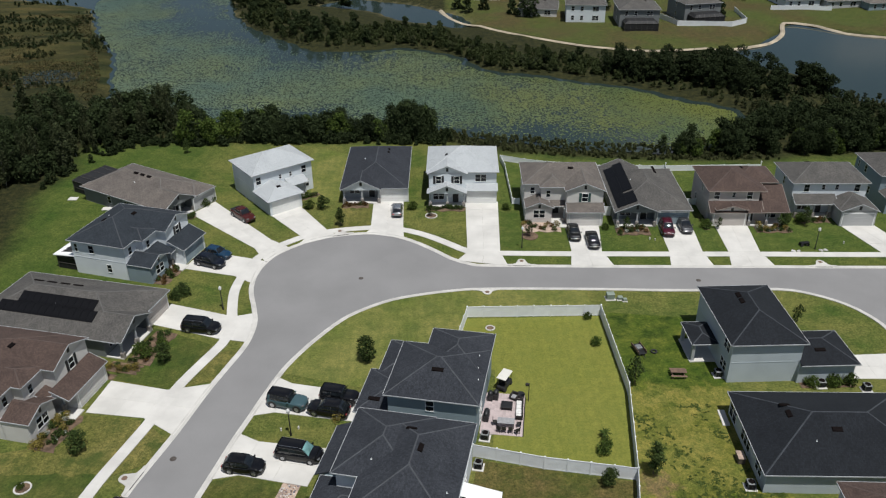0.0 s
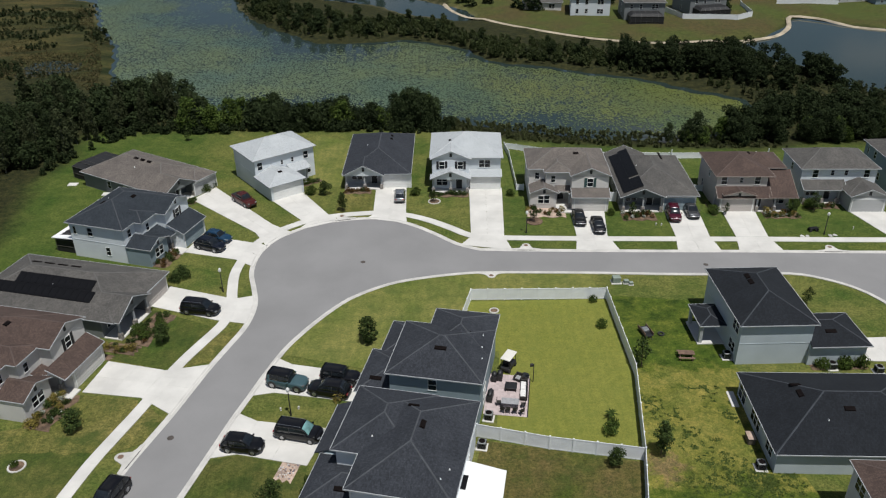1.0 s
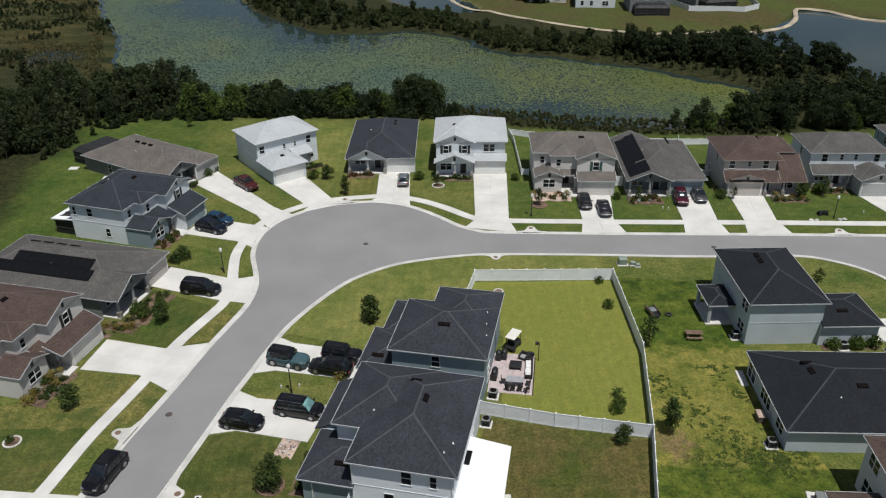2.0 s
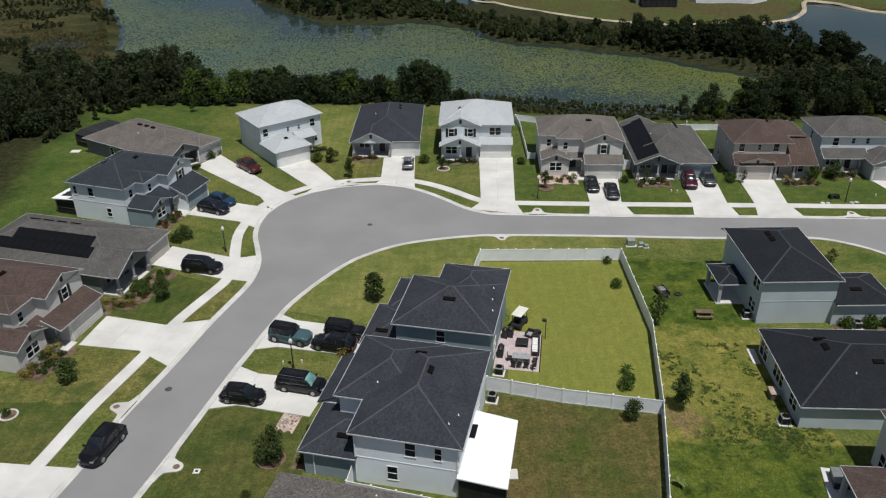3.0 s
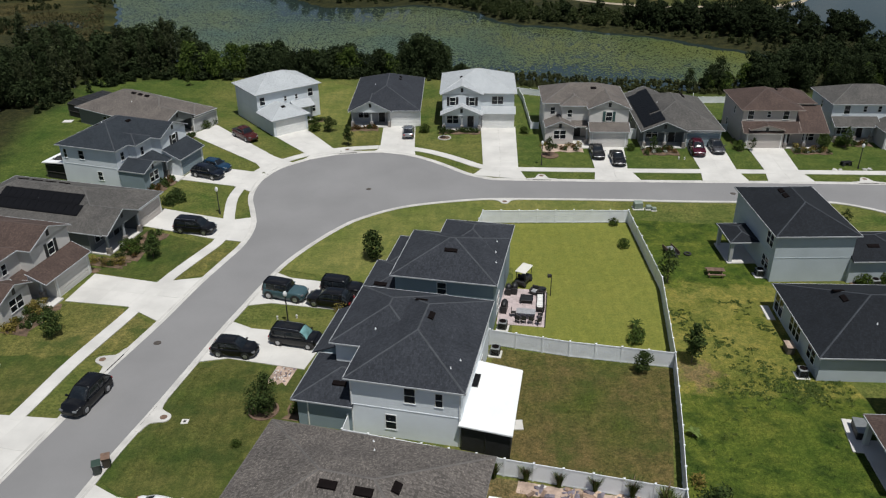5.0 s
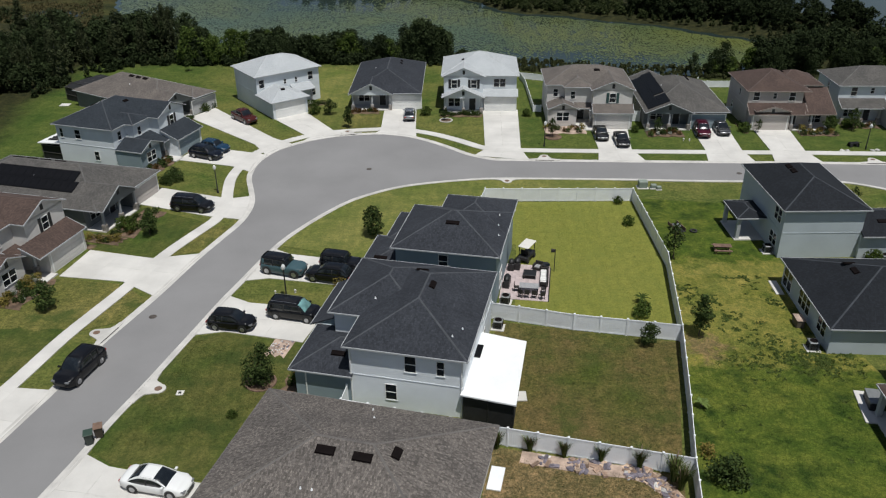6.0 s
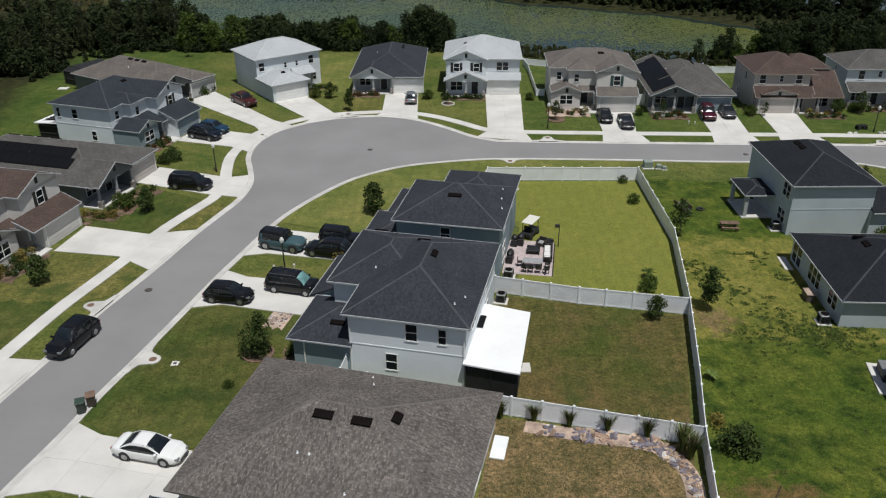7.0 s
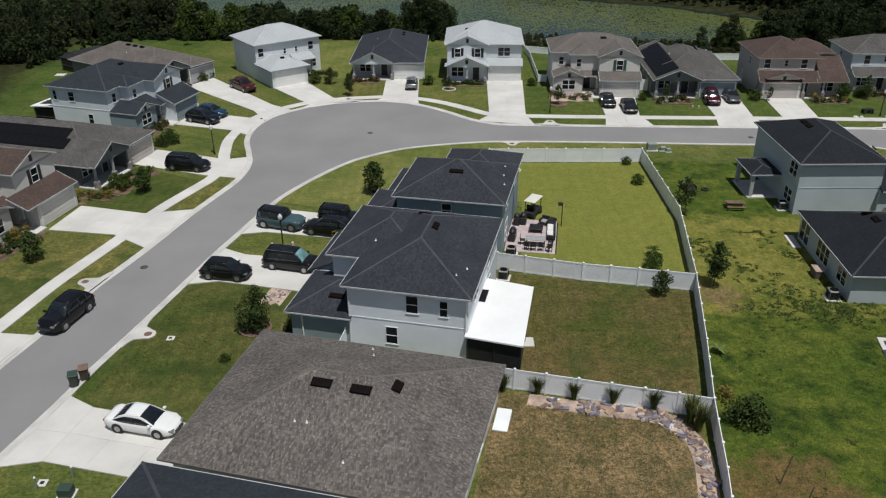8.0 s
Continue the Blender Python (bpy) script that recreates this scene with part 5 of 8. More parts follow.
h = House("two-storey house with dark slate-grey roof and white gutters", -17.9, 27.6, -104, W_blue, R_slate, group="two-storey homes")
h.wall(0, 0.3, 12.6, 14.0, 0, 5.6); h.hip(0, 0.0, 12.6, 14.0, 5.6, 0.36); h.vent(4, 8, 0.9); h.win("l", 0, 5, 3.7); h.win("l", 0, 9, 3.7)

# homes on the side street
h = House("pale blue-grey two-storey house with charcoal hip roof and low garage wing", 50.4, 69.42, 90, W_blue, R_ink, group="two-storey homes")
h.wall(0.4, 8.9, 12.6, 17.2, 0, 5.6); h.hip(0.4, 8.9, 12.6, 17.2, 5.6); h.band(0.4, 8.9, 12.6, 17.2, 2.85); h.vent(7.2, 14.1, 0.95, 0.45); h.vent(8.5, 14.1, 0.95, 0.45)
h.wall(0.0, 2.4, 6.2, 9.0, 0, 2.75); h.wing(0.0, 2.4, 6.2, 9.0, 2.76); h.vent(1.6, 6.2, 1.2); h.garage(2.4, 3.1)
h.win("b", 17.2, 2.0, 3.6, 0.9, 1.5, 2); h.win("b", 17.2, 2.2, 0.8, 0.9, 1.4, 2)
h.hip(4.6, 17.2, 9.0, 20.2, 2.7, 0.3, o=0.25); h.porch(4.4, 17.2, 9.2, 20.4)
for u in (4.75, 8.85):
    h.column(u, 20.05, 2.62, base=False, r=0.2)
h = House("single-storey house with charcoal hip roof and pale blue-grey walls", 48.55, 51.55, 87, W_blue, R_ink, group="long single-storey homes")
h.wall(0.0, 0, 12.0, 17.6, 0, 2.75); h.hip(0.0, 0, 12.0, 17.6, 2.75); h.vent(6.6, 13.6, 1.0, 0.45); h.vent(8.0, 13.6, 1.0, 0.45); h.vent(4.2, 9.6, 1.0, 0.45); h.pipe(3.0, 12)
h.win("b", 17.6, 2.0, 0.8, 0.9, 1.4, 2); h.win("b", 17.6, 6.2, 0.6, 0.9, 1.7, 3); h.win("b", 17.6, 10.6, 0.3, 1.1, 2.05, 2); h.garage(0, 3.4)
h = House("greige two-storey house with red-brown shingle roof", 51.5, 34.6, 86, W_beige, R_brown, group="two-storey homes")
h.wall(0, 4, 12.2, 16.8, 0, 5.6); h.hip(0, 4, 12.2, 16.8, 5.6); h.win("b", 16.8, 10.4, 3.6, 0.9, 1.4, 2); h.win("b", 16.8, 10.2, 0.6, 0.9, 1.6, 2); h.win("b", 16.8, 5, 3.6, 0.9, 1.4, 2)
h.hip(2.2, 16.8, 8.4, 21.0, 2.7, 0.35, o=0.3); h.porch(2, 16.8, 8.6, 21.2)
for u in (2.5, 8.1):
    h.column(u, 20.8, 2.62, base=False, r=0.2)

# homes across the lake
for x, y, yaw, wm, rm, two in ((36, 261, 170, W_beige, R_grey, False), (49.5, 252.5, 172, W_white, R_grey, True), (64, 245, 176, W_greyd, R_grey, True), (84, 252, 190, W_greyd, R_grey, True),
                               (123, 268, 184, W_white, R_dark, False), (136, 266, 184, W_grey, R_taupe, False), (148, 262, 184, W_steel, R_taupe, False), (72, 284, 180, W_white, R_brown, True), (100, 286, 180, W_beige, R_grey, True), (20, 286, 170, W_beige, R_taupe, True)):
    z1 = 5.6 if two else 2.75
    h = House(("two-storey" if two else "single-storey") + " house with shingle hip roof across the lake", x, y, yaw - 180, wm, rm, group="homes across the lake")
    h.wall(-6, -6, 6, 6, 0, z1); h.hip(-6, -6, 6, 6.2, z1); h.vent(2, -2, 0.8)
    for zz in ((0.9, 3.7) if two else (0.9,)):
        for u in (-4, -1.2, 3):
            h.win("f", -6, u, zz, 0.95, 1.4, 2 if u == 3 else 1)
        h.win("l", -6, 0, zz); h.win("r", 6, 0, zz)
    if wm is W_greyd:
        h.screened(-5, -11, 5, -6, 3.2)

# ---- fences ----
def build_fence(line, label="tall white vinyl privacy fence with capped posts", h=1.72, pitch=2.3):
    f = thing("fence", label, "fence", group="white vinyl fences")
    for (x0, y0), (x1, y1) in zip(line, line[1:]):
        L = math.dist((x0, y0), (x1, y1))
        n_ = max(1, round(L / pitch))
        yaw = math.degrees(math.atan2(y1 - y0, x1 - x0))
        key = (round(L / n_, 3), h)
        if key not in PANELS:
            w = L / n_
            bm = bmesh.new()
            k = 13
            prof = []
            for i in range(k):
                a, c = 0.05 + (w - 0.10) * i / k, 0.05 + (w - 0.10) * (i + 1) / k
                prof += [(a, 0.006), (a + 0.008, 0.014), (c - 0.008, 0.014)]
            prof += [(w - 0.05, 0.006)]
            ring = prof + [(a, -b2) for a, b2 in prof[::-1]]
            prism(bm, ring, 0.1, h - 0.05)
            if "rail" not in PANELS:
                rb = boxbm(0, -0.028, 0, 1, 0.028, 0.14, bevel=0.006)
                PANELS["rail"] = bpy.data.meshes.new("rail")
                rb.to_mesh(PANELS["rail"])
                rb.free()
                PANELS["rail"].materials.append(M_vinyl)
            me = bpy.data.meshes.new("panel")
            bm.to_mesh(me)
            bm.free()
            me.materials.append(M_vinyl)
            PANELS[key] = me
        for i in range(n_):
            x, y = x0 + (x1 - x0) * i / n_, y0 + (y1 - y0) * i / n_
            p = new("panel", PANELS[key])
            p.parent, p.matrix_basis = f, pose(x, y, 0, 0, 0, yaw)
            for zz in (0.04, h - 0.15):
                r = new("rail", PANELS["rail"])
                r.parent, r.matrix_basis = f, pose(x, y, zz, 0, 0, yaw) @ pose(0.05, 0, 0) @ Matrix.Diagonal((L / n_ - 0.1, 1, 1, 1))
            p = new("post", POST)
            p.parent, p.matrix_basis = f, pose(x, y, 0, 0, 0, yaw) @ Matrix.Diagonal((1, 1, h / 1.72, 1))
    p = new("post", POST)
    p.parent, p.matrix_basis = f, pose(*line[-1], 0)
    return f


PANELS = {}
bm = bmesh.new()
box(bm, -0.065, -0.065, 0, 0.065, 0.065, 1.76)
box(bm, -0.085, -0.085, 1.76, 0.085, 0.085, 1.79)
top = [bm.verts.new(p) for p in ((-0.085, -0.085, 1.79), (0.085, -0.085, 1.79), (0.085, 0.085, 1.79), (-0.085, 0.085, 1.79), (0, 0, 1.86))]
for i in range(4):
    bm.faces.new((top[i], top[(i + 1) % 4], top[4]))
POST = bpy.data.meshes.new("post")
bm.to_mesh(POST)
bm.free()
POST.materials.append(M_vinyl)
build_fence([(0.9, 75.6), (3.2, 84.8), (21.1, 84.5), (21.1, 68.1), (18.9, 54.6)])
build_fence([(2.45, 58.6), (9.7, 56.5), (18.9, 54.6)])
build_fence([(18.9, 54.6), (16.86, 44.8), (15.3, 37.95), (14.1, 31.5), (11.6, 20.0)])
build_fence([(-9.75, 46.5), (-10.04, 44.8), (2.5, 41.25), (15.3, 37.95)])
build_fence([(14.0, 119.0), (12.8, 119.2), (12.9, 134.0), (12.4, 138.3), (19.1, 135.4), (29.3, 132.8), (44.4, 131.8), (60.5, 131.6)], h=1.15)
build_fence([(44.0, 117.5), (42.2, 117.6), (42.6, 131.7)], h=1.15)
build_fence([(26.9, 114.2), (28.6, 114.0)])
build_fence([(70, 262), (73, 252), (76, 241), (92, 238.5), (98, 243), (99.5, 258)], "white vinyl fence round a yard across the lake")
build_fence([(112, 259.5), (131, 257)], "white vinyl fence round a yard across the lake")

# ---- patio cover, patio and garden of the nearer two-storey house ----
pc = thing("patio_cover", "white insulated-panel patio cover over a dark screened room", "patio cover")
bm = bmesh.new()
prism(bm, [(0.75, 52.6), (4.8, 51.0), (3.2, 42.7), (-0.9, 44.0)], 2.5, 2.62)
part("roof_panel", bm, M_metalroof, pc)
for a, c in (((-0.62, 44.2), (3.05, 43.05)), ((3.05, 43.05), (4.5, 50.9))):
    bm = bmesh.new()
    d = Vector((c[0] - a[0], c[1] - a[1])).normalized()
    s = (-d.y * 0.03, d.x * 0.03)
    prism(bm, [(a[0] - s[0], a[1] - s[1]), (c[0] - s[0], c[1] - s[1]), (c[0] + s[0], c[1] + s[1]), (a[0] + s[0], a[1] + s[1])], 0.05, 2.49)
    part("screen", bm, M_screen, pc, "dark insect screen")
for x, y in ((-0.62, 44.2), (1.2, 43.6), (3.05, 43.05), (3.8, 47.0), (4.5, 50.9)):
    part("post", boxbm(x - 0.05, y - 0.05, 0, x + 0.05, y + 0.05, 2.5), M_black, pc)
tagged(link_mesh("paving_slab", boxbm(3.4, 46.4, 0, 4.5, 47.6, 0.12, bevel=0.02), M_conc), "pale concrete step slab beside the patio room", "slab")
slab = link_mesh("paving_slab", boxbm(-0.5, -1.15, 0, 0.5, 1.15, 0.13, bevel=0.02), M_vinyl)
slab.matrix_basis = pose(1.45, 37.9, 0, 0, 0, -13)
tagged(slab, "white painted concrete pad behind the house", "slab")
# leaning stakes in the worn patch
for x, y, h in ((17.6, 31.9, 2.25), (18.6, 30.4, 1.3)):
    st = link_mesh("stake", boxbm(-0.03, -0.03, 0, 0.03, 0.03, h, bevel=0.006), M_bark)
    st.matrix_basis = pose(x, y, 0, 0, 9, 0)
    tagged(st, "thin dark wooden stake leaning in the worn lawn", "stake", group="stakes in the lawn")

pt = thing("patio", "reddish brick-paver patio beside the house", "patio", 3.35, 62.1, 0, -9, kind="structure")
me_p = None
for i in range(14):
    for j in range(21):
        if me_p is None:
            bm = boxbm(0, 0, 0, 0.331, 0.331, 0.075, bevel=0.005)
            me_p = bpy.data.meshes.new("paver")
            bm.to_mesh(me_p)
            bm.free()
            me_p.materials.append(M_paver)
        p = new("paver", me_p)
        p.parent, p.matrix_basis = pt, pose(i * 0.335, j * 0.335, 0)
# a low black strip along the east side of the pavers
part("edging", boxbm(4.70, 0.0, 0, 4.80, 6.6, 0.12, bevel=0.02), M_black, pt, "low dark strip along the patio edge")


def simple(name, label, cat, x, y, yaw, boxes, z=0.0, group=""):
    """A small thing of bevelled parts: (part name, material, box, bevel)."""
    t = thing(name, label, cat, x, y, z, yaw, group)
    for nm, mt, b6, bev in boxes:
        part(nm, boxbm(*b6, bevel=bev), mt, t)
    return t


M_wicker = surf("dark_wicker", (0.025, 0.022, 0.02), 0.8, 3, 40, 0.3, 0.3)
M_pale = surf("pale_cushion", (0.66, 0.65, 0.63), 0.9, 3, 20, 0.12, 0.2)
M_cushion = surf("grey_cushion", (0.30, 0.30, 0.31), 0.9, 3, 20, 0.15, 0.2)


def sofa(x, y, yaw, w, label):
    bx = [("base", M_wicker, (-w / 2, -0.4, 0.05, w / 2, 0.4, 0.3), 0.03), ("backrest", M_wicker, (-w / 2, 0.26, 0.3, w / 2, 0.42, 0.8), 0.03)]
    for s in (-1, 1):
        bx.append(("armrest", M_wicker, (s * w / 2 - 0.08, -0.4, 0.3, s * w / 2 + 0.08, 0.3, 0.6), 0.03))
    k = max(1, round(w / 0.7))
    for i in range(k):
        a = -w / 2 + 0.1 + i * (w - 0.2) / k
        bx.append(("cushion", M_pale if w > 1 else M_cushion, (a + 0.01, -0.38, 0.3, a + (w - 0.2) / k - 0.01, 0.25, 0.44), 0.04))
    return simple("patio_sofa" if w > 1 else "patio_chair", label, "sofa" if w > 1 else "chair", x, y, yaw, bx, 0.075, "patio seats")


def dining_chair(x, y, yaw):
    bx = [("seat", M_wicker, (-0.24, -0.24, 0.42, 0.24, 0.24, 0.48), 0.02), ("backrest", M_wicker, (-0.24, 0.2, 0.48, 0.24, 0.26, 0.95), 0.02)]
    bx += [("leg", M_black, (sx * 0.2 - 0.025, sy * 0.2 - 0.025, 0, sx * 0.2 + 0.025, sy * 0.2 + 0.025, 0.42), 0) for sx in (-1, 1) for sy in (-1, 1)]
    return simple("patio_chair", "dark wicker dining chair on the pavers", "chair", x, y, yaw, bx, 0.075, "patio chairs")


sofa(8.12, 65.5, -98, 3.0, "dark wicker bench with pale cushions at the patio edge")
sofa(7.75, 67.75, -30, 0.8, "dark wicker patio chair with grey cushion")
for x, y, yaw in ((6.05, 62.2, 172), (6.75, 62.1, 172), (5.15, 63.45, 85), (7.75, 63.0, -95), (7.45, 61.85, 210), (5.5, 62.3, 150)):
    dining_chair(x, y, yaw)
simple("coffee_table", "low dark patio table on pavers", "table", 6.75, 66.2, -9, [("tabletop", M_black, (-0.65, -0.6, 0.40, 0.65, 0.6, 0.48), 0.02), ("body", M_wicker, (-0.5, -0.45, 0.04, 0.5, 0.45, 0.405), 0.02)] + [
    ("leg", M_black, (sx * 0.56 - 0.04, sy * 0.51 - 0.04, 0, sx * 0.56 + 0.04, sy * 0.51 + 0.04, 0.405), 0) for sx in (-1, 1) for sy in (-1, 1)], 0.075)
simple("dining_table", "grey slatted outdoor dining table", "table", 6.35, 63.2, -9, [("slat", M_cushion, (-0.95, -0.5 + 0.2 * k, 0.7, 0.95, -0.5 + 0.2 * k + 0.185, 0.74), 0.005) for k in range(5)] + [
    ("leg", M_black, (sx * 0.85 - 0.04, sy * 0.42 - 0.04, 0, sx * 0.85 + 0.04, sy * 0.42 + 0.04, 0.7), 0) for sx in (-1, 1) for sy in (-1, 1)], 0.075)
simple("throw_blanket", "white blanket folded over the patio bench", "blanket", 8.0, 64.9, -9, [("cloth", M_pale, (-0.36, -0.3, 0.0, 0.3, 0.3, 0.05), 0.02)], 0.515)
for x, y, s in ((4.3, 64.5, 1.15), (5.0, 67.75, 0.7), (5.65, 67.95, 0.8)):
    t = thing("barbecue_grill", "black covered barbecue grill on the patio", "grill", x, y, 0.075, 77, "grills")
    part("cart", boxbm(-0.6 * s, -0.3, 0.0, 0.6 * s, 0.3, 0.8, bevel=0.03), M_black, t)
    bm = bmesh.new()
    bmesh.ops.create_uvsphere(bm, u_segments=14, v_segments=8, radius=0.34)
    for v in bm.verts:
        v.co = (v.co.x * 1.8 * s, v.co.y, 0.82 + max(0, v.co.z) * 1.2)
    part("lid", bm, M_black, t, smooth=True)
bm = bmesh.new()
for i in range(12):
    a, c = i / 12 * 2 * math.pi, (i + 1) / 12 * 2 * math.pi
    vs = [bm.verts.new(p) for p in ((0, 0, 0.42), (0.5 * math.cos(a), 0.5 * math.sin(a), 0.42), (0.5 * math.cos(c), 0.5 * math.sin(c), 0.42))]
    bm.faces.new(vs)
    vs = [bm.verts.new(p) for p in ((0.5 * math.cos(a), 0.5 * math.sin(a), 0.42), (0.5 * math.cos(c), 0.5 * math.sin(c), 0.42), (0.4 * math.cos(c), 0.4 * math.sin(c), 0), (0.4 * math.cos(a), 0.4 * math.sin(a), 0))]
    bm.faces.new(vs)
bmesh.ops.remove_doubles(bm, verts=bm.verts, dist=0.001)
bmesh.ops.recalc_face_normals(bm, faces=bm.faces)
planter = link_mesh("planter", bm, M_black)
planter.matrix_basis = pose(8.55, 68.15, 0.0)
tagged(planter, "round dark planter at the patio edge", "planter")

# golf cart under the eaves
M_cream = surf("cream_cart_top", (0.66, 0.64, 0.58), 0.5, 2, 20, 0.05, 0.03)
gc = thing("golf_cart", "golf cart with cream canopy parked on the lawn", "golf cart", 6.8, 70.0, 0, 60)
part("body", boxbm(-1.1, -0.55, 0.3, 1.1, 0.55, 0.75, bevel=0.08), M_black, gc)
part("seat", boxbm(-0.45, -0.5, 0.75, 0.1, 0.5, 0.95, bevel=0.05), M_black, gc)
part("backrest", boxbm(-0.55, -0.5, 0.9, -0.42, 0.5, 1.3, bevel=0.04), M_black, gc)
part("canopy", boxbm(-1.05, -0.6, 1.8, 1.05, 0.6, 1.9, bevel=0.04), M_cream, gc)
for sx in (-0.8, 0.8):
    for sy in (-0.5, 0.5):
        part("post", boxbm(sx - 0.03, sy - 0.03, 0.7, sx + 0.03, sy + 0.03, 1.82), M_black, gc)
        bm = bmesh.new()
        tube(bm, (sx, sy - 0.1, 0.25), (sx, sy + 0.1, 0.25), 0.25, 0.25, 14)
        part("wheel", bm, M_rubber, gc)

# bird feeder pole on the patio corner
bf = thing("feeder_pole", "dark pole with small hanging feeder box", "feeder", 9.35, 67.3)
bm = bmesh.new()
tube(bm, (0, 0, 0), (0, 0, 2.6), 0.045, 0.045)
part("pole", bm, M_black, bf)
part("feeder", boxbm(-0.42, -0.15, 2.3, -0.05, 0.15, 2.6, bevel=0.02), M_wicker, bf)

# rock bed with grasses along the fence
bed = thing("rock_bed", "pinkish tan bed strewn with flat pavers and grey rocks", "rock bed", kind="structure")
RB = spline([(3.4, 40.1), (8.0, 38.9), (11.4, 38.2), (13.0, 36.8), (13.7, 34.8), (13.1, 31.0), (11.8, 26)], 0.5)
bm = bmesh.new()
loft(bm, RB, [(-0.66, -0.02), (-0.62, 0.055), (0, 0.08), (0.62, 0.055), (0.66, -0.02)])
bmesh.ops.recalc_face_normals(bm, faces=bm.faces)
part("soil", bm, M_soil, bed)
rnd = random.Random(5)
M_rockw = surf("pale_rock", (0.52, 0.5, 0.48), 0.9, 2.0, 10, 0.2, 0.4, per=0.25, dist=0.03)
M_rockb = surf("blue_grey_rock", (0.17, 0.15, 0.175), 0.9, 2.0, 10, 0.3, 0.4, per=0.35, dist=0.03)
M_rockr = surf("red_brown_rock", (0.25, 0.17, 0.125), 0.9, 2.0, 10, 0.3, 0.4, per=0.4, dist=0.03)
M_rockt = surf("tan_rock", (0.46, 0.34, 0.25), 0.9, 2.0, 10, 0.25, 0.4, per=0.35, dist=0.03)
ROCKS = []
for k in range(6):
    for mt in (M_rockw, M_rockb, M_rockr):
        bm = bmesh.new()
        bmesh.ops.create_icosphere(bm, subdivisions=1, radius=0.5)
        for v in bm.verts:
            v.co = Vector((v.co.x * (1 + rnd.uniform(-0.3, 0.3)), v.co.y * (0.8 + rnd.uniform(-0.25, 0.25)), v.co.z * 0.5 + rnd.uniform(-0.06, 0.06)))
        me = bpy.data.meshes.new("rock")
        bm.to_mesh(me)
        bm.free()
        me.materials.append(mt)
        ROCKS.append(me)
BRICKS = []
for k, mt in enumerate((M_rockt, M_rockr, M_rockt, M_rockr, M_rockb, M_rockb)):
    bm = boxbm(-0.55, -0.36, -0.13, 0.55, 0.36, 0.13, bevel=0.03)
    for v in bm.verts:
        v.co += Vector((rnd.uniform(-0.03, 0.03), rnd.uniform(-0.03, 0.03), rnd.uniform(-0.02, 0.02)))
    me = bpy.data.meshes.new("rock")
    bm.to_mesh(me)
    bm.free()
    me.materials.append(mt)
    BRICKS.append(me)
TAN = []
for k in range(0, 18, 3):
    me = ROCKS[k].copy()
    me.materials[0] = M_rockt
    TAN.append(me)
for k in range(290):
    i = int(rnd.triangular(0, 38, 16))
    if i < 16 and math.sin(i * 0.9) < -0.55:
        i += 2
    x, y = RB[i]
    o = rnd.uniform(-0.6, 0.6)
    flat = rnd.random() < (0.35 if i < 16 else 0.6)
    r = new("rock", rnd.choice(BRICKS if flat else (ROCKS[1::3] * 6 + ROCKS if i < 16 else ROCKS + TAN * 2)))
    s = rnd.uniform(0.3, 0.68)
    r.parent = bed
    r.matrix_basis = pose(x + rnd.uniform(-0.3, 0.3), y + o, 0.06 + s * 0.08, rnd.uniform(-16, 16), rnd.uniform(-16, 16), rnd.uniform(0, 360)) @ Matrix.Diagonal((s * rnd.uniform(0.8, 1.5), s * rnd.uniform(0.6, 1.0), s * rnd.uniform(0.7, 1.3), 1))


# ---- plants ----
def leaf_cloud(clusters, count, size, seed, flat=0.35, tri=False):
    """Small leaves on the shells of clusters (x, y, z, rx, ry, rz): vertex and face arrays."""
    g = np.random.default_rng(seed)
    cl = np.array(clusters, float)
    wgt = (cl[:, 3] * cl[:, 5]) ** 1.0
    pick = g.choice(len(cl), count, p=wgt / wgt.sum())
    d = g.normal(size=(count, 3))
    d /= np.linalg.norm(d, axis=1)[:, None]
    rad = g.uniform(0.55, 1.08, count)[:, None]
    c = cl[pick, :3] + d * cl[pick, 3:] * rad
    nrm = d * 0.5 + g.normal(size=(count, 3)) * 0.75 + np.array([0, 0, flat])
    nrm /= np.linalg.norm(nrm, axis=1)[:, None]
    t = np.cross(nrm, g.normal(size=(count, 3)))
    t /= np.linalg.norm(t, axis=1)[:, None]
    b2 = np.cross(nrm, t)
    s = size * g.uniform(0.6, 1.35, count)[:, None]
    if tri:
        v = np.stack([c - t * s - b2 * s * 0.5, c + t * s * 1.1, c + b2 * s * 1.1], 1).reshape(-1, 3)
        return v, np.arange(count * 3).reshape(-1, 3)
    v = np.stack([c - t * s, c - b2 * s * 0.55, c + t * s, c + b2 * s * 0.55], 1).reshape(-1, 3)
    return v, np.arange(count * 4).reshape(-1, 4)


def leaf_mesh(name, v, f, mat):
    me = bpy.data.meshes.new(name)
    me.from_pydata(v.tolist(), [], f.tolist())
    me.materials.append(mat)
    return me


L_forest = leafy("woodland_leaves", (0.014, 0.021, 0.009), (0.033, 0.046, 0.018))
L_forest2 = leafy("grey_green_leaves", (0.030, 0.038, 0.018), (0.056, 0.066, 0.030))
L_scrub = leafy("scrub_leaves", (0.022, 0.028, 0.012), (0.044, 0.048, 0.021))
L_bright = leafy("fresh_leaves", (0.024, 0.042, 0.010), (0.075, 0.105, 0.022))
L_yard = leafy("garden_leaves", (0.016, 0.028, 0.009), (0.060, 0.084, 0.024))
L_red = leafy("reddish_leaves", (0.05, 0.028, 0.014), (0.12, 0.075, 0.025))
L_gold = leafy("golden_leaves", (0.10, 0.085, 0.02), (0.22, 0.17, 0.05))


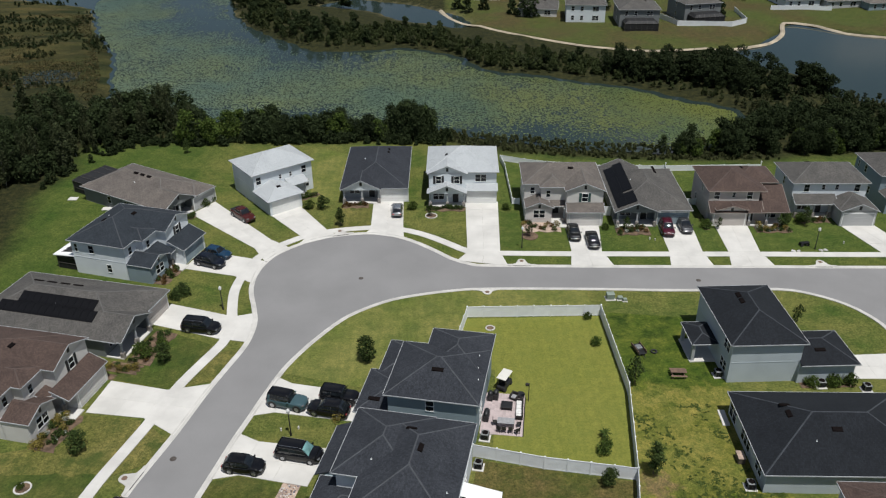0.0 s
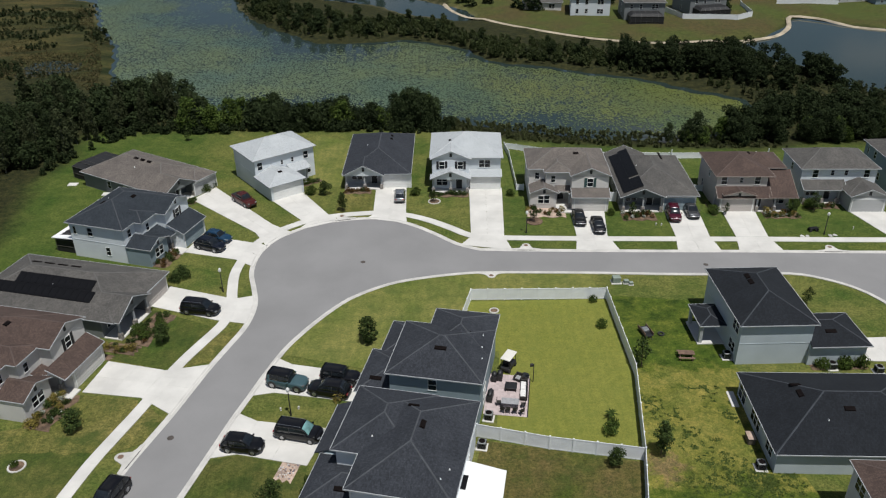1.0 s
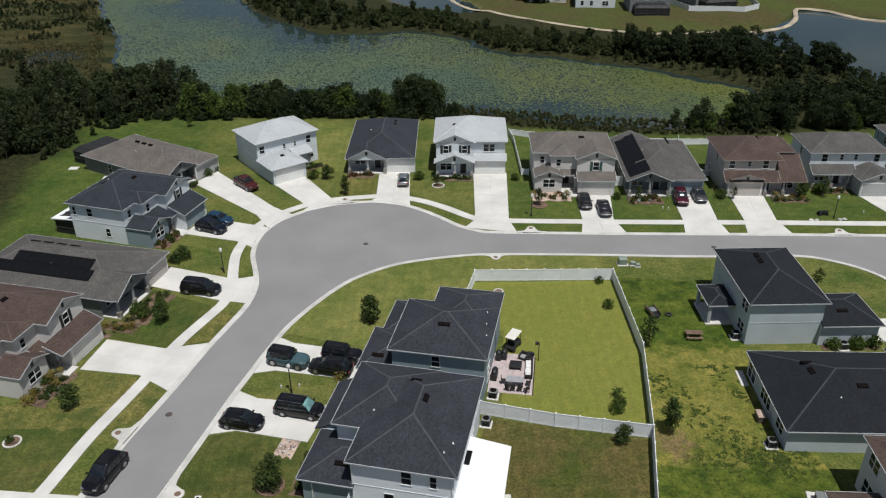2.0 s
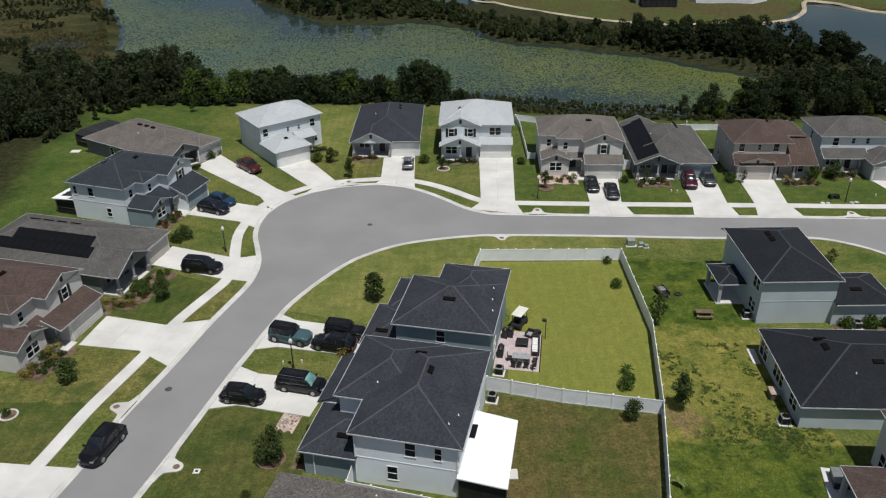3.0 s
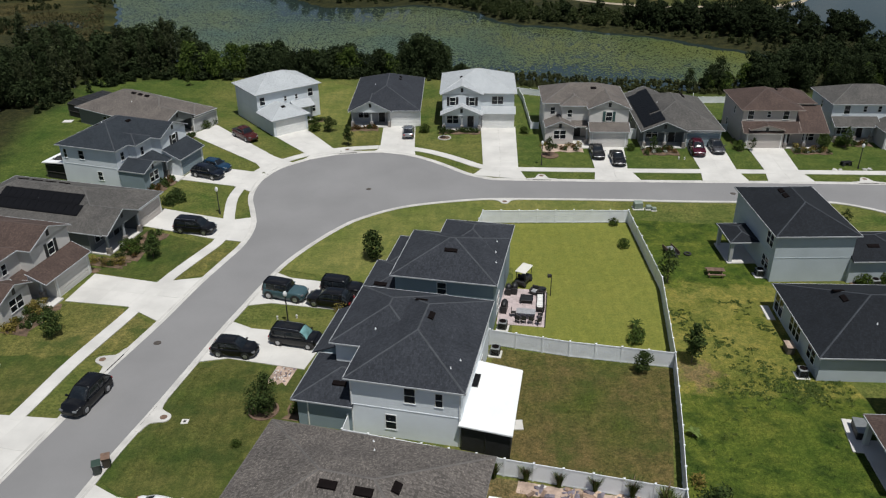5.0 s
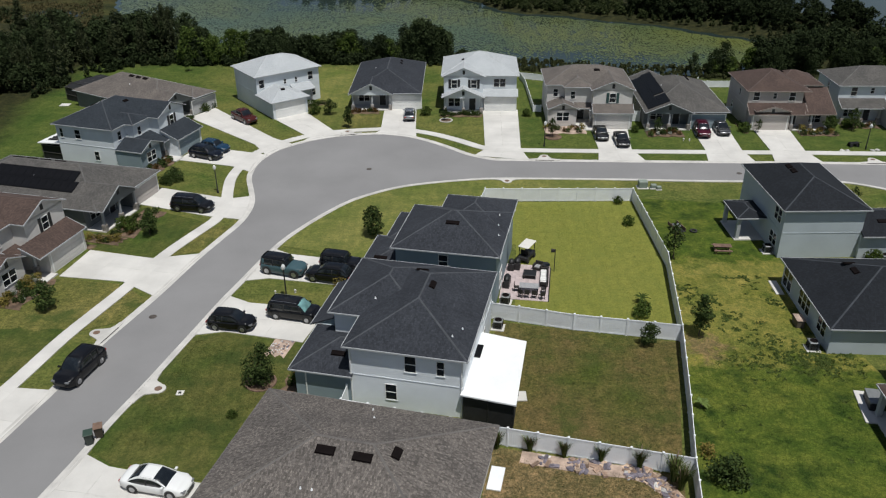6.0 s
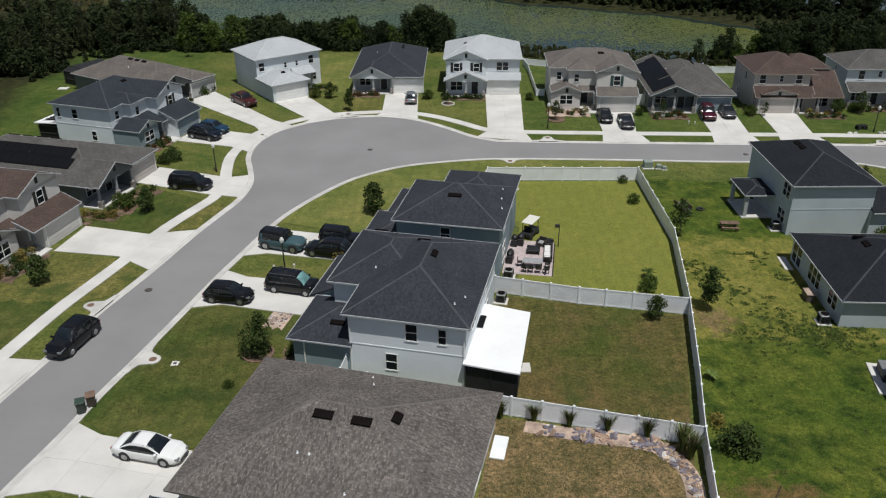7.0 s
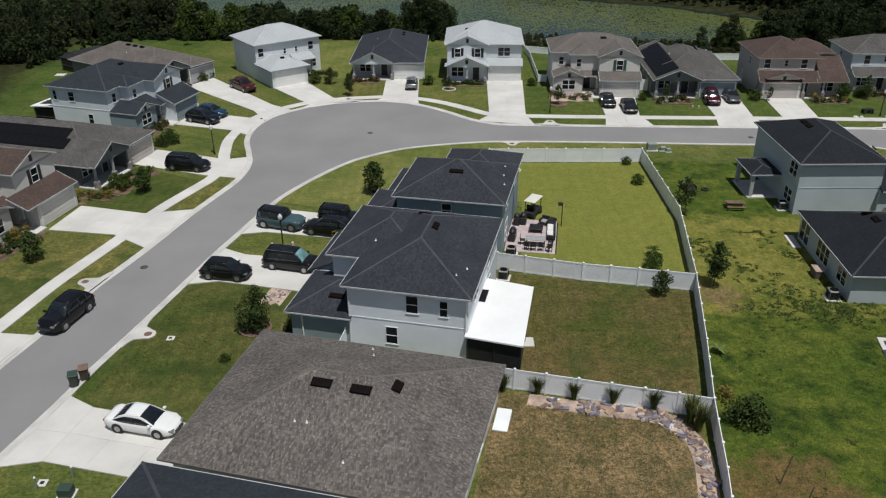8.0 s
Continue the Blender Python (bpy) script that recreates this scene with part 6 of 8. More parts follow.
def grow(name, label, cat, h, r, seed, mat, leaves, size, trunk=0.3, lobes=9, r0=0.09, slim=1.0, group="", tri=False, tall=1.0):
    """A plant with a tapered trunk, limbs to every lobe and a crown of leaves with gaps."""
    g = random.Random(seed)
    t = thing(name, label, cat, group=group)
    cl, bm = [], bmesh.new()
    z0 = h * trunk
    lean = (g.uniform(-0.06, 0.06) * h, g.uniform(-0.06, 0.06) * h)
    mid = (lean[0] * 0.5, lean[1] * 0.5, z0)
    tip = (lean[0], lean[1], h * 0.86)
    tube(bm, (0, 0, -0.1), mid, r0, r0 * 0.7, 7)
    tube(bm, mid, tip, r0 * 0.7, r0 * 0.2, 6)
    for i in range(lobes):
        a = i * 2.4 + g.uniform(-0.5, 0.5)
        zz = z0 + (h - z0) * (i + 0.5) / lobes * g.uniform(0.88, 1.05)
        prof = math.sin(math.pi * min(1, 0.16 + 0.84 * (zz - z0) / (h - z0))) ** 0.8
        d = r * slim * prof * g.uniform(0.35, 0.75)
        c = (lean[0] * zz / h + math.cos(a) * d, lean[1] * zz / h + math.sin(a) * d, zz)
        rr = r * (0.30 + 0.30 * prof) * g.uniform(0.75, 1.2)
        cl.append((*c, rr / tall ** 0.6, rr / tall ** 0.6, rr * tall * g.uniform(0.6, 0.95)))
        tube(bm, (lean[0] * zz / h * 0.8, lean[1] * zz / h * 0.8, max(z0 * 0.9, zz - d * 0.7 - 0.1 * h)), c, r0 * 0.35, r0 * 0.08, 5)
    cl.append((*tip[:2], h * 0.9, r * 0.35, r * 0.35, h * 0.12))
    part("trunk", bm, M_bark, t)
    v, f = leaf_cloud(cl, leaves, size, seed, tri=tri)
    crown = new("crown", leaf_mesh("crown", v, f, mat))
    crown.parent = t
    return t


def palm_like(label, h, seed, mat, n_=14, cat="palm"):
    t = thing("palm", label, cat)
    g = random.Random(seed)
    bm = bmesh.new()
    tube(bm, (0, 0, -0.05), (0, 0, h * 0.45), 0.09, 0.07, 7)
    part("trunk", bm, M_bark, t)
    for i in range(n_):
        a = i * 2.4
        bm = bmesh.new()
        L = h * g.uniform(0.45, 0.7)
        up = g.uniform(0.2, 1.1)
        prev = None
        for k in range(6):
            u = k / 5
            r_ = L * u * math.cos(up * (1 - 0.5 * u))
            z = h * 0.45 + L * u * math.sin(up) - 0.75 * L * u * u * 0.6
            w = 0.16 * math.sin(math.pi * (0.12 + 0.86 * u)) + 0.01
            q = [bm.verts.new((r_ * math.cos(a) - w * math.sin(a) * s, r_ * math.sin(a) + w * math.cos(a) * s, z - abs(s) * 0.06)) for s in (-1, 0, 1)]
            if prev:
                bm.faces.new((prev[0], q[0], q[1], prev[1]))
                bm.faces.new((prev[1], q[1], q[2], prev[2]))
            prev = q
        part("frond", bm, mat, t)
    return t


def put(proto, x, y, s=1.0, yaw=0.0, z=0.0, first=set(), label=""):
    """The first use moves the plant itself, later uses copy it."""
    m = pose(x, y, z, 0, 0, yaw)
    if proto.name not in first:
        first.add(proto.name)
        proto.matrix_basis = m @ Matrix.Scale(s, 4)
        ob = proto
    else:
        ob = copy_thing(proto, m)
        ob.scale = (s, s, s)
    if label:
        tagged(ob, label)
    return ob


rnd = random.Random(11)
FOREST = [grow("tree", "dense dark woodland tree at the marsh edge", "tree", hh, rr, 20 + i, mt, 2600, 0.19, tk, lb, 0.13, sl, group="woodland trees", tri=True, tall=2.0 if i in (3, 5) else 1.25)
          for i, (hh, rr, mt, tk, lb, sl) in enumerate(((7.5, 2.6, L_forest, 0.10, 14, 1.0), (9.5, 2.8, L_forest, 0.12, 15, 1.0), (6.0, 2.4, L_bright, 0.08, 12, 1.0), (10.5, 1.7, L_forest2, 0.14, 14, 0.75), (4.6, 2.2, L_forest, 0.05, 12, 1.0), (12.0, 2.0, L_forest2, 0.16, 15, 0.7)))]
M_palebark = surf("pale_weathered_bark", (0.26, 0.245, 0.22), 0.95, 3, 14, 0.3, 0.4, dist=0.03)
for tr in (FOREST[3], FOREST[5]):
    for ch in tr.children:
        if ch.name.startswith("trunk"):
            ch.data.materials[0] = M_palebark
spots = []
while len(spots) < 150:
    x = rnd.uniform(-112, 60)
    base = np.interp(x, [-112, -75, -60, -40, -20, 0, 15, 40, 60], [138, 141, 150, 150, 151, 149, 146, 142, 140])
    y = base + abs(rnd.gauss(0, 1)) * (7 if x < -50 else 3.2)
    if x > 8 and rnd.random() < 0.9:
        continue
    spots.append((x, y))
for x, y in spots:
    deep = x < -50
    near = 8 < x < 56
    k = rnd.choice((3, 5, 3, 5, 3, 0, 1) if deep else ((4, 4, 2) if near else (0, 2, 4, 4, 0, 0, 4)))
    if near and x < 44:
        continue
    if -50 <= x <= 8:
        if x > 3:
            continue
        crown_top = np.interp(x, [-50, -47, -40, -31, -22, -15, -8, -5.5, -3, 0, 3], [6.8, 6.6, 6.2, 4.8, 5.3, 4.8, 6.0, 8.0, 6.6, 4.2, 2.5])
        size = crown_top / (7.5, 9.5, 6.0, 10.5, 4.6, 12.0)[k] * rnd.uniform(0.62, 1.06)
    else:
        size = rnd.uniform(0.7, 1.15) * (0.40 if near else 0.76)
    put(FOREST[k], x, y, size, rnd.uniform(0, 360), -0.1)
put(FOREST[1], -5.6, 150.5, 0.86)
put(FOREST[0], -7.4, 151.5, 0.9)
put(FOREST[0], 47.5, 139.5, 0.6)
put(FOREST[1], 44.5, 140.5, 0.4)
for _ in range(62):
    y = rnd.uniform(70, 142)
    x = np.interp(y, [70, 104, 111, 117, 123, 128, 135, 142], [-60, -67, -69.2, -71, -72.8, -72.4, -68.6, -65.5]) - 2.4 - abs(rnd.gauss(0, 1)) * 7
    k = rnd.choice((3, 5, 3, 5, 0, 4))
    put(FOREST[k], x, y, rnd.uniform(0.62, 0.9) if k in (3, 5) else rnd.uniform(0.7, 1.05), rnd.uniform(0, 360), -0.1)
for _ in range(36):
    x = rnd.uniform(46, 96)
    put(FOREST[rnd.choice((0, 1, 0, 4, 2))], x, np.interp(x, [46, 60, 80, 96], [138.5, 137.5, 138.5, 140]) + rnd.uniform(0, 4), rnd.uniform(0.42, 0.8), rnd.uniform(0, 360), -0.1)


def woods(name, label, spots_, mat, seed, per=330, size=0.42, hmul=1.0):
    """Far woods as one sheet of trees: leaves of every crown, joined."""
    g = random.Random(seed)
    V, Fc, off = [], [], 0
    for x, y, hh in spots_:
        hh *= hmul
        cl = []
        for i in range(7):
            a, zz = i * 2.4 + g.random(), hh * (0.12 + 0.8 * i / 6)
            d = hh * 0.24 * (1 - 0.6 * i / 6)
            rr = hh * g.uniform(0.14, 0.22)
            cl.append((x + math.cos(a) * d, y + math.sin(a) * d, zz, rr, rr, rr * 0.8))
        v, f = leaf_cloud(cl, per, size, g.randrange(10**6), tri=True)
        V.append(v)
        Fc.append(f + off)
        off += len(v)
    ob = new(name, leaf_mesh(name, np.concatenate(V), np.concatenate(Fc), mat))
    return tagged(ob, label, "woods", kind="stuff")


def scatter(n_, x0, x1, ylo, yhi, h0, h1, keep=1.0):
    out = []
    while len(out) < n_:
        xs_ = np.array([rnd.uniform(x0, x1) for _ in range(n_)])
        ys_ = np.array([rnd.uniform(ylo(x), yhi(x)) for x in xs_])
        ok = water_dist(xs_, ys_) > keep
        out += [(x, y, rnd.uniform(h0, h1)) for x, y, k in zip(xs_, ys_, ok) if k]
    return out[:n_]


woods("woodland", "dark woodland behind the lawns", scatter(230, -175, -50, lambda x: np.interp(x, [-175, -72, -50], [60, 150, 156]), lambda x: np.interp(x, [-175, -90, -50], [172, 168, 162]), 5.0, 7.6), L_forest, 3, 1100, 0.24)
FAR_Y = ([-80, -72, -62, -43, -29, -10, 4, 14, 28, 47, 60, 70, 90], [300, 293, 258, 230, 220, 222, 216, 199, 193, 184, 173, 166, 160])
far_shore = lambda x: np.interp(x, *FAR_Y)  # noqa: E731
mixed = scatter(220, -75, 40, lambda x: far_shore(x) + 5, lambda x: far_shore(x) + np.interp(x, [-75, -20, 0, 40], [36, 24, 22, 24]), 1.6, 4.8)
west = [q for q in mixed if q[0] < -18]
east = [(x, y, h_ * 0.8) for x, y, h_ in mixed if x >= -18]
woods("shore_woods", "dark trees along the far lake shore", west[0::2] + east[0::4], L_forest, 4, 800, 0.2)
L_olive = leafy("olive_leaves", (0.022, 0.031, 0.011), (0.052, 0.064, 0.024))
woods("shore_woods", "olive trees along the far lake shore", west[1::2] + east[1::4], L_olive, 24, 800, 0.2)
woods("shore_thicket", "dense olive thicket on the marshy far shore", scatter(330, -30, 47, lambda x: far_shore(x) + 4, lambda x: far_shore(x) + np.interp(x, [-30, 40, 47], [22, 20, 14]), 0.9, 2.6), L_olive, 26, 330, 0.17)
woods("shore_woods", "low grey-green trees on the marshy shore", east[2::4], L_forest2, 25, 700, 0.18, 0.7)
woods("shore_woods", "dark wooded point between lake and pond", scatter(100, 44, 93, lambda x: np.interp(x, [44, 59, 70, 80, 93], [192, 183, 176, 169, 172]), lambda x: np.interp(x, [44, 60, 75, 93], [200, 199, 196, 180]), 3.8, 6.6), L_forest, 6, 1300, 0.2)
woods("near_woods", "dense low woods between the homes and the pond", scatter(190, 56, 128, lambda x: 139, lambda x: np.interp(x, [56, 64, 72, 90, 100, 128], [142, 149, 157, 158, 155, 152]), 3.2, 6.2), L_forest, 13, 1000, 0.19)
woods("near_scrub", "low scrub between the woods and the pond", scatter(300, 66, 128, lambda x: 156, lambda x: 174, 0.6, 1.6), L_scrub, 14, 120, 0.16)
woods("shore_scrub", "low mixed scrub on the marshy shore", scatter(700, -80, 95, lambda x: far_shore(x) + 2.5, lambda x: far_shore(x) + 24, 0.7, 1.7), L_olive, 5, 110, 0.16)
EDGE_X, EDGE_Y = [-72, -66, -60, -40, -20, 0], [127, 143, 149.5, 148.5, 149, 147]
woods("forest_edge", "low dark undergrowth along the forest edge", scatter(330, -72, 2, lambda x: np.interp(x, EDGE_X, EDGE_Y) - 0.6, lambda x: np.interp(x, EDGE_X, EDGE_Y) + 4.5, 0.8, 2.2, 0.5), L_forest, 17, 170, 0.17)
woods("near_scrub", "low scrub and reeds along the near lake shore", scatter(1500, -60, 66, lambda x: np.interp(x, [-60, 0, 12, 27, 42, 66], [151, 150, 143, 139.5, 137, 136]), lambda x: np.interp(x, [-60, -25, 0, 14, 40, 66], [164, 160, 156, 151, 146, 152]), 0.3, 0.85, -0.5), leafy("shore_reed_leaves", (0.036, 0.044, 0.018), (0.068, 0.074, 0.030)), 8, 130, 0.15)
patch = [q for q in scatter(2600, -172, -88, lambda x: 186, lambda x: 288, 0.5, 1.5) if wave(np.array(q[0] * 0.4), np.array(q[1]), 0.17, 4.0) + 0.5 * wave(np.array(q[0]), np.array(q[1]), 0.4, 2.0) > 0.12]
woods("marsh_scrub", "dark olive scrub patches in the brown marsh", patch[0::2], L_forest, 18, 60, 0.22)
woods("marsh_scrub", "thin grey-green scrub in the brown marsh", patch[1::2], L_scrub, 19, 60, 0.2)
woods("far_woods", "distant woods beyond the lake", scatter(60, -60, 20, lambda x: 262 + 0.2 * (20 - x), lambda x: 330, 4, 7), L_forest, 9, 600, 0.3)
woods("yard_trees", "round dark trees by the far houses", [(30, 255, 6), (33, 254, 6.5), (27, 258, 5), (92, 250, 5), (58, 262, 6), (108, 275, 6)], L_forest, 10, 500, 0.35)

# lily pads on the lake
g = np.random.default_rng(9)
N = 230000
px, py = g.uniform(-118, 72, N * 3), g.uniform(146, 296, N * 3)
d = poly_dist(px, py, SMOOTH_LAKE) + 1.6 * wave(px, py, 0.35, 1.0)
dens = 0.56 + 0.27 * wave(px, py, 0.11, 2.0) + 0.12 * wave(px, py, 0.6, 5.0) + 0.16 * wave(px, py, 2.9, 3.0) + 0.3 * wave(px, py, 6.7, 1.0)
near_open = np.interp(px, [-75, -50, -25, 0, 20, 40, 52, 62], [162, 177, 178, 172, 166, 160, 154, 140]) + 5 * wave(px, py, 0.22, 7.0)
dens = dens - 0.42 * np.clip((near_open - py) / 12, 0, 1)
dens = dens - 0.24 * np.clip((py - 196) / 40, 0, 1) * np.clip((px + 100) / 15, 0, 1) + 0.45 * np.clip((px - 38) / 18, 0, 1)
gap = line_dist(px, py, [(-92, 300), (-66, 252), (-50, 233), (-32, 218), (-20, 217)]) + 6 * wave(px, py, 0.13, 3.0) + 3 * wave(px, py, 0.5, 1.0)
dens = dens - 0.5 * np.clip((14 - gap) / 14, 0, 1) + 0.15 * np.clip((-72 - px) / 15, 0, 1)
keep = (d < np.where(px < -70, 0.4, -0.6)) & (g.uniform(0, 1, N * 3) < dens)
px, py = px[keep][:N], py[keep][:N]
rad = g.uniform(0.11, 0.28, len(px))
ang = np.linspace(0, 2 * np.pi, 5)[:-1]
V = np.stack([px[:, None] + np.cos(ang) * rad[:, None], py[:, None] + np.sin(ang) * rad[:, None] * 0.9, np.full((len(px), 4), -0.735) + g.uniform(0, 0.05, (len(px), 1)) + np.sin(ang * 2) * 0.02], 2).reshape(-1, 3)
pads = new("lily_pads", leaf_mesh("lily_pads", V, np.arange(len(px) * 4).reshape(-1, 4), leafy("lily_leaves", (0.095, 0.132, 0.086), (0.142, 0.178, 0.102), 0.4, 0.3, (-45, 62, (1.04, 0.92, 0.42)))))
tagged(pads, "floating yellow-green lily pads covering the lake", "lily pads", kind="stuff")

# yard trees and shrubs
T_col = grow("tree", "slender young oak in the yard", "tree", 4.2, 0.9, 51, L_yard, 1300, 0.13, 0.24, 11, 0.06)
T_round = grow("tree", "small round leafy yard tree", "tree", 3.4, 1.3, 52, L_yard, 1500, 0.13, 0.2, 10, 0.06, group="yard trees")
T_sparse = grow("tree", "thin sparse sapling in the yard", "tree", 3.4, 1.0, 53, L_yard, 560, 0.12, 0.3, 8, 0.05, group="yard trees")
T_cone = grow("tree", "dark cone-shaped evergreen by the house", "tree", 3.4, 1.25, 54, L_yard, 3400, 0.085, 0.08, 13, 0.07, group="yard trees")
B_big = grow("shrub", "big loose dark shrub by the fence", "shrub", 1.9, 1.6, 55, L_yard, 1500, 0.14, 0.08, 10, 0.05, group="garden shrubs")
B_mid = grow("shrub", "leafy green garden shrub", "shrub", 1.2, 0.8, 56, L_bright, 620, 0.10, 0.08, 8, 0.03, group="garden shrubs")
B_low = grow("shrub", "low dark green bedding shrub", "shrub", 0.6, 0.42, 57, L_yard, 260, 0.075, 0.08, 6, 0.02, group="bedding shrubs")
B_red = grow("shrub", "low reddish bedding shrub", "shrub", 0.6, 0.42, 58, L_red, 240, 0.075, 0.08, 6, 0.02, group="bedding shrubs")
B_flower = grow("shrub", "low white-flowering bedding plant", "shrub", 0.45, 0.34, 60, leafy("flowering_leaves", (0.05, 0.07, 0.03), (0.5, 0.5, 0.46)), 200, 0.07, 0.08, 5, 0.015, group="bedding shrubs")
B_gold = grow("shrub", "golden leafy bedding shrub", "shrub", 0.8, 0.6, 59, L_gold, 320, 0.08, 0.08, 6, 0.02, group="bedding shrubs")
P_big = palm_like("spiky young palm on the fenced lawn", 2.6, 61, L_bright)
P_low = palm_like("small bright palm by the fence", 1.5, 62, leafy("palm_leaves", (0.09, 0.13, 0.035), (0.17, 0.21, 0.06)), 14)
YARD_PLANTS = [(T_col, 20.75, 55.4, 1.0), (T_sparse, 22.3, 69.8, 1.2), (P_big, 16.9, 61.0, 0.55), (B_mid, 16.4, 58.7, 1.15), (B_mid, 16.9, 59.6, 0.9), (T_round, 16.0, 54.0, 0.66),
    (B_mid, 19.3, 78.0, 1.0), (B_mid, 19.2, 83.9, 0.8), (B_big, 17.5, 37.6, 0.92), (B_gold, 16.9, 40.1, 1.2), (P_low, 18.1, 45.5, 0.75),
    (T_round, -9.6, 76.0, 1.05), (T_cone, -17.2, 49.2, 1.1), (T_sparse, 46.7, 82.0, 0.8), (B_mid, -18.6, 44.9, 0.55), (B_gold, -12.3, 64.9, 1.3)]
BULB_PLANTS = [(T_round, -39.7, 60.9, 0.85), (T_round, -35.0, 76.5, 0.8), (B_big, -36.6, 92.2, 0.8), (B_big, -37.5, 91.2, 0.62), (T_col, -16.0, 112.3, 0.8), (T_sparse, -49.2, 145.2, 0.9),
    (B_mid, -22.0, 119.0, 1.3), (T_round, -19.6, 118.6, 0.75), (B_mid, -43.8, 55.8, 0.6), (B_mid, -40.2, 120.8, 1.2), (B_mid, -39.4, 122.9, 1.0)]
STREET_PLANTS = [(T_sparse, -1.2, 115.2, 0.6), (T_sparse, 14.4, 107.3, 0.85), (T_sparse, 30.0, 108.7, 0.7), (T_sparse, 45.0, 108.6, 0.6), (T_sparse, 59.2, 108.9, 1.0), (T_round, 55.6, 108.8, 0.75),
    (B_mid, -4.3, 118.0, 1.2), (B_mid, 43.2, 109.3, 1.2), (B_mid, 57.0, 111.6, 1.4), (B_mid, 11.5, 117.0, 1.0), (B_mid, 26.9, 109.3, 0.9)]
for pr, x, y, s in YARD_PLANTS + BULB_PLANTS + STREET_PLANTS:
    put(pr, x, y, s, rnd.uniform(0, 360))
def tall_grass(h, seed):
    """An upright clump: arching blades, each a tapered strip, and thin plumes."""
    g_ = random.Random(seed)
    t = thing("ornamental_grass", "tall feathery ornamental grass by the white fence", "ornamental grass", group="ornamental grasses")
    for nm, n_, mt, wide in (("blades", 120, L_reed, 0.03), ("inner_blades", 130, L_bright, 0.034), ("plumes", 20, M_plume, 0.035)):
        bm = bmesh.new()
        for i in range(n_):
            a = g_.uniform(0, 2 * math.pi)
            L = h * g_.uniform(0.6, 1.05) * (1.12 if nm == "plumes" else 1)
            out = L * g_.uniform(0.06, 0.36) * (0.6 if nm == "plumes" else 1)
            r0_ = g_.uniform(0, 0.16)
            prev = None
            for k in range(5):
                u = k / 4
                if nm == "plumes" and u < 0.5:
                    continue
                rr = r0_ + out * u ** 1.8
                zz = L * (u - 0.22 * u ** 3)
                w = wide * (1.0 - 0.75 * u if nm != "plumes" else math.sin(math.pi * (u - 0.42) * 1.6))
                q = [bm.verts.new((rr * math.cos(a) - w * math.sin(a) * s_, rr * math.sin(a) + w * math.cos(a) * s_, zz)) for s_ in (-1, 1)]
                if prev:
                    bm.faces.new((prev[0], q[0], q[1], prev[1]))
                prev = q
        part(nm, bm, mt, t)
    return t


L_reed = leafy("reed_grass_blades", (0.08, 0.105, 0.03), (0.19, 0.21, 0.075))
M_plume = leafy("plume_tan", (0.16, 0.11, 0.075), (0.28, 0.2, 0.15))
GRASS_A, GRASS_B = tall_grass(2.1, 71), tall_grass(1.9, 72)
for i, (x, y, s) in enumerate(((1.7, 41.0, 0.9), (4.1, 40.7, 1.0), (6.5, 40.0, 0.85), (9.1, 39.5, 1.05), (11.7, 38.8, 1.15), (13.8, 37.6, 1.3), (14.1, 36.7, 1.15))):
    put((GRASS_A, GRASS_B)[i % 2], x, y, s, rnd.uniform(0, 360))


def garden(x, y, yaw, x0, y0, x1, y1, kinds, n_, mat=M_mulch):
    """A planted bed in a house's own plan."""
    m_ = pose(x, y, 0, 0, 0, yaw)
    bm = bmesh.new()
    k = 7
    pts = [(x0, y1)] + [(x0 + (x1 - x0) * i / k, y0 + 0.25 * math.sin(i * 2.1 + x)) for i in range(k + 1)] + [(x1, y1)]
    prism(bm, [tuple((m_ @ Vector((*p, 0)))[:2]) for p in pts], -0.03, 0.055)
    tagged(link_mesh("mulch_bed", bm, mat), "dark mulch planting bed in front of the house", "planting bed", kind="structure")
    for i in range(n_):
        u = x0 + 0.3 + (x1 - x0 - 0.6) * ((i * 0.618) % 1)
        v = y0 + 0.3 + (y1 - y0 - 0.5) * rnd.random()
        p = m_ @ Vector((u, v, 0))
        put(rnd.choice(kinds), p.x, p.y, rnd.uniform(0.75, 1.25), rnd.uniform(0, 360), 0.04)


mix1 = (B_low, B_low, B_red, B_low)
garden(-1.5, 120.4, -2.5, -0.4, -3.4, 6.2, -1.95, (B_low,), 16)
garden(-16.4, 121.0, -1.5, 0.0, -2.2, 4.6, -0.6, (B_low, B_red, B_red), 9)
garden(14.2, 112.2, -2.5, -0.6, -3.4, 5.6, -0.1, (B_low, B_red, B_gold), 12, M_soil)
garden(28.7, 110.5, -2.5, -0.2, -3.4, 5.2, -0.6, (B_low, B_low, B_low, B_red, B_flower), 20)
garden(43.8, 111.2, -2.5, 7.2, -4.0, 12.9, -1.8, (B_low, B_low, B_red, B_low, B_flower, B_gold), 18)
garden(43.8, 111.2, -2.5, -0.9, -3.0, -0.1, 1.5, (B_low, B_low, B_red), 7)
garden(58.4, 113.6, -2.5, 0.3, -3.6, 5.6, -1.8, mix1 + (B_gold, B_mid), 12)
garden(-42.3, 95.3, 72, 0.2, -2.6, 5.4, -0.15, (B_low, B_low, B_low, B_red), 20)
garden(-40.0, 77.2, 75, -0.6, -3.6, 6.4, -0.6, (B_low, B_low, B_red, B_mid, B_low, B_low, B_low), 24)
garden(-40.0, 77.2, 75, -2.6, -3.0, -0.7, 1.2, (B_gold, B_gold, B_low), 8)
garden(-45.2, 62.2, 76, -0.8, -2.9, 5.2, -0.1, (B_low, B_low, B_low, B_gold, B_flower), 30)
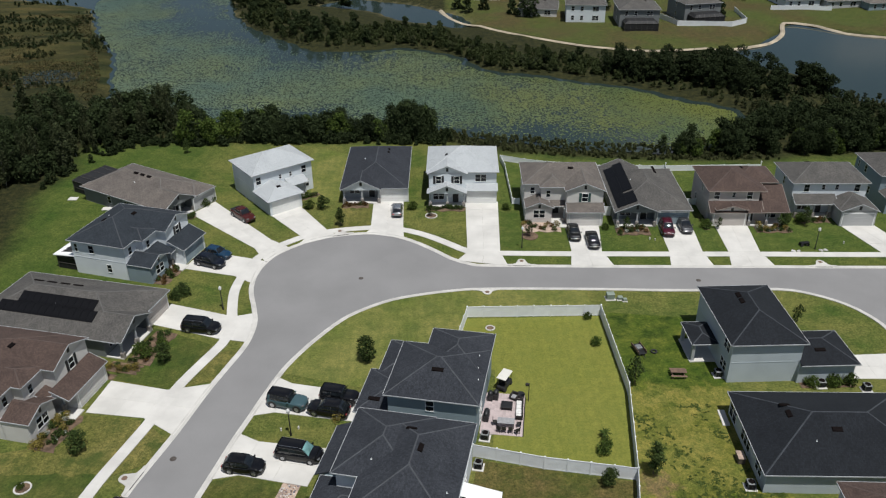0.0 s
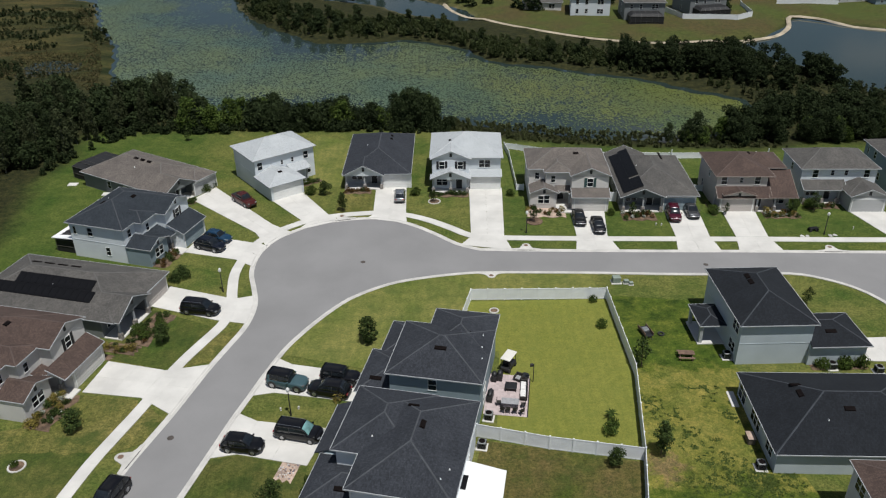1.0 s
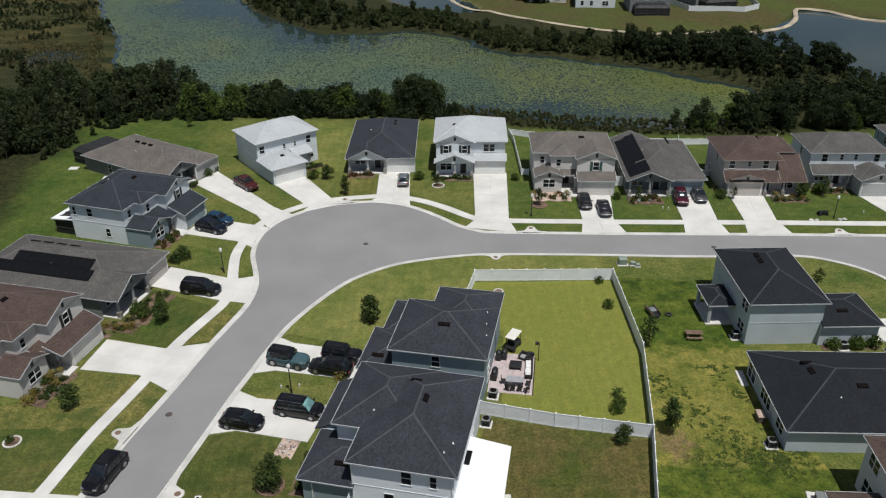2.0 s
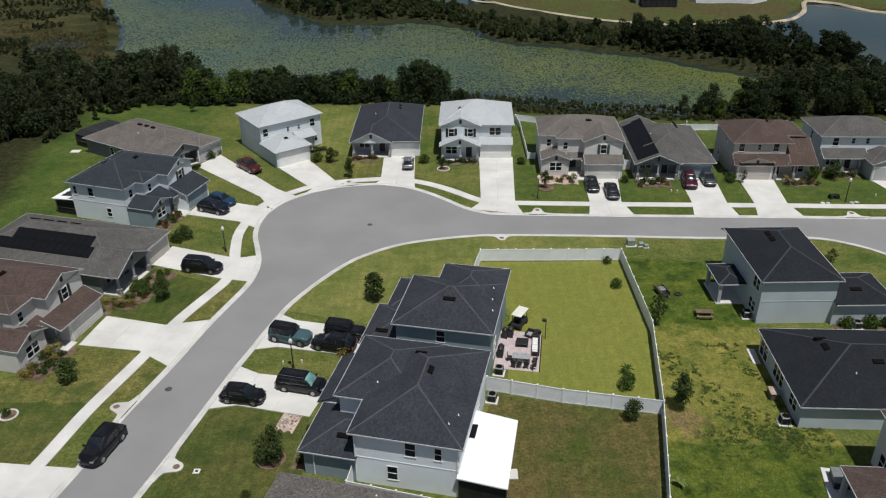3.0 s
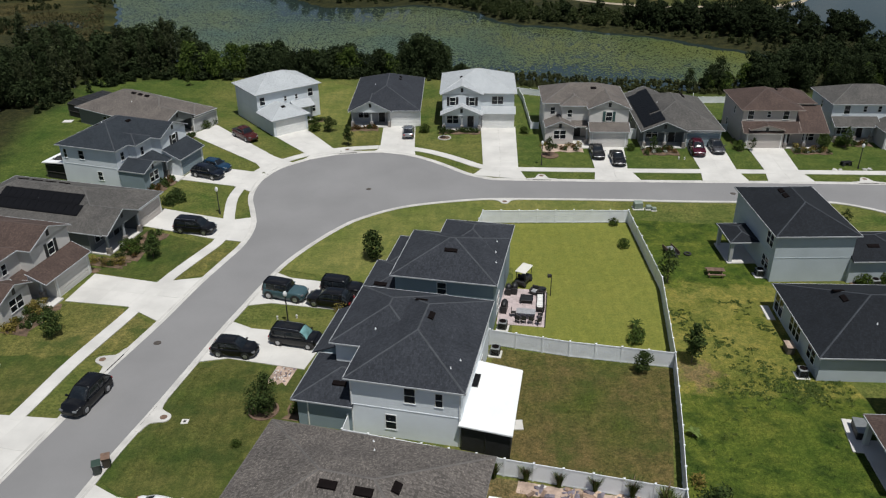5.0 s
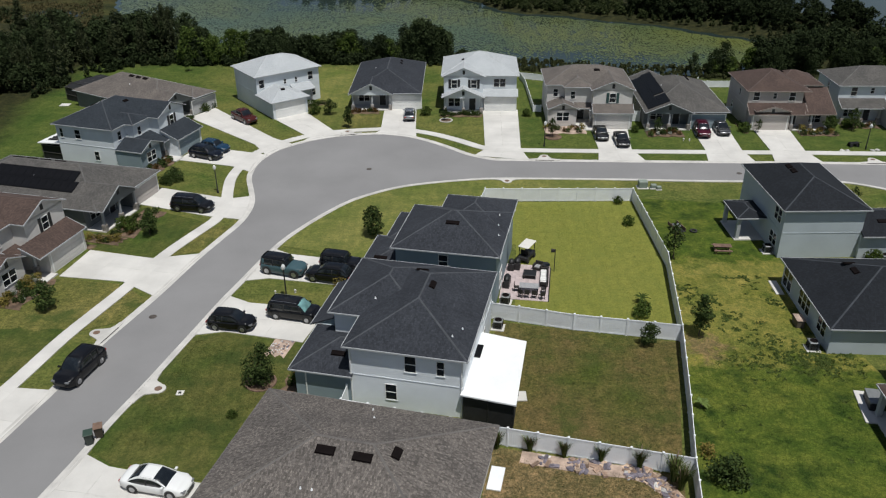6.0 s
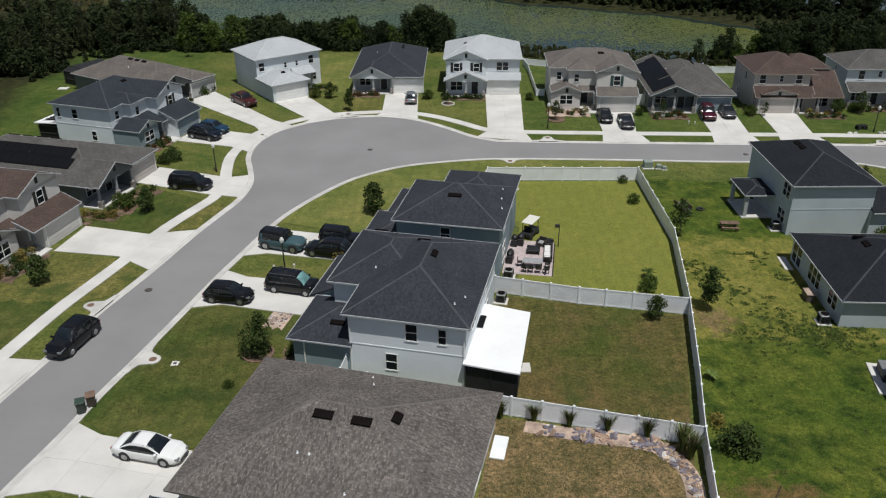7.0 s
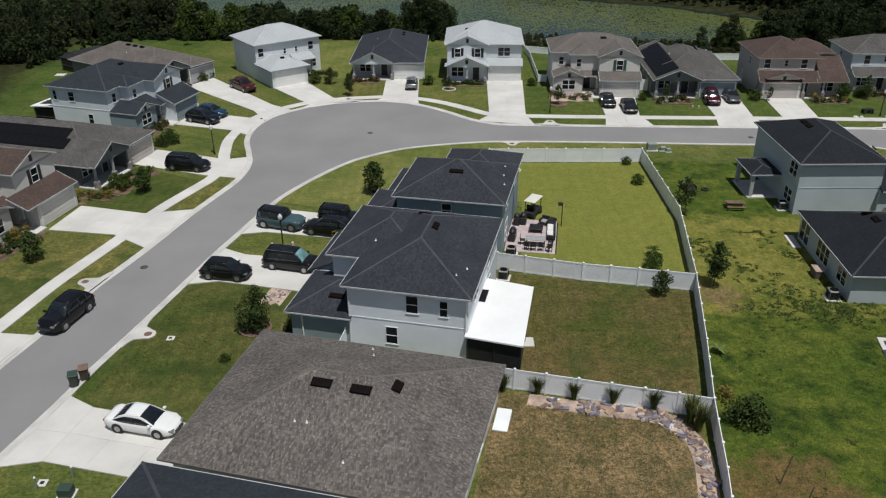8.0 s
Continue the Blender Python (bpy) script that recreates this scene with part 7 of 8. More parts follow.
garden(-45.2, 62.2, 76, 11.7, -2.2, 12.7, 0.8, (B_gold, B_low), 4)
garden(-31.3, 120.7, 36, 6.4, -3.4, 10.8, -1.9, (B_low, B_mid), 8)
garden(-45.2, 113.9, 58, 3.5, -2.4, 5.5, -1.0, (B_low,), 5)
garden(50.2, 69.6, 90, -1.2, 2.0, -0.2, 8.5, (B_low, B_low, B_mid), 9)
garden(-11.0, 60.2, -103, 8.2, -1.6, 12.8, -0.3, (B_low, B_mid, B_red), 7)
garden(-15.9, 44.0, -104, -0.8, 1.0, 0.0, 9.0, (B_low, B_red), 5)

garden(-15.9, 55.0, -14, -1.3, -2.2, 0.6, 0.2, (B_low,), 0, M_soil)
for k in range(60):
    r = new("rock", rnd.choice(ROCKS))
    m_ = pose(-15.9, 55.0, 0.07, 0, 0, -14) @ pose(rnd.uniform(-1.2, 0.4), rnd.uniform(-1.9, 0.1), 0, 0, 0, rnd.uniform(0, 360))
    r.parent, r.matrix_basis = bed, m_ @ Matrix.Scale(rnd.uniform(0.12, 0.3), 4)

# weeds in the patchy lawn
V, Fc, off = [], [], 0
for i in range(400):
    if i < 170:
        x, y = rnd.triangular(21.5, 33.5, 30.0), rnd.triangular(48.4, 56.0, 51.2)
    else:
        x, y = rnd.uniform(20.8, 30.5), rnd.uniform(53.0, 66.0)
        if math.sin(x * 0.8 + y * 0.45) + 0.6 * math.sin(x * 2.1 - y * 1.3) < 0.15:
            continue
    s = rnd.uniform(0.14, 0.36) if rnd.random() < 0.94 else rnd.uniform(0.6, 1.0)
    v, f = leaf_cloud([(x + rnd.gauss(0, 0.6) * s, y + rnd.gauss(0, 0.42) * s, 0.05, s * 0.4, s * 0.34, 0.06) for _ in range(6)], int(34 + 150 * s), 0.075, i, 1.0)
    V.append(v)
    Fc.append(f + off)
    off += len(v)
for i in range(40):
    x, y = rnd.uniform(19.0, 33.0), rnd.uniform(30.0, 52.5)
    if x < np.interp(y, [30, 40.5, 54], [15.5, 17.5, 20]):
        continue
    s = rnd.uniform(0.25, 0.75)
    v, f = leaf_cloud([(x + rnd.gauss(0, 0.35) * s, y + rnd.gauss(0, 0.35) * s, 0.05, s * 0.3, s * 0.3, 0.06) for _ in range(9)], int(130 * s), 0.07, 1000 + i, 1.0)
    V.append(v)
    Fc.append(f + off)
    off += len(v)
tagged(new("weeds", leaf_mesh("weeds", np.concatenate(V), np.concatenate(Fc), leafy("weed_leaves", (0.050, 0.076, 0.019), (0.094, 0.122, 0.033)))), "dark weed tufts scattered in the dry lawn", "weeds", kind="stuff")


def tufts(name, label, mat, poly, n_, h0, h1, seed, clump=0.5, wide=1.0):
    """Standing blades over a lawn: one thin triangle each, thicker in clumps."""
    g_ = np.random.default_rng(seed)
    xs_, ys_ = [p[0] for p in poly], [p[1] for p in poly]
    qx, qy = g_.uniform(min(xs_), max(xs_), n_ * 3), g_.uniform(min(ys_), max(ys_), n_ * 3)
    ok = (poly_dist(qx, qy, poly) < -0.05) & (g_.uniform(0, 1, n_ * 3) < 1 - clump * (0.5 + wave(qx, qy, 1.7, seed)) - 0.3 * wave(qx, qy, 5.3, 1.0))
    qx, qy = qx[ok][:n_], qy[ok][:n_]
    k = len(qx)
    a, h_, le = g_.uniform(0, 2 * np.pi, k), g_.uniform(h0, h1, k), g_.uniform(0, 2 * np.pi, k)
    w = (0.02 + 0.02 * g_.uniform(0, 1, k)) * wide
    z0 = np.full(k, 0.02)
    V_ = np.stack([np.c_[qx - np.cos(a) * w, qy - np.sin(a) * w, z0], np.c_[qx + np.cos(a) * w, qy + np.sin(a) * w, z0], np.c_[qx + np.cos(le) * h_ * 0.8, qy + np.sin(le) * h_ * 0.8, z0 + h_]], 1).reshape(-1, 3)
    tagged(new(name, leaf_mesh(name, V_, np.arange(k * 3).reshape(-1, 3), mat)), label, "grass", kind="stuff")


tufts("grass_blades", "dry straw and green blades on the rusty lawn", G_rust, [(1.4, 40.6), (12.4, 37.8), (12.8, 33), (11.5, 24), (-2, 24)], 26000, 0.03, 0.12, 31)
tufts("grass_blades", "thin brown-green blades on the lawn behind the house", G_brown, [(0.4, 45.5), (1.9, 41.8), (14.5, 38.7), (18.4, 54.2), (5.2, 57.2), (4.6, 51)], 16000, 0.03, 0.09, 32)
tufts("grass_blades", "rough green blades beside the white fence", G_yard, [(14.8, 30), (16.8, 40.5), (19.4, 53.6), (33, 53.6), (33.8, 40), (30, 26), (15, 26)], 14000, 0.04, 0.13, 33)
tufts("grass_blades", "dark green blades on the front lawn", G_front, [(-24.2, 55.6), (-17.5, 54.6), (-15.2, 49), (-16.0, 41.4), (-27.0, 41.6), (-25.2, 48.5)], 14000, 0.03, 0.10, 34)
tufts("grass_blades", "short blades on the yellow-green fenced lawn", G_sunny, [(8.4, 59), (18.6, 56.0), (20.2, 66.8), (20.8, 84.0), (4, 84.0), (1.5, 76.2), (8, 72)], 16000, 0.03, 0.08, 35)
tufts("marsh_reeds", "brown and olive marsh reeds", leafy("marsh_reed_blades", (0.034, 0.034, 0.015), (0.078, 0.064, 0.030)), [(-172, 178), (-80, 179), (-84, 196), (-90, 212), (-96, 226), (-104, 246), (-112, 268), (-172, 275)], 60000, 0.12, 0.4, 36, 0.7, 6.0)

# ---- cars ----
M_headl = glassy("headlamp_glass", (0.14, 0.145, 0.15), 0.35)
M_shade = glassy("windscreen_with_shade", (0.15, 0.29, 0.29), 0.08)
M_tail = surf("tail_lamp", (0.25, 0.01, 0.01), 0.3, 3, 20, 0.1, 0.0)
M_carglass = glassy("car_glass", (0.012, 0.015, 0.018), 0.05)


def paint(name, col, metal=0.0, rough=0.2):
    return surf(name, col, rough, 0.6, 60, 0.05, 0.0, metal=metal, spec=0.4, coat=0.15)


CP = {"black": paint("black_car_paint", (0.006, 0.006, 0.007)), "white": paint("white_car_paint", (0.72, 0.72, 0.71), 0.0), "navy": paint("navy_car_paint", (0.006, 0.008, 0.014)),
      "blue": paint("blue_car_paint", (0.011, 0.036, 0.072)), "red": paint("dark_red_car_paint", (0.052, 0.004, 0.012)), "maroon": paint("maroon_car_paint", (0.06, 0.012, 0.010)), "silver": paint("silver_car_paint", (0.35, 0.36, 0.37), 0.7),
      "teal": paint("grey_teal_car_paint", (0.05, 0.092, 0.105)), "grey": paint("grey_car_paint", (0.10, 0.10, 0.105), 0.6)}
# length, width, belt, roof height, nose height, tail height, windscreen base and top, rear glass top and base (from the middle, to the front), wheelbase, tyre radius
SHAPES = {
    "sedan": (4.95, 1.88, 0.93, 1.46, 0.76, 0.98, 1.2, 0.2, -0.85, -1.85, 2.85, 0.355),
    "suv": (4.85, 1.95, 1.06, 1.74, 0.95, 1.04, 1.2, 0.3, -1.55, -2.28, 2.85, 0.385),
    "compact": (4.4, 1.86, 1.0, 1.64, 0.9, 0.98, 1.1, 0.3, -1.4, -2.02, 2.62, 0.36),
    "van": (5.15, 2.0, 1.05, 1.78, 0.92, 1.0, 1.4, 0.68, -2.15, -2.42, 3.05, 0.36),
    "hatch": (4.4, 1.82, 0.98, 1.55, 0.85, 1.0, 0.85, 0.2, -1.5, -2.0, 2.65, 0.34),
    "boxy": (4.6, 1.93, 1.12, 1.83, 1.08, 1.12, 0.72, 0.5, -2.05, -2.2, 2.95, 0.42),
    "pickup": (5.4, 1.98, 1.12, 1.82, 1.05, 1.1, 1.05, 0.4, -1.0, -1.25, 3.4, 0.4),
}


def build_car(kind, colour, x, y, yaw, label, roof_col=None, rack=False, hood=None, cat="car", shade_screen=False, k=1.0):
    L, W, belt, top, nose, tail, ws0, ws1, rg1, rg0, wb, tr = SHAPES[kind]
    t = thing("car", label, cat, x, y, 0.022 if x < -32 and y < 52 else 0.07, yaw)
    t.scale = (k, k, k)
    mp = CP[colour]
    hw = W / 2
    keys = [(-L / 2, 0.46, tail * 0.74, 0.70), (-L / 2 + 0.1, 0.34, tail * 0.92, 0.86), (-L / 2 + 0.4, 0.25, tail, 0.965), (rg0 + 0.15, 0.22, belt + 0.02, 1.0), (0, 0.2, belt, 1.0), (ws0, 0.22, belt - 0.01, 1.0),
            (ws0 * 0.45 + L * 0.275, 0.23, belt * 0.5 + nose * 0.5 + 0.03, 0.985), (L / 2 - 0.42, 0.25, nose, 0.93), (L / 2 - 0.12, 0.32, nose * 0.88, 0.78), (L / 2, 0.44, nose * 0.68, 0.52)]
    keys = np.array(sorted(keys))
    xs_ = np.unique(np.concatenate([keys[:, 0], np.linspace(-L / 2, L / 2, 21), [-L / 2 + 0.03, L / 2 - 0.04]]))
    cols = [np.interp(xs_, keys[:, 0], keys[:, q]) for q in (1, 2, 3)]
    bm = bmesh.new()
    rings = []
    for xx, zl, zb, k in zip(xs_, *cols):
        h2 = hw * k
        prof = [(0.0, zl), (h2 * 0.9, zl), (h2 * 0.985, zl + 0.12), (h2, zl + (zb - zl) * 0.5), (h2 * 0.985, zb - 0.16), (h2 * 0.95, zb - 0.05), (h2 * 0.86, zb), (h2 * 0.5, zb + 0.03), (0.0, zb + 0.04)]
        full = prof + [(-a, c) for a, c in prof[-2:0:-1]]
        rings.append([bm.verts.new((xx, a, c)) for a, c in full])
    for a, c in zip(rings, rings[1:]):
        for i in range(len(a)):
            j = (i + 1) % len(a)
            bm.faces.new((a[i], c[i], c[j], a[j]))
    bm.faces.new(rings[0])
    bm.faces.new(rings[-1][::-1])
    bmesh.ops.recalc_face_normals(bm, faces=bm.faces)
    body = part("body", bm, mp, t, smooth=True)
    # cabin: side glass, front and rear glass and roof on one curved surface
    b0, b1 = hw * 0.93, hw * 0.72
    zb = belt - 0.03
    zt = top

    def cabin(xx, v, off=0.0):
        """v from -1 (one sill) over the roof to 1 (other sill); the roof edge lies at 0.5."""
        if xx > ws1:
            hgt = 1 - ((xx - ws1) / (ws0 - ws1)) ** 1.25
        elif xx < rg1:
            hgt = 1 - ((rg1 - xx) / (rg1 - rg0)) ** 1.35
        else:
            u_ = (xx - rg1) / (ws1 - rg1)
            hgt = 1 + 0.035 * math.sin(math.pi * min(1, u_ * 0.9 + 0.1))
        z1_ = zb + (zt - zb - 0.05) * max(0.0, hgt)
        wb_ = b0 * (1 - 0.06 * ((xx - (ws0 + rg0) / 2) / (ws0 - rg0) * 2) ** 4)
        wt_ = wb_ + (b1 - b0) * min(1, max(0, hgt)) ** 0.8
        s_ = 1 if v >= 0 else -1
        q_ = abs(v)
        if q_ <= 0.5:
            w_ = q_ / 0.5
            return Vector((xx, s_ * wt_ * w_, z1_ + 0.05 * (1 - w_ ** 3) * min(1, max(0, hgt) * 2) + off))
        w_ = (q_ - 0.5) / 0.5
        return Vector((xx, s_ * (wt_ + (wb_ - wt_) * w_ + off), z1_ + (zb - z1_) * w_))

    def sheet(nm, x0_, x1_, v0_, v1_, mat_, off, label_="", nx_=8, nv_=6):
        bm_ = bmesh.new()
        g_ = [[bm_.verts.new(cabin(x0_ + (x1_ - x0_) * i / nx_, v0_ + (v1_ - v0_) * j / nv_, off)) for j in range(nv_ + 1)] for i in range(nx_ + 1)]
        for i in range(nx_):
            for j in range(nv_):
                bm_.faces.new((g_[i][j], g_[i + 1][j], g_[i + 1][j + 1], g_[i][j + 1]))
        bmesh.ops.recalc_face_normals(bm_, faces=bm_.faces)
        if sum((f.calc_center_median() - Vector((0, 0, zb))).dot(f.normal) for f in bm_.faces) < 0:
            bmesh.ops.reverse_faces(bm_, faces=bm_.faces)
        ob_ = part(nm, bm_, mat_, t, label_, smooth=True)
        sol = ob_.modifiers.new("thickness", "SOLIDIFY")
        sol.thickness, sol.offset = 0.02, -1.0
        return ob_

    roof_m = CP[roof_col] if roof_col else mp
    sheet("windscreen", ws1, ws0, -0.5, 0.5, M_shade if shade_screen else M_carglass, 0.0, "pale sunshade behind the windscreen" if shade_screen else "")
    sheet("rear_window", rg0, rg1, -0.5, 0.5, M_carglass, 0.0)
    roof = sheet("roof", rg1 - 0.03, ws1 + 0.03, -0.5, 0.5, roof_m, 0.006)
    for s in (-1, 1):
        sheet("side_window", rg0, ws0, s * 0.5, s * 1.0, M_carglass, 0.0, nx_=14, nv_=3)
        sheet("roof_frame", rg0, ws0, s * 0.46, s * 0.62, roof_m, 0.012, nx_=18, nv_=3)
        if kind != "pickup":
            m1 = (ws1 + rg1) / 2
            sheet("pillar", m1 - 0.05, m1 + 0.05, s * 0.6, s * 1.0, M_black, 0.01, nx_=1, nv_=3)
            if kind in ("suv", "boxy", "van", "hatch", "compact"):
                sheet("pillar", rg1 + 0.02, rg1 + 0.3, s * 0.55, s * 1.0, mp, 0.01, nx_=2, nv_=3)
    if rack:
        for s in (-1, 1):
            bm = bmesh.new()
            tube(bm, (rg1 + 0.15, s * b1 * 0.88, zt + 0.05), (ws1 - 0.15, s * b1 * 0.88, zt + 0.05), 0.02, 0.02, 6)
            for q in (rg1 + 0.25, ws1 - 0.25):
                tube(bm, (q, s * b1 * 0.88, zt - 0.06), (q, s * b1 * 0.88, zt + 0.05), 0.02, 0.02, 6)
            part("roof_rail", bm, M_alloy, roof)
    for s in (-1, 1):
        mbm = boxbm(ws0 - 0.32, s * hw * 0.94 - 0.02, belt + 0.02, ws0 - 0.14, s * hw * 0.94 + s * 0.2 + 0.02, belt + 0.16, bevel=0.03) if s > 0 else boxbm(ws0 - 0.32, s * hw * 0.94 - 0.22, belt + 0.02, ws0 - 0.14, s * hw * 0.94 + 0.02, belt + 0.16, bevel=0.03)
        part("mirror", mbm, mp, t)
        part("headlight", boxbm(L / 2 - 0.32, s * hw * 0.62 - 0.2, nose * 0.74, L / 2 - 0.035, s * hw * 0.62 + 0.14, nose * 0.9, bevel=0.03), M_headl, body)
        part("tail_light", boxbm(-L / 2 - 0.012, s * hw * 0.66 - 0.14, tail * 0.68, -L / 2 + 0.2, s * hw * 0.66 + 0.16, tail * 0.86, bevel=0.02), M_tail, body)
        for wx in (wb / 2, -wb / 2):
            yo = s * (hw - 0.10)
            bm = bmesh.new()
            tube(bm, (wx, s * (hw - 0.22), tr + 0.02), (wx, s * (hw + 0.004), tr + 0.02), tr * 1.16, tr * 1.16, 20)
            part("wheel_arch", bm, M_black, body)
            bm = bmesh.new()
            tube(bm, (wx, s * (hw - 0.22), tr), (wx, s * (hw - 0.01), tr), tr, tr, 20)
            tube(bm, (wx, s * (hw - 0.02), tr), (wx, s * (hw + 0.015), tr), tr, tr * 0.9, 20)
            wheel = part("wheel", bm, M_rubber, t)
            bm = bmesh.new()
            tube(bm, (wx, s * (hw + 0.0), tr), (wx, s * (hw + 0.022), tr), tr * 0.66, tr * 0.6, 14)
            for q in range(5):
                a = q / 5 * 2 * math.pi
                tube(bm, (wx, s * (hw + 0.024), tr), (wx + math.cos(a) * tr * 0.55, s * (hw + 0.024), tr + math.sin(a) * tr * 0.55), 0.035, 0.03, 4)
            part("rim", bm, M_alloy, wheel)
    part("grille", boxbm(L / 2 - 0.12, -hw * 0.42, nose * 0.46, L / 2 + 0.012, hw * 0.42, nose * 0.68, bevel=0.02), M_black, body)
    part("bumper", boxbm(-L / 2 - 0.03, -hw * 0.8, 0.38, -L / 2 + 0.12, hw * 0.8, 0.55, bevel=0.04), mp if colour == "white" else M_black, body)
    if kind == "pickup":
        part("cargo_bed", boxbm(-L / 2 + 0.12, -hw * 0.8, tail - 0.25, rg0 - 0.1, hw * 0.8, tail + 0.045), M_black, t)
    return t


build_car("sedan", "white", -22.0, 37.4, -13, "white four-door sedan parked on the concrete driveway")
build_car("suv", "black", -32.6, 50.75, -104.4, "black sport utility vehicle parked along the kerb", k=1.05)
build_car("van", "black", -15.9, 59.2, -14.2, "black minivan parked on the driveway", rack=True, shade_screen=True)
build_car("compact", "black", -21.4, 57.55, -9.5, "black compact crossover at the driveway end")
build_car("boxy", "teal", -18.3, 67.6, -18, "boxy grey-teal off-roader with black top", roof_col="black", k=1.03)
build_car("suv", "black", -13.5, 66.05, 165, "black crossover parked nose to the street")
build_car("boxy", "black", -12.4, 68.25, -15, "black boxy off-roader parked by the lawn")
build_car("van", "black", -31.85, 83.15, -12, "black minivan parked across the driveway mouth", rack=True)
build_car("suv", "navy", -34.6, 100.3, -24, "dark navy sport utility vehicle on the driveway")
build_car("hatch", "blue", -34.0, 102.9, -24, "blue hatchback parked beside a dark car")
build_car("pickup", "maroon", -32.6, 115.8, -47, "maroon pickup truck on the long driveway", cat="pickup truck")
build_car("hatch", "silver", -6.9, 116.6, 90, "silver hatchback parked by the garage")
build_car("sedan", "black", 21.4, 107.3, -92, "black sedan parked on the driveway")
build_car("sedan", "black", 23.9, 104.6, -92, "black sedan parked nearer the street")
build_car("suv", "red", 36.5, 108.0, -97, "dark red sport utility vehicle on the driveway")
build_car("sedan", "grey", 39.6, 109.0, -92, "grey sedan beside a red vehicle")

# ---- street things ----
M_lamp = surf("frosted_lamp_globe", (0.62, 0.62, 0.60), 0.3, 3, 20, 0.05, 0.0)


def street_lamp(x, y, h=3.7):
    t = thing("street_lamp", "black post-top street lamp with frosted acorn globe", "street lamp", x, y, group="street lamps")
    bm = bmesh.new()
    tube(bm, (0, 0, 0), (0, 0, 0.5), 0.13, 0.09, 10)
    tube(bm, (0, 0, 0.5), (0, 0, h - 0.55), 0.07, 0.055, 10)
    part("post", bm, M_black, t)
    bm = bmesh.new()
    for r0, r1, z0, z1 in ((0.10, 0.2, h - 0.55, h - 0.42), (0.2, 0.21, h - 0.42, h - 0.2), (0.21, 0.12, h - 0.2, h - 0.03), (0.12, 0.02, h - 0.03, h + 0.05)):
        tube(bm, (0, 0, z0), (0, 0, z1), r0, r1, 12)
    part("globe", bm, M_lamp, t)
    return t


for x, y in ((-30.1, 88.1), (-17.3, 62.6), (57.6, 101.3), (12.7, 103.6)):
    street_lamp(x, y)
for x, y in ((-11.7, 95.5), (-29.3, 59.4), (37.0, 92.9)):
    bm = bmesh.new()
    tube(bm, (x, y, -0.05), (x, y, 0.035), 0.36, 0.36, 18)
    tube(bm, (x, y, 0.03), (x, y, 0.042), 0.3, 0.3, 18)
    tagged(link_mesh("manhole_cover", bm, M_iron), "round dark iron manhole cover in the asphalt", "manhole cover", group="manhole covers")


def kerb_spot(line, x, y):
    """The kerb point nearest a cover, with the way from the road to the cover."""
    i = min(range(1, len(line) - 1), key=lambda k: math.dist(line[k], (x, y)))
    d_ = Vector(line[i + 1]) - Vector(line[i - 1])
    nrm = Vector((d_.y, -d_.x)).normalized()
    p = Vector(line[i])
    off = Vector((x, y)) - p
    along = off - nrm * off.dot(nrm)
    return p + along, (nrm if off.dot(nrm) > 0 else -nrm), abs(off.dot(nrm))


for line, x, y in ((OUTER, -33.6, 56.7), (INNER, -25.4, 48.4), (OUTER, 12.2, 99.5), (INNER, 6.4, 90.9), (OUTER, 56.6, 97.2), (OUTER, -16.1, 110.6)):
    p, nv, far = kerb_spot(line, x, y)
    t = thing("storm_inlet", "pale concrete storm inlet set into the kerb", "storm inlet", p.x, p.y, 0, math.degrees(math.atan2(-nv.x, nv.y)), group="storm inlets")
    c = max(1.1, min(far, 1.7))
    pts = [(-2.1, 0.32), (2.1, 0.32), (2.1, 0.72), (1.5, 0.78), (0.95, 0.95)] + [(0.62 * math.cos(a), c + 0.62 * math.sin(a)) for a in [k * math.pi / 8 for k in range(9)]] + [(-0.95, 0.95), (-1.5, 0.78), (-2.1, 0.72)]
    bm = bmesh.new()
    prism(bm, pts, -0.05, 0.115)
    part("apron", bm, M_kerb, t)
    bm = bmesh.new()
    tube(bm, (0, c, 0.1), (0, c, 0.125), 0.31, 0.31, 18)
    part("cover", bm, M_wood, t, "rusty round iron cover")
    # no hole is cut: a solid black strip paints the slot's inner shade
    part("slot_dark", boxbm(-1.3, 0.29, 0.035, 1.3, 0.324, 0.1), M_black, t)
for x, y, mt in ((-28.5, 42.0, M_util), (-28.05, 42.75, M_wood)):
    t = thing("trash_bin", "wheeled trash bin standing at the kerb", "trash bin", x, y, 0.02, 20, "trash bins")
    bm = bmesh.new()
    vs = box(bm, -0.3, -0.35, 0.08, 0.3, 0.35, 0.98)
    for v in vs:
        if v.co.z < 0.5:
            v.co.x *= 0.8
            v.co.y *= 0.78
    part("body", bm, surf("bin_plastic_" + mt.name, (0.035, 0.045, 0.04) if mt is M_util else (0.07, 0.055, 0.045), 0.6, 2, 20, 0.1, 0.05), t)
    part("lid", boxbm(-0.34, -0.4, 0.985, 0.34, 0.4, 1.06, bevel=0.02), M_util if mt is M_util else M_wood, t)
    for s in (-0.26, 0.26):
        bm = bmesh.new()
        tube(bm, (s - 0.03, 0.3, 0.1), (s + 0.03, 0.3, 0.1), 0.1, 0.1, 12)
        part("wheel", bm, M_rubber, t)
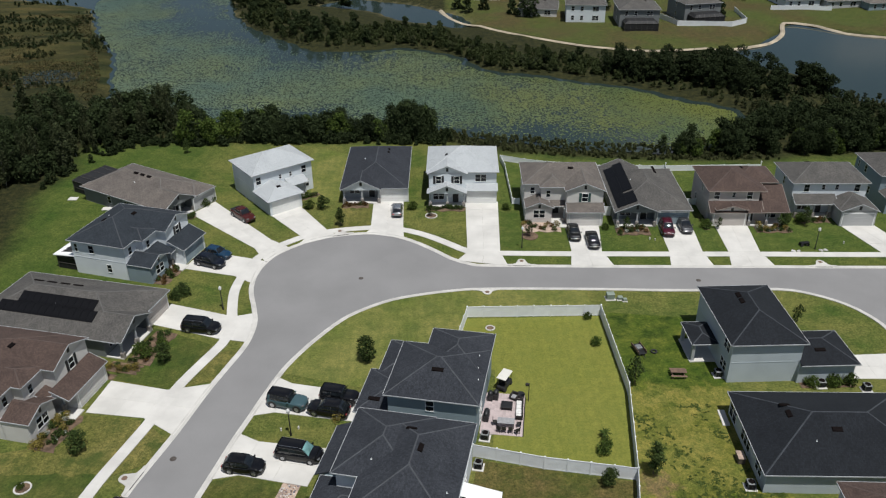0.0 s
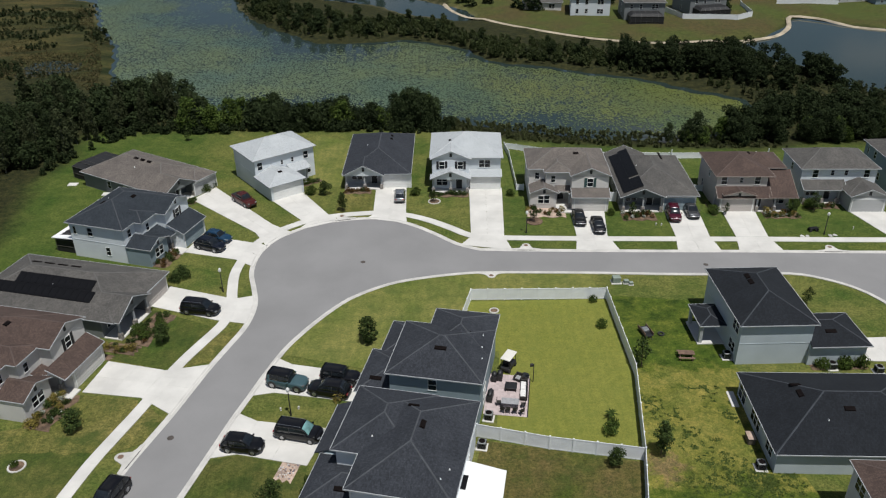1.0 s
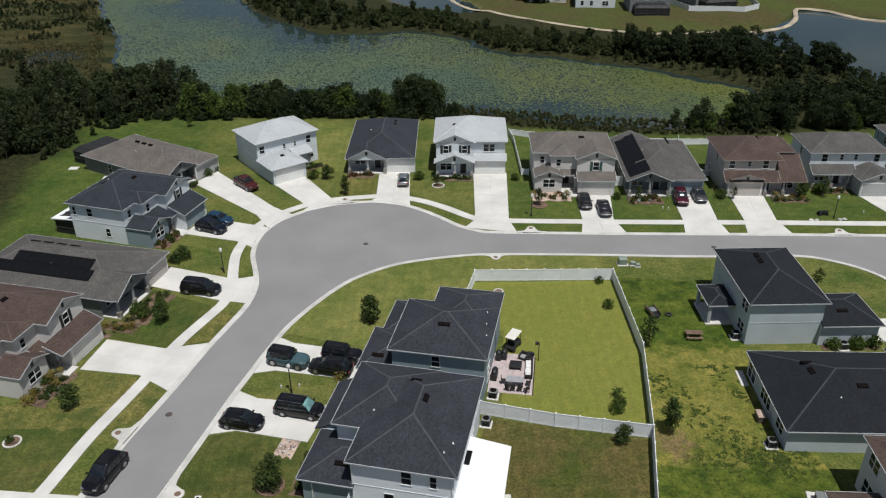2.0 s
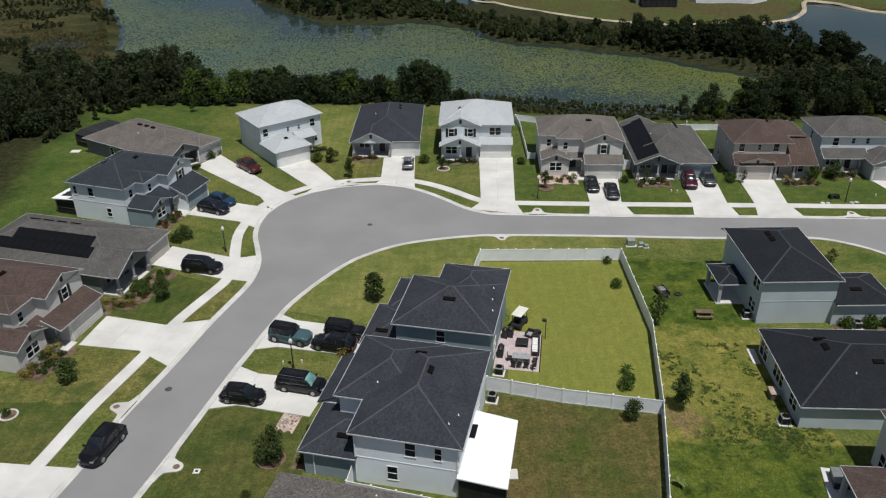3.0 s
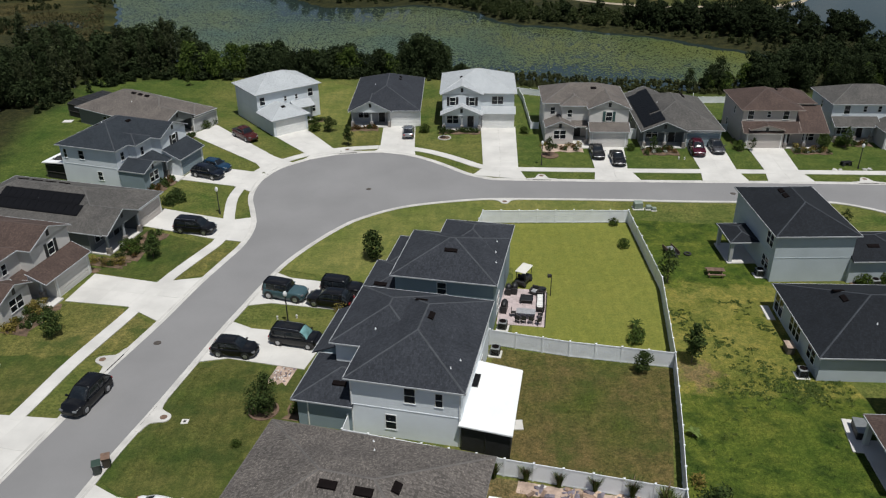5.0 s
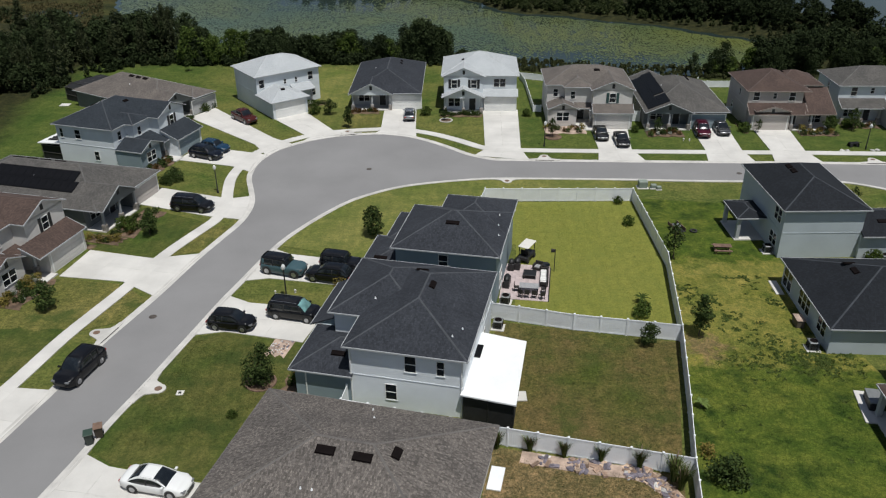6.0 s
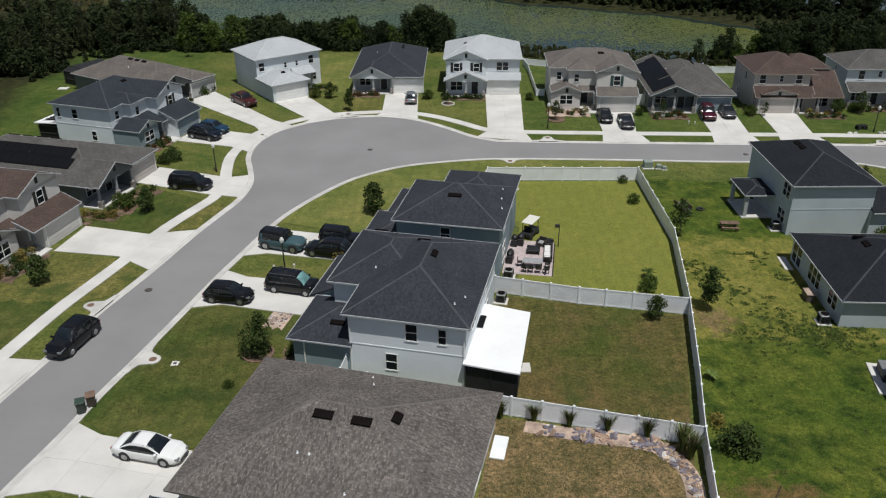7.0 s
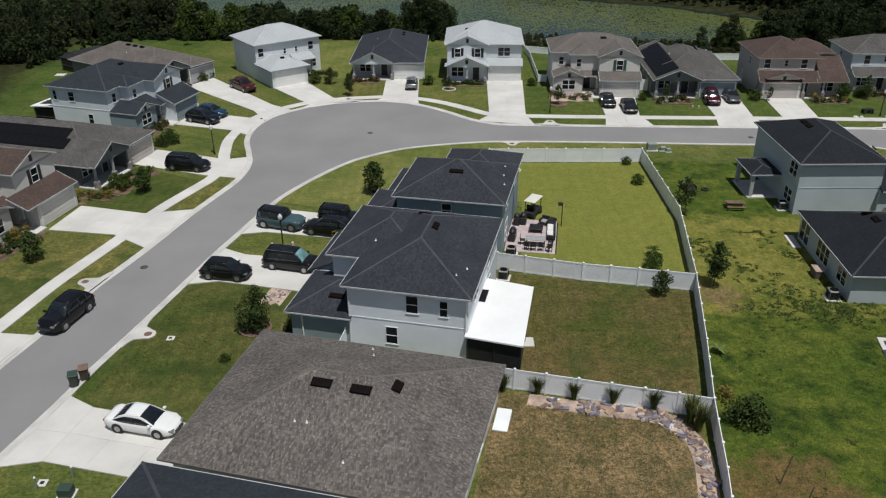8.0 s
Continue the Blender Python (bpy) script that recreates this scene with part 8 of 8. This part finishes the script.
for x, y, s in ((23.3, 88.6, 1.0), (24.6, 88.3, 0.6), (25.2, 87.9, 0.5), (-24.7, 31.4, 0.75)):
    t = thing("utility_box", "green metal utility pedestal on a concrete pad", "utility box", x, y, group="utility boxes")
    part("pad", boxbm(-0.7 * s, -0.6 * s, 0, 0.7 * s, 0.6 * s, 0.1), M_conc, t)
    part("cabinet", boxbm(-0.55 * s, -0.45 * s, 0.1, 0.55 * s, 0.45 * s, 0.95 * s, bevel=0.05), M_util if x < 0 else M_utilg, t)
for x, y in ((-23.5, 47.9), (-26.6, 32.4)):
    t = thing("valve_box", "small white square valve lid in the grass", "valve box", x, y, group="valve boxes")
    part("collar", boxbm(-0.3, -0.3, 0, 0.3, 0.3, 0.06, bevel=0.02), M_conc, t)
    part("lid", boxbm(-0.12, -0.12, 0.06, 0.12, 0.12, 0.075), M_black, t)


def condenser(x, y, yaw):
    t = thing("air_conditioner", "grey outdoor condenser unit on a pale pad", "air conditioner", x, y, 0, yaw, "condenser units")
    part("pad", boxbm(-0.6, -0.6, 0, 0.6, 0.6, 0.1), M_conc, t)
    bm = boxbm(-0.42, -0.42, 0.1, 0.42, 0.42, 0.9, bevel=0.05)
    part("casing", bm, M_ac, t)
    for k in range(7):
        for q in range(4):
            ob = part("louvre", boxbm(-0.36, -0.438, 0.2 + k * 0.09, 0.36, -0.422, 0.24 + k * 0.09), M_ventm, t)
            ob.matrix_basis = pose(0, 0, 0, 0, 0, q * 90)
    bm = bmesh.new()
    tube(bm, (0, 0, 0.9), (0, 0, 0.93), 0.34, 0.32, 18)
    part("fan_guard", bm, M_ventm, t)


for x, y, yaw in ((30.0, 53.2, -4), (32.6, 71.1, 0), (2.9, 57.0, -13), (49.0, 67.8, 0), (3.9, 61.3, -13), (44.0, 68.7, 0)):
    condenser(x, y, yaw)
M_chest = surf("brown_plastic", (0.10, 0.082, 0.066), 0.6, 2, 20, 0.12, 0.05)
simple("storage_chest", "brown plastic garden storage chest with tan lid by the wall", "chest", 30.3, 57.0, -4, [("body", M_chest, (-0.35, -0.6, 0.02, 0.35, 0.6, 0.75), 0.04), ("lid", M_soil, (-0.4, -0.65, 0.75, 0.4, 0.65, 0.83), 0.02)])
simple("picnic_table", "weathered wooden picnic table with two benches", "picnic table", 27.85, 71.35, -5, [("board", M_wood, (-0.95, -0.38 + 0.155 * k, 0.70, 0.95, -0.38 + 0.155 * k + 0.14, 0.75), 0.006) for k in range(5)] + [
    ("bench_board", M_wood, (-0.95, s * 0.72 - 0.13, 0.42, 0.95, s * 0.72 + 0.13, 0.47), 0.006) for s in (-1, 1)] + [("leg", M_wood, (s * 0.7 - 0.05, -0.75, 0.0, s * 0.7 + 0.05, -0.66, 0.44), 0) for s in (-1, 1)] + [
    ("leg", M_wood, (s * 0.7 - 0.05, 0.66, 0.0, s * 0.7 + 0.05, 0.75, 0.44), 0) for s in (-1, 1)] + [("crossbeam", M_wood, (s * 0.7 - 0.05, -0.75, 0.36, s * 0.7 + 0.05, 0.75, 0.43), 0) for s in (-1, 1)] + [("post", M_wood, (s * 0.7 - 0.05, -0.1, 0.0, s * 0.7 + 0.05, 0.1, 0.7), 0) for s in (-1, 1)])
simple("garden_trailer", "small dark utility cart standing on the grass", "cart", 24.3, 76.3, -78, [("bed", M_black, (-1.1, -0.55, 0.35, 1.1, 0.55, 0.45), 0.02), ("side", M_wood, (-1.1, -0.55, 0.45, 1.1, -0.5, 0.8), 0), ("side", M_wood, (-1.1, 0.5, 0.45, 1.1, 0.55, 0.8), 0),
       ("load", M_ac, (-0.5, -0.4, 0.45, 0.3, 0.4, 0.8), 0.08), ("leg", M_black, (-0.9, -0.4, 0, -0.8, 0.4, 0.36), 0), ("leg", M_black, (0.8, -0.4, 0, 0.9, 0.4, 0.36), 0), ("drawbar", M_black, (1.1, -0.04, 0.36, 1.9, 0.04, 0.42), 0)])
simple("patio_step", "white-edged concrete patio step", "step", 30.7, 45.6, -12, [("slab", M_conc, (-0.2, -2.3, 0, 1.0, 1.7, 0.14), 0.02)])
simple("patio_step", "pale concrete patio step by the wall", "step", 30.7, 63.6, -4, [("slab", M_conc, (-0.3, -1.3, 0, 0.5, 1.3, 0.12), 0.02)])
simple("hot_tub", "grey square hot tub on the patio", "hot tub", 31.3, 45.8, -12, [("shell", M_black, (-0.2, -1.2, 0.14, 0.9, 0.7, 0.85), 0.06), ("cover", M_ac, (-0.23, -1.23, 0.85, 0.93, 0.73, 0.94), 0.03)])
for x, y in ((-64.2, 124.7), (-56.8, 120.4)):
    tagged(link_mesh("paving_slab", boxbm(x - 0.8, y - 0.6, 0, x + 0.8, y + 0.6, 0.12, bevel=0.02), M_conc), "pale concrete pad on the lawn", "slab")
for x, y in ((-16.6, 63.6), (-18.5, 63.4), (33.1, 105.4), (33.9, 105.2), (62.8, 102.9)):
    t = thing("garden_ornament", "small white lawn ornament beside the post", "ornament", x, y, group="lawn ornaments")
    bm = bmesh.new()
    tube(bm, (0, 0, 0), (0, 0, 0.16), 0.1, 0.06, 8)
    part("base", bm, M_conc, t)
    bm = bmesh.new()
    bmesh.ops.create_icosphere(bm, subdivisions=1, radius=0.12)
    for v in bm.verts:
        v.co = (v.co.x * (0.8 + 0.5 * math.sin(x + v.co.z * 9)), v.co.y, 0.26 + v.co.z * 1.4)
    part("figure", bm, M_conc, t)
tyre = bmesh.new()
TY = [[tyre.verts.new(((0.33 + 0.11 * math.cos(v * math.pi / 4)) * math.cos(u * math.pi / 10), (0.33 + 0.11 * math.cos(v * math.pi / 4)) * math.sin(u * math.pi / 10), 0.11 + 0.1 * math.sin(v * math.pi / 4))) for v in range(8)] for u in range(20)]
for u in range(20):
    for v in range(8):
        tyre.faces.new((TY[u][v], TY[(u + 1) % 20][v], TY[(u + 1) % 20][(v + 1) % 8], TY[u][(v + 1) % 8]))
bmesh.ops.recalc_face_normals(tyre, faces=tyre.faces)
ob = link_mesh("tyre", tyre, M_rubber, smooth=True)
ob.matrix_basis = pose(26.2, 76.1, 0.02)
tagged(ob, "black rubber tyre lying on the grass", "tyre")
t = thing("leaning_panel", "dark framed panel lying on the white patio cover", "panel", 0.75, 49.6, 2.66, -13)
part("frame", boxbm(-0.28, -0.9, 0, 0.28, 0.9, 0.05, bevel=0.01), M_black, t)
part("glass", boxbm(-0.24, -0.86, 0.05, 0.24, 0.86, 0.058), M_solar, t)
for x, y in ((42.6, 69.0),):
    t = thing("electric_meter", "grey electric meter box on the house wall", "meter box", x, y, 0, 0 if x > 40 else -94, "meter boxes")
    part("box", boxbm(-0.22, 0.52 if x > 40 else 0.0, 1.1, 0.22, 0.82 if x > 40 else 0.2, 1.7, bevel=0.02), M_ac, t)
    part("conduit", boxbm(-0.04, 0.56 if x > 40 else 0.0, 0.0, 0.04, 0.82 if x > 40 else 0.15, 1.12), M_ac, t)
# ring-edged tree bed
for x, y, r in ((-1.2, 115.2, 0.95), (14.4, 107.3, 1.2), (-17.2, 49.2, 1.2), (-43.5, 55.7, 0.8), (6.1, 82.1, 0.55)):
    t = thing("tree_ring", "round mulch bed with pale concrete edging", "planting bed", x, y, kind="structure")
    bm = bmesh.new()
    tube(bm, (0, 0, -0.03), (0, 0, 0.06), r, r, 20)
    part("mulch", bm, M_mulch, t)
    for i in range(16):
        a = i / 16 * 2 * math.pi
        ob = part("edging_block", boxbm(-0.09, -r * 0.19, 0, 0.09, r * 0.19, 0.13, bevel=0.015), M_kerb if r < 1.0 else M_wood, t)
        ob.matrix_basis = pose(math.cos(a) * r, math.sin(a) * r, 0, 0, 0, math.degrees(a))

for x, y in ((-24.9, 32.8), (-26.7, 31.9)):
    t = thing("marker_post", "short pale green utility post with white cap", "marker post", x, y, group="marker posts")
    bm = bmesh.new()
    tube(bm, (0, 0, 0), (0.05, 0, 0.9), 0.06, 0.06, 10)
    part("pipe", bm, M_utilg, t)
    bm = bmesh.new()
    tube(bm, (0.05, 0, 0.88), (0.055, 0, 0.98), 0.075, 0.06, 10)
    part("cap", bm, M_vinyl, t)

M_ornament = surf("black_ornament_metal", (0.02, 0.02, 0.022), 0.5, 3, 20, 0.2, 0.1, metal=0.6)
t = thing("garden_cart", "small black metal garden cart beside the street lamp", "cart", 56.4, 102.5, 0, 8)
part("tray", boxbm(-0.7, -0.3, 0.35, 0.7, 0.3, 0.6, bevel=0.04), M_ornament, t)
part("handle", boxbm(0.7, -0.04, 0.5, 1.2, 0.04, 0.56, bevel=0.01), M_ornament, t)
for sx in (-0.5, 0.5):
    for sy in (-0.32, 0.32):
        bm = bmesh.new()
        tube(bm, (sx, sy - 0.04, 0.24), (sx, sy + 0.04, 0.24), 0.24, 0.24, 12)
        part("wheel", bm, M_rubber, t)
for x, y in ((54.1, 100.75), (54.9, 100.75), (58.3, 100.7), (59.1, 100.85)):
    r = new("garden_stone", ROCKS[0].copy())
    r.data.materials[0] = M_rockw
    r.matrix_basis = pose(x, y, 0.03, 0, 0, x * 70) @ Matrix.Scale(0.8, 4)
    tagged(r, "white painted stone edging the lawn by the walk", "stone", group="edging stones")
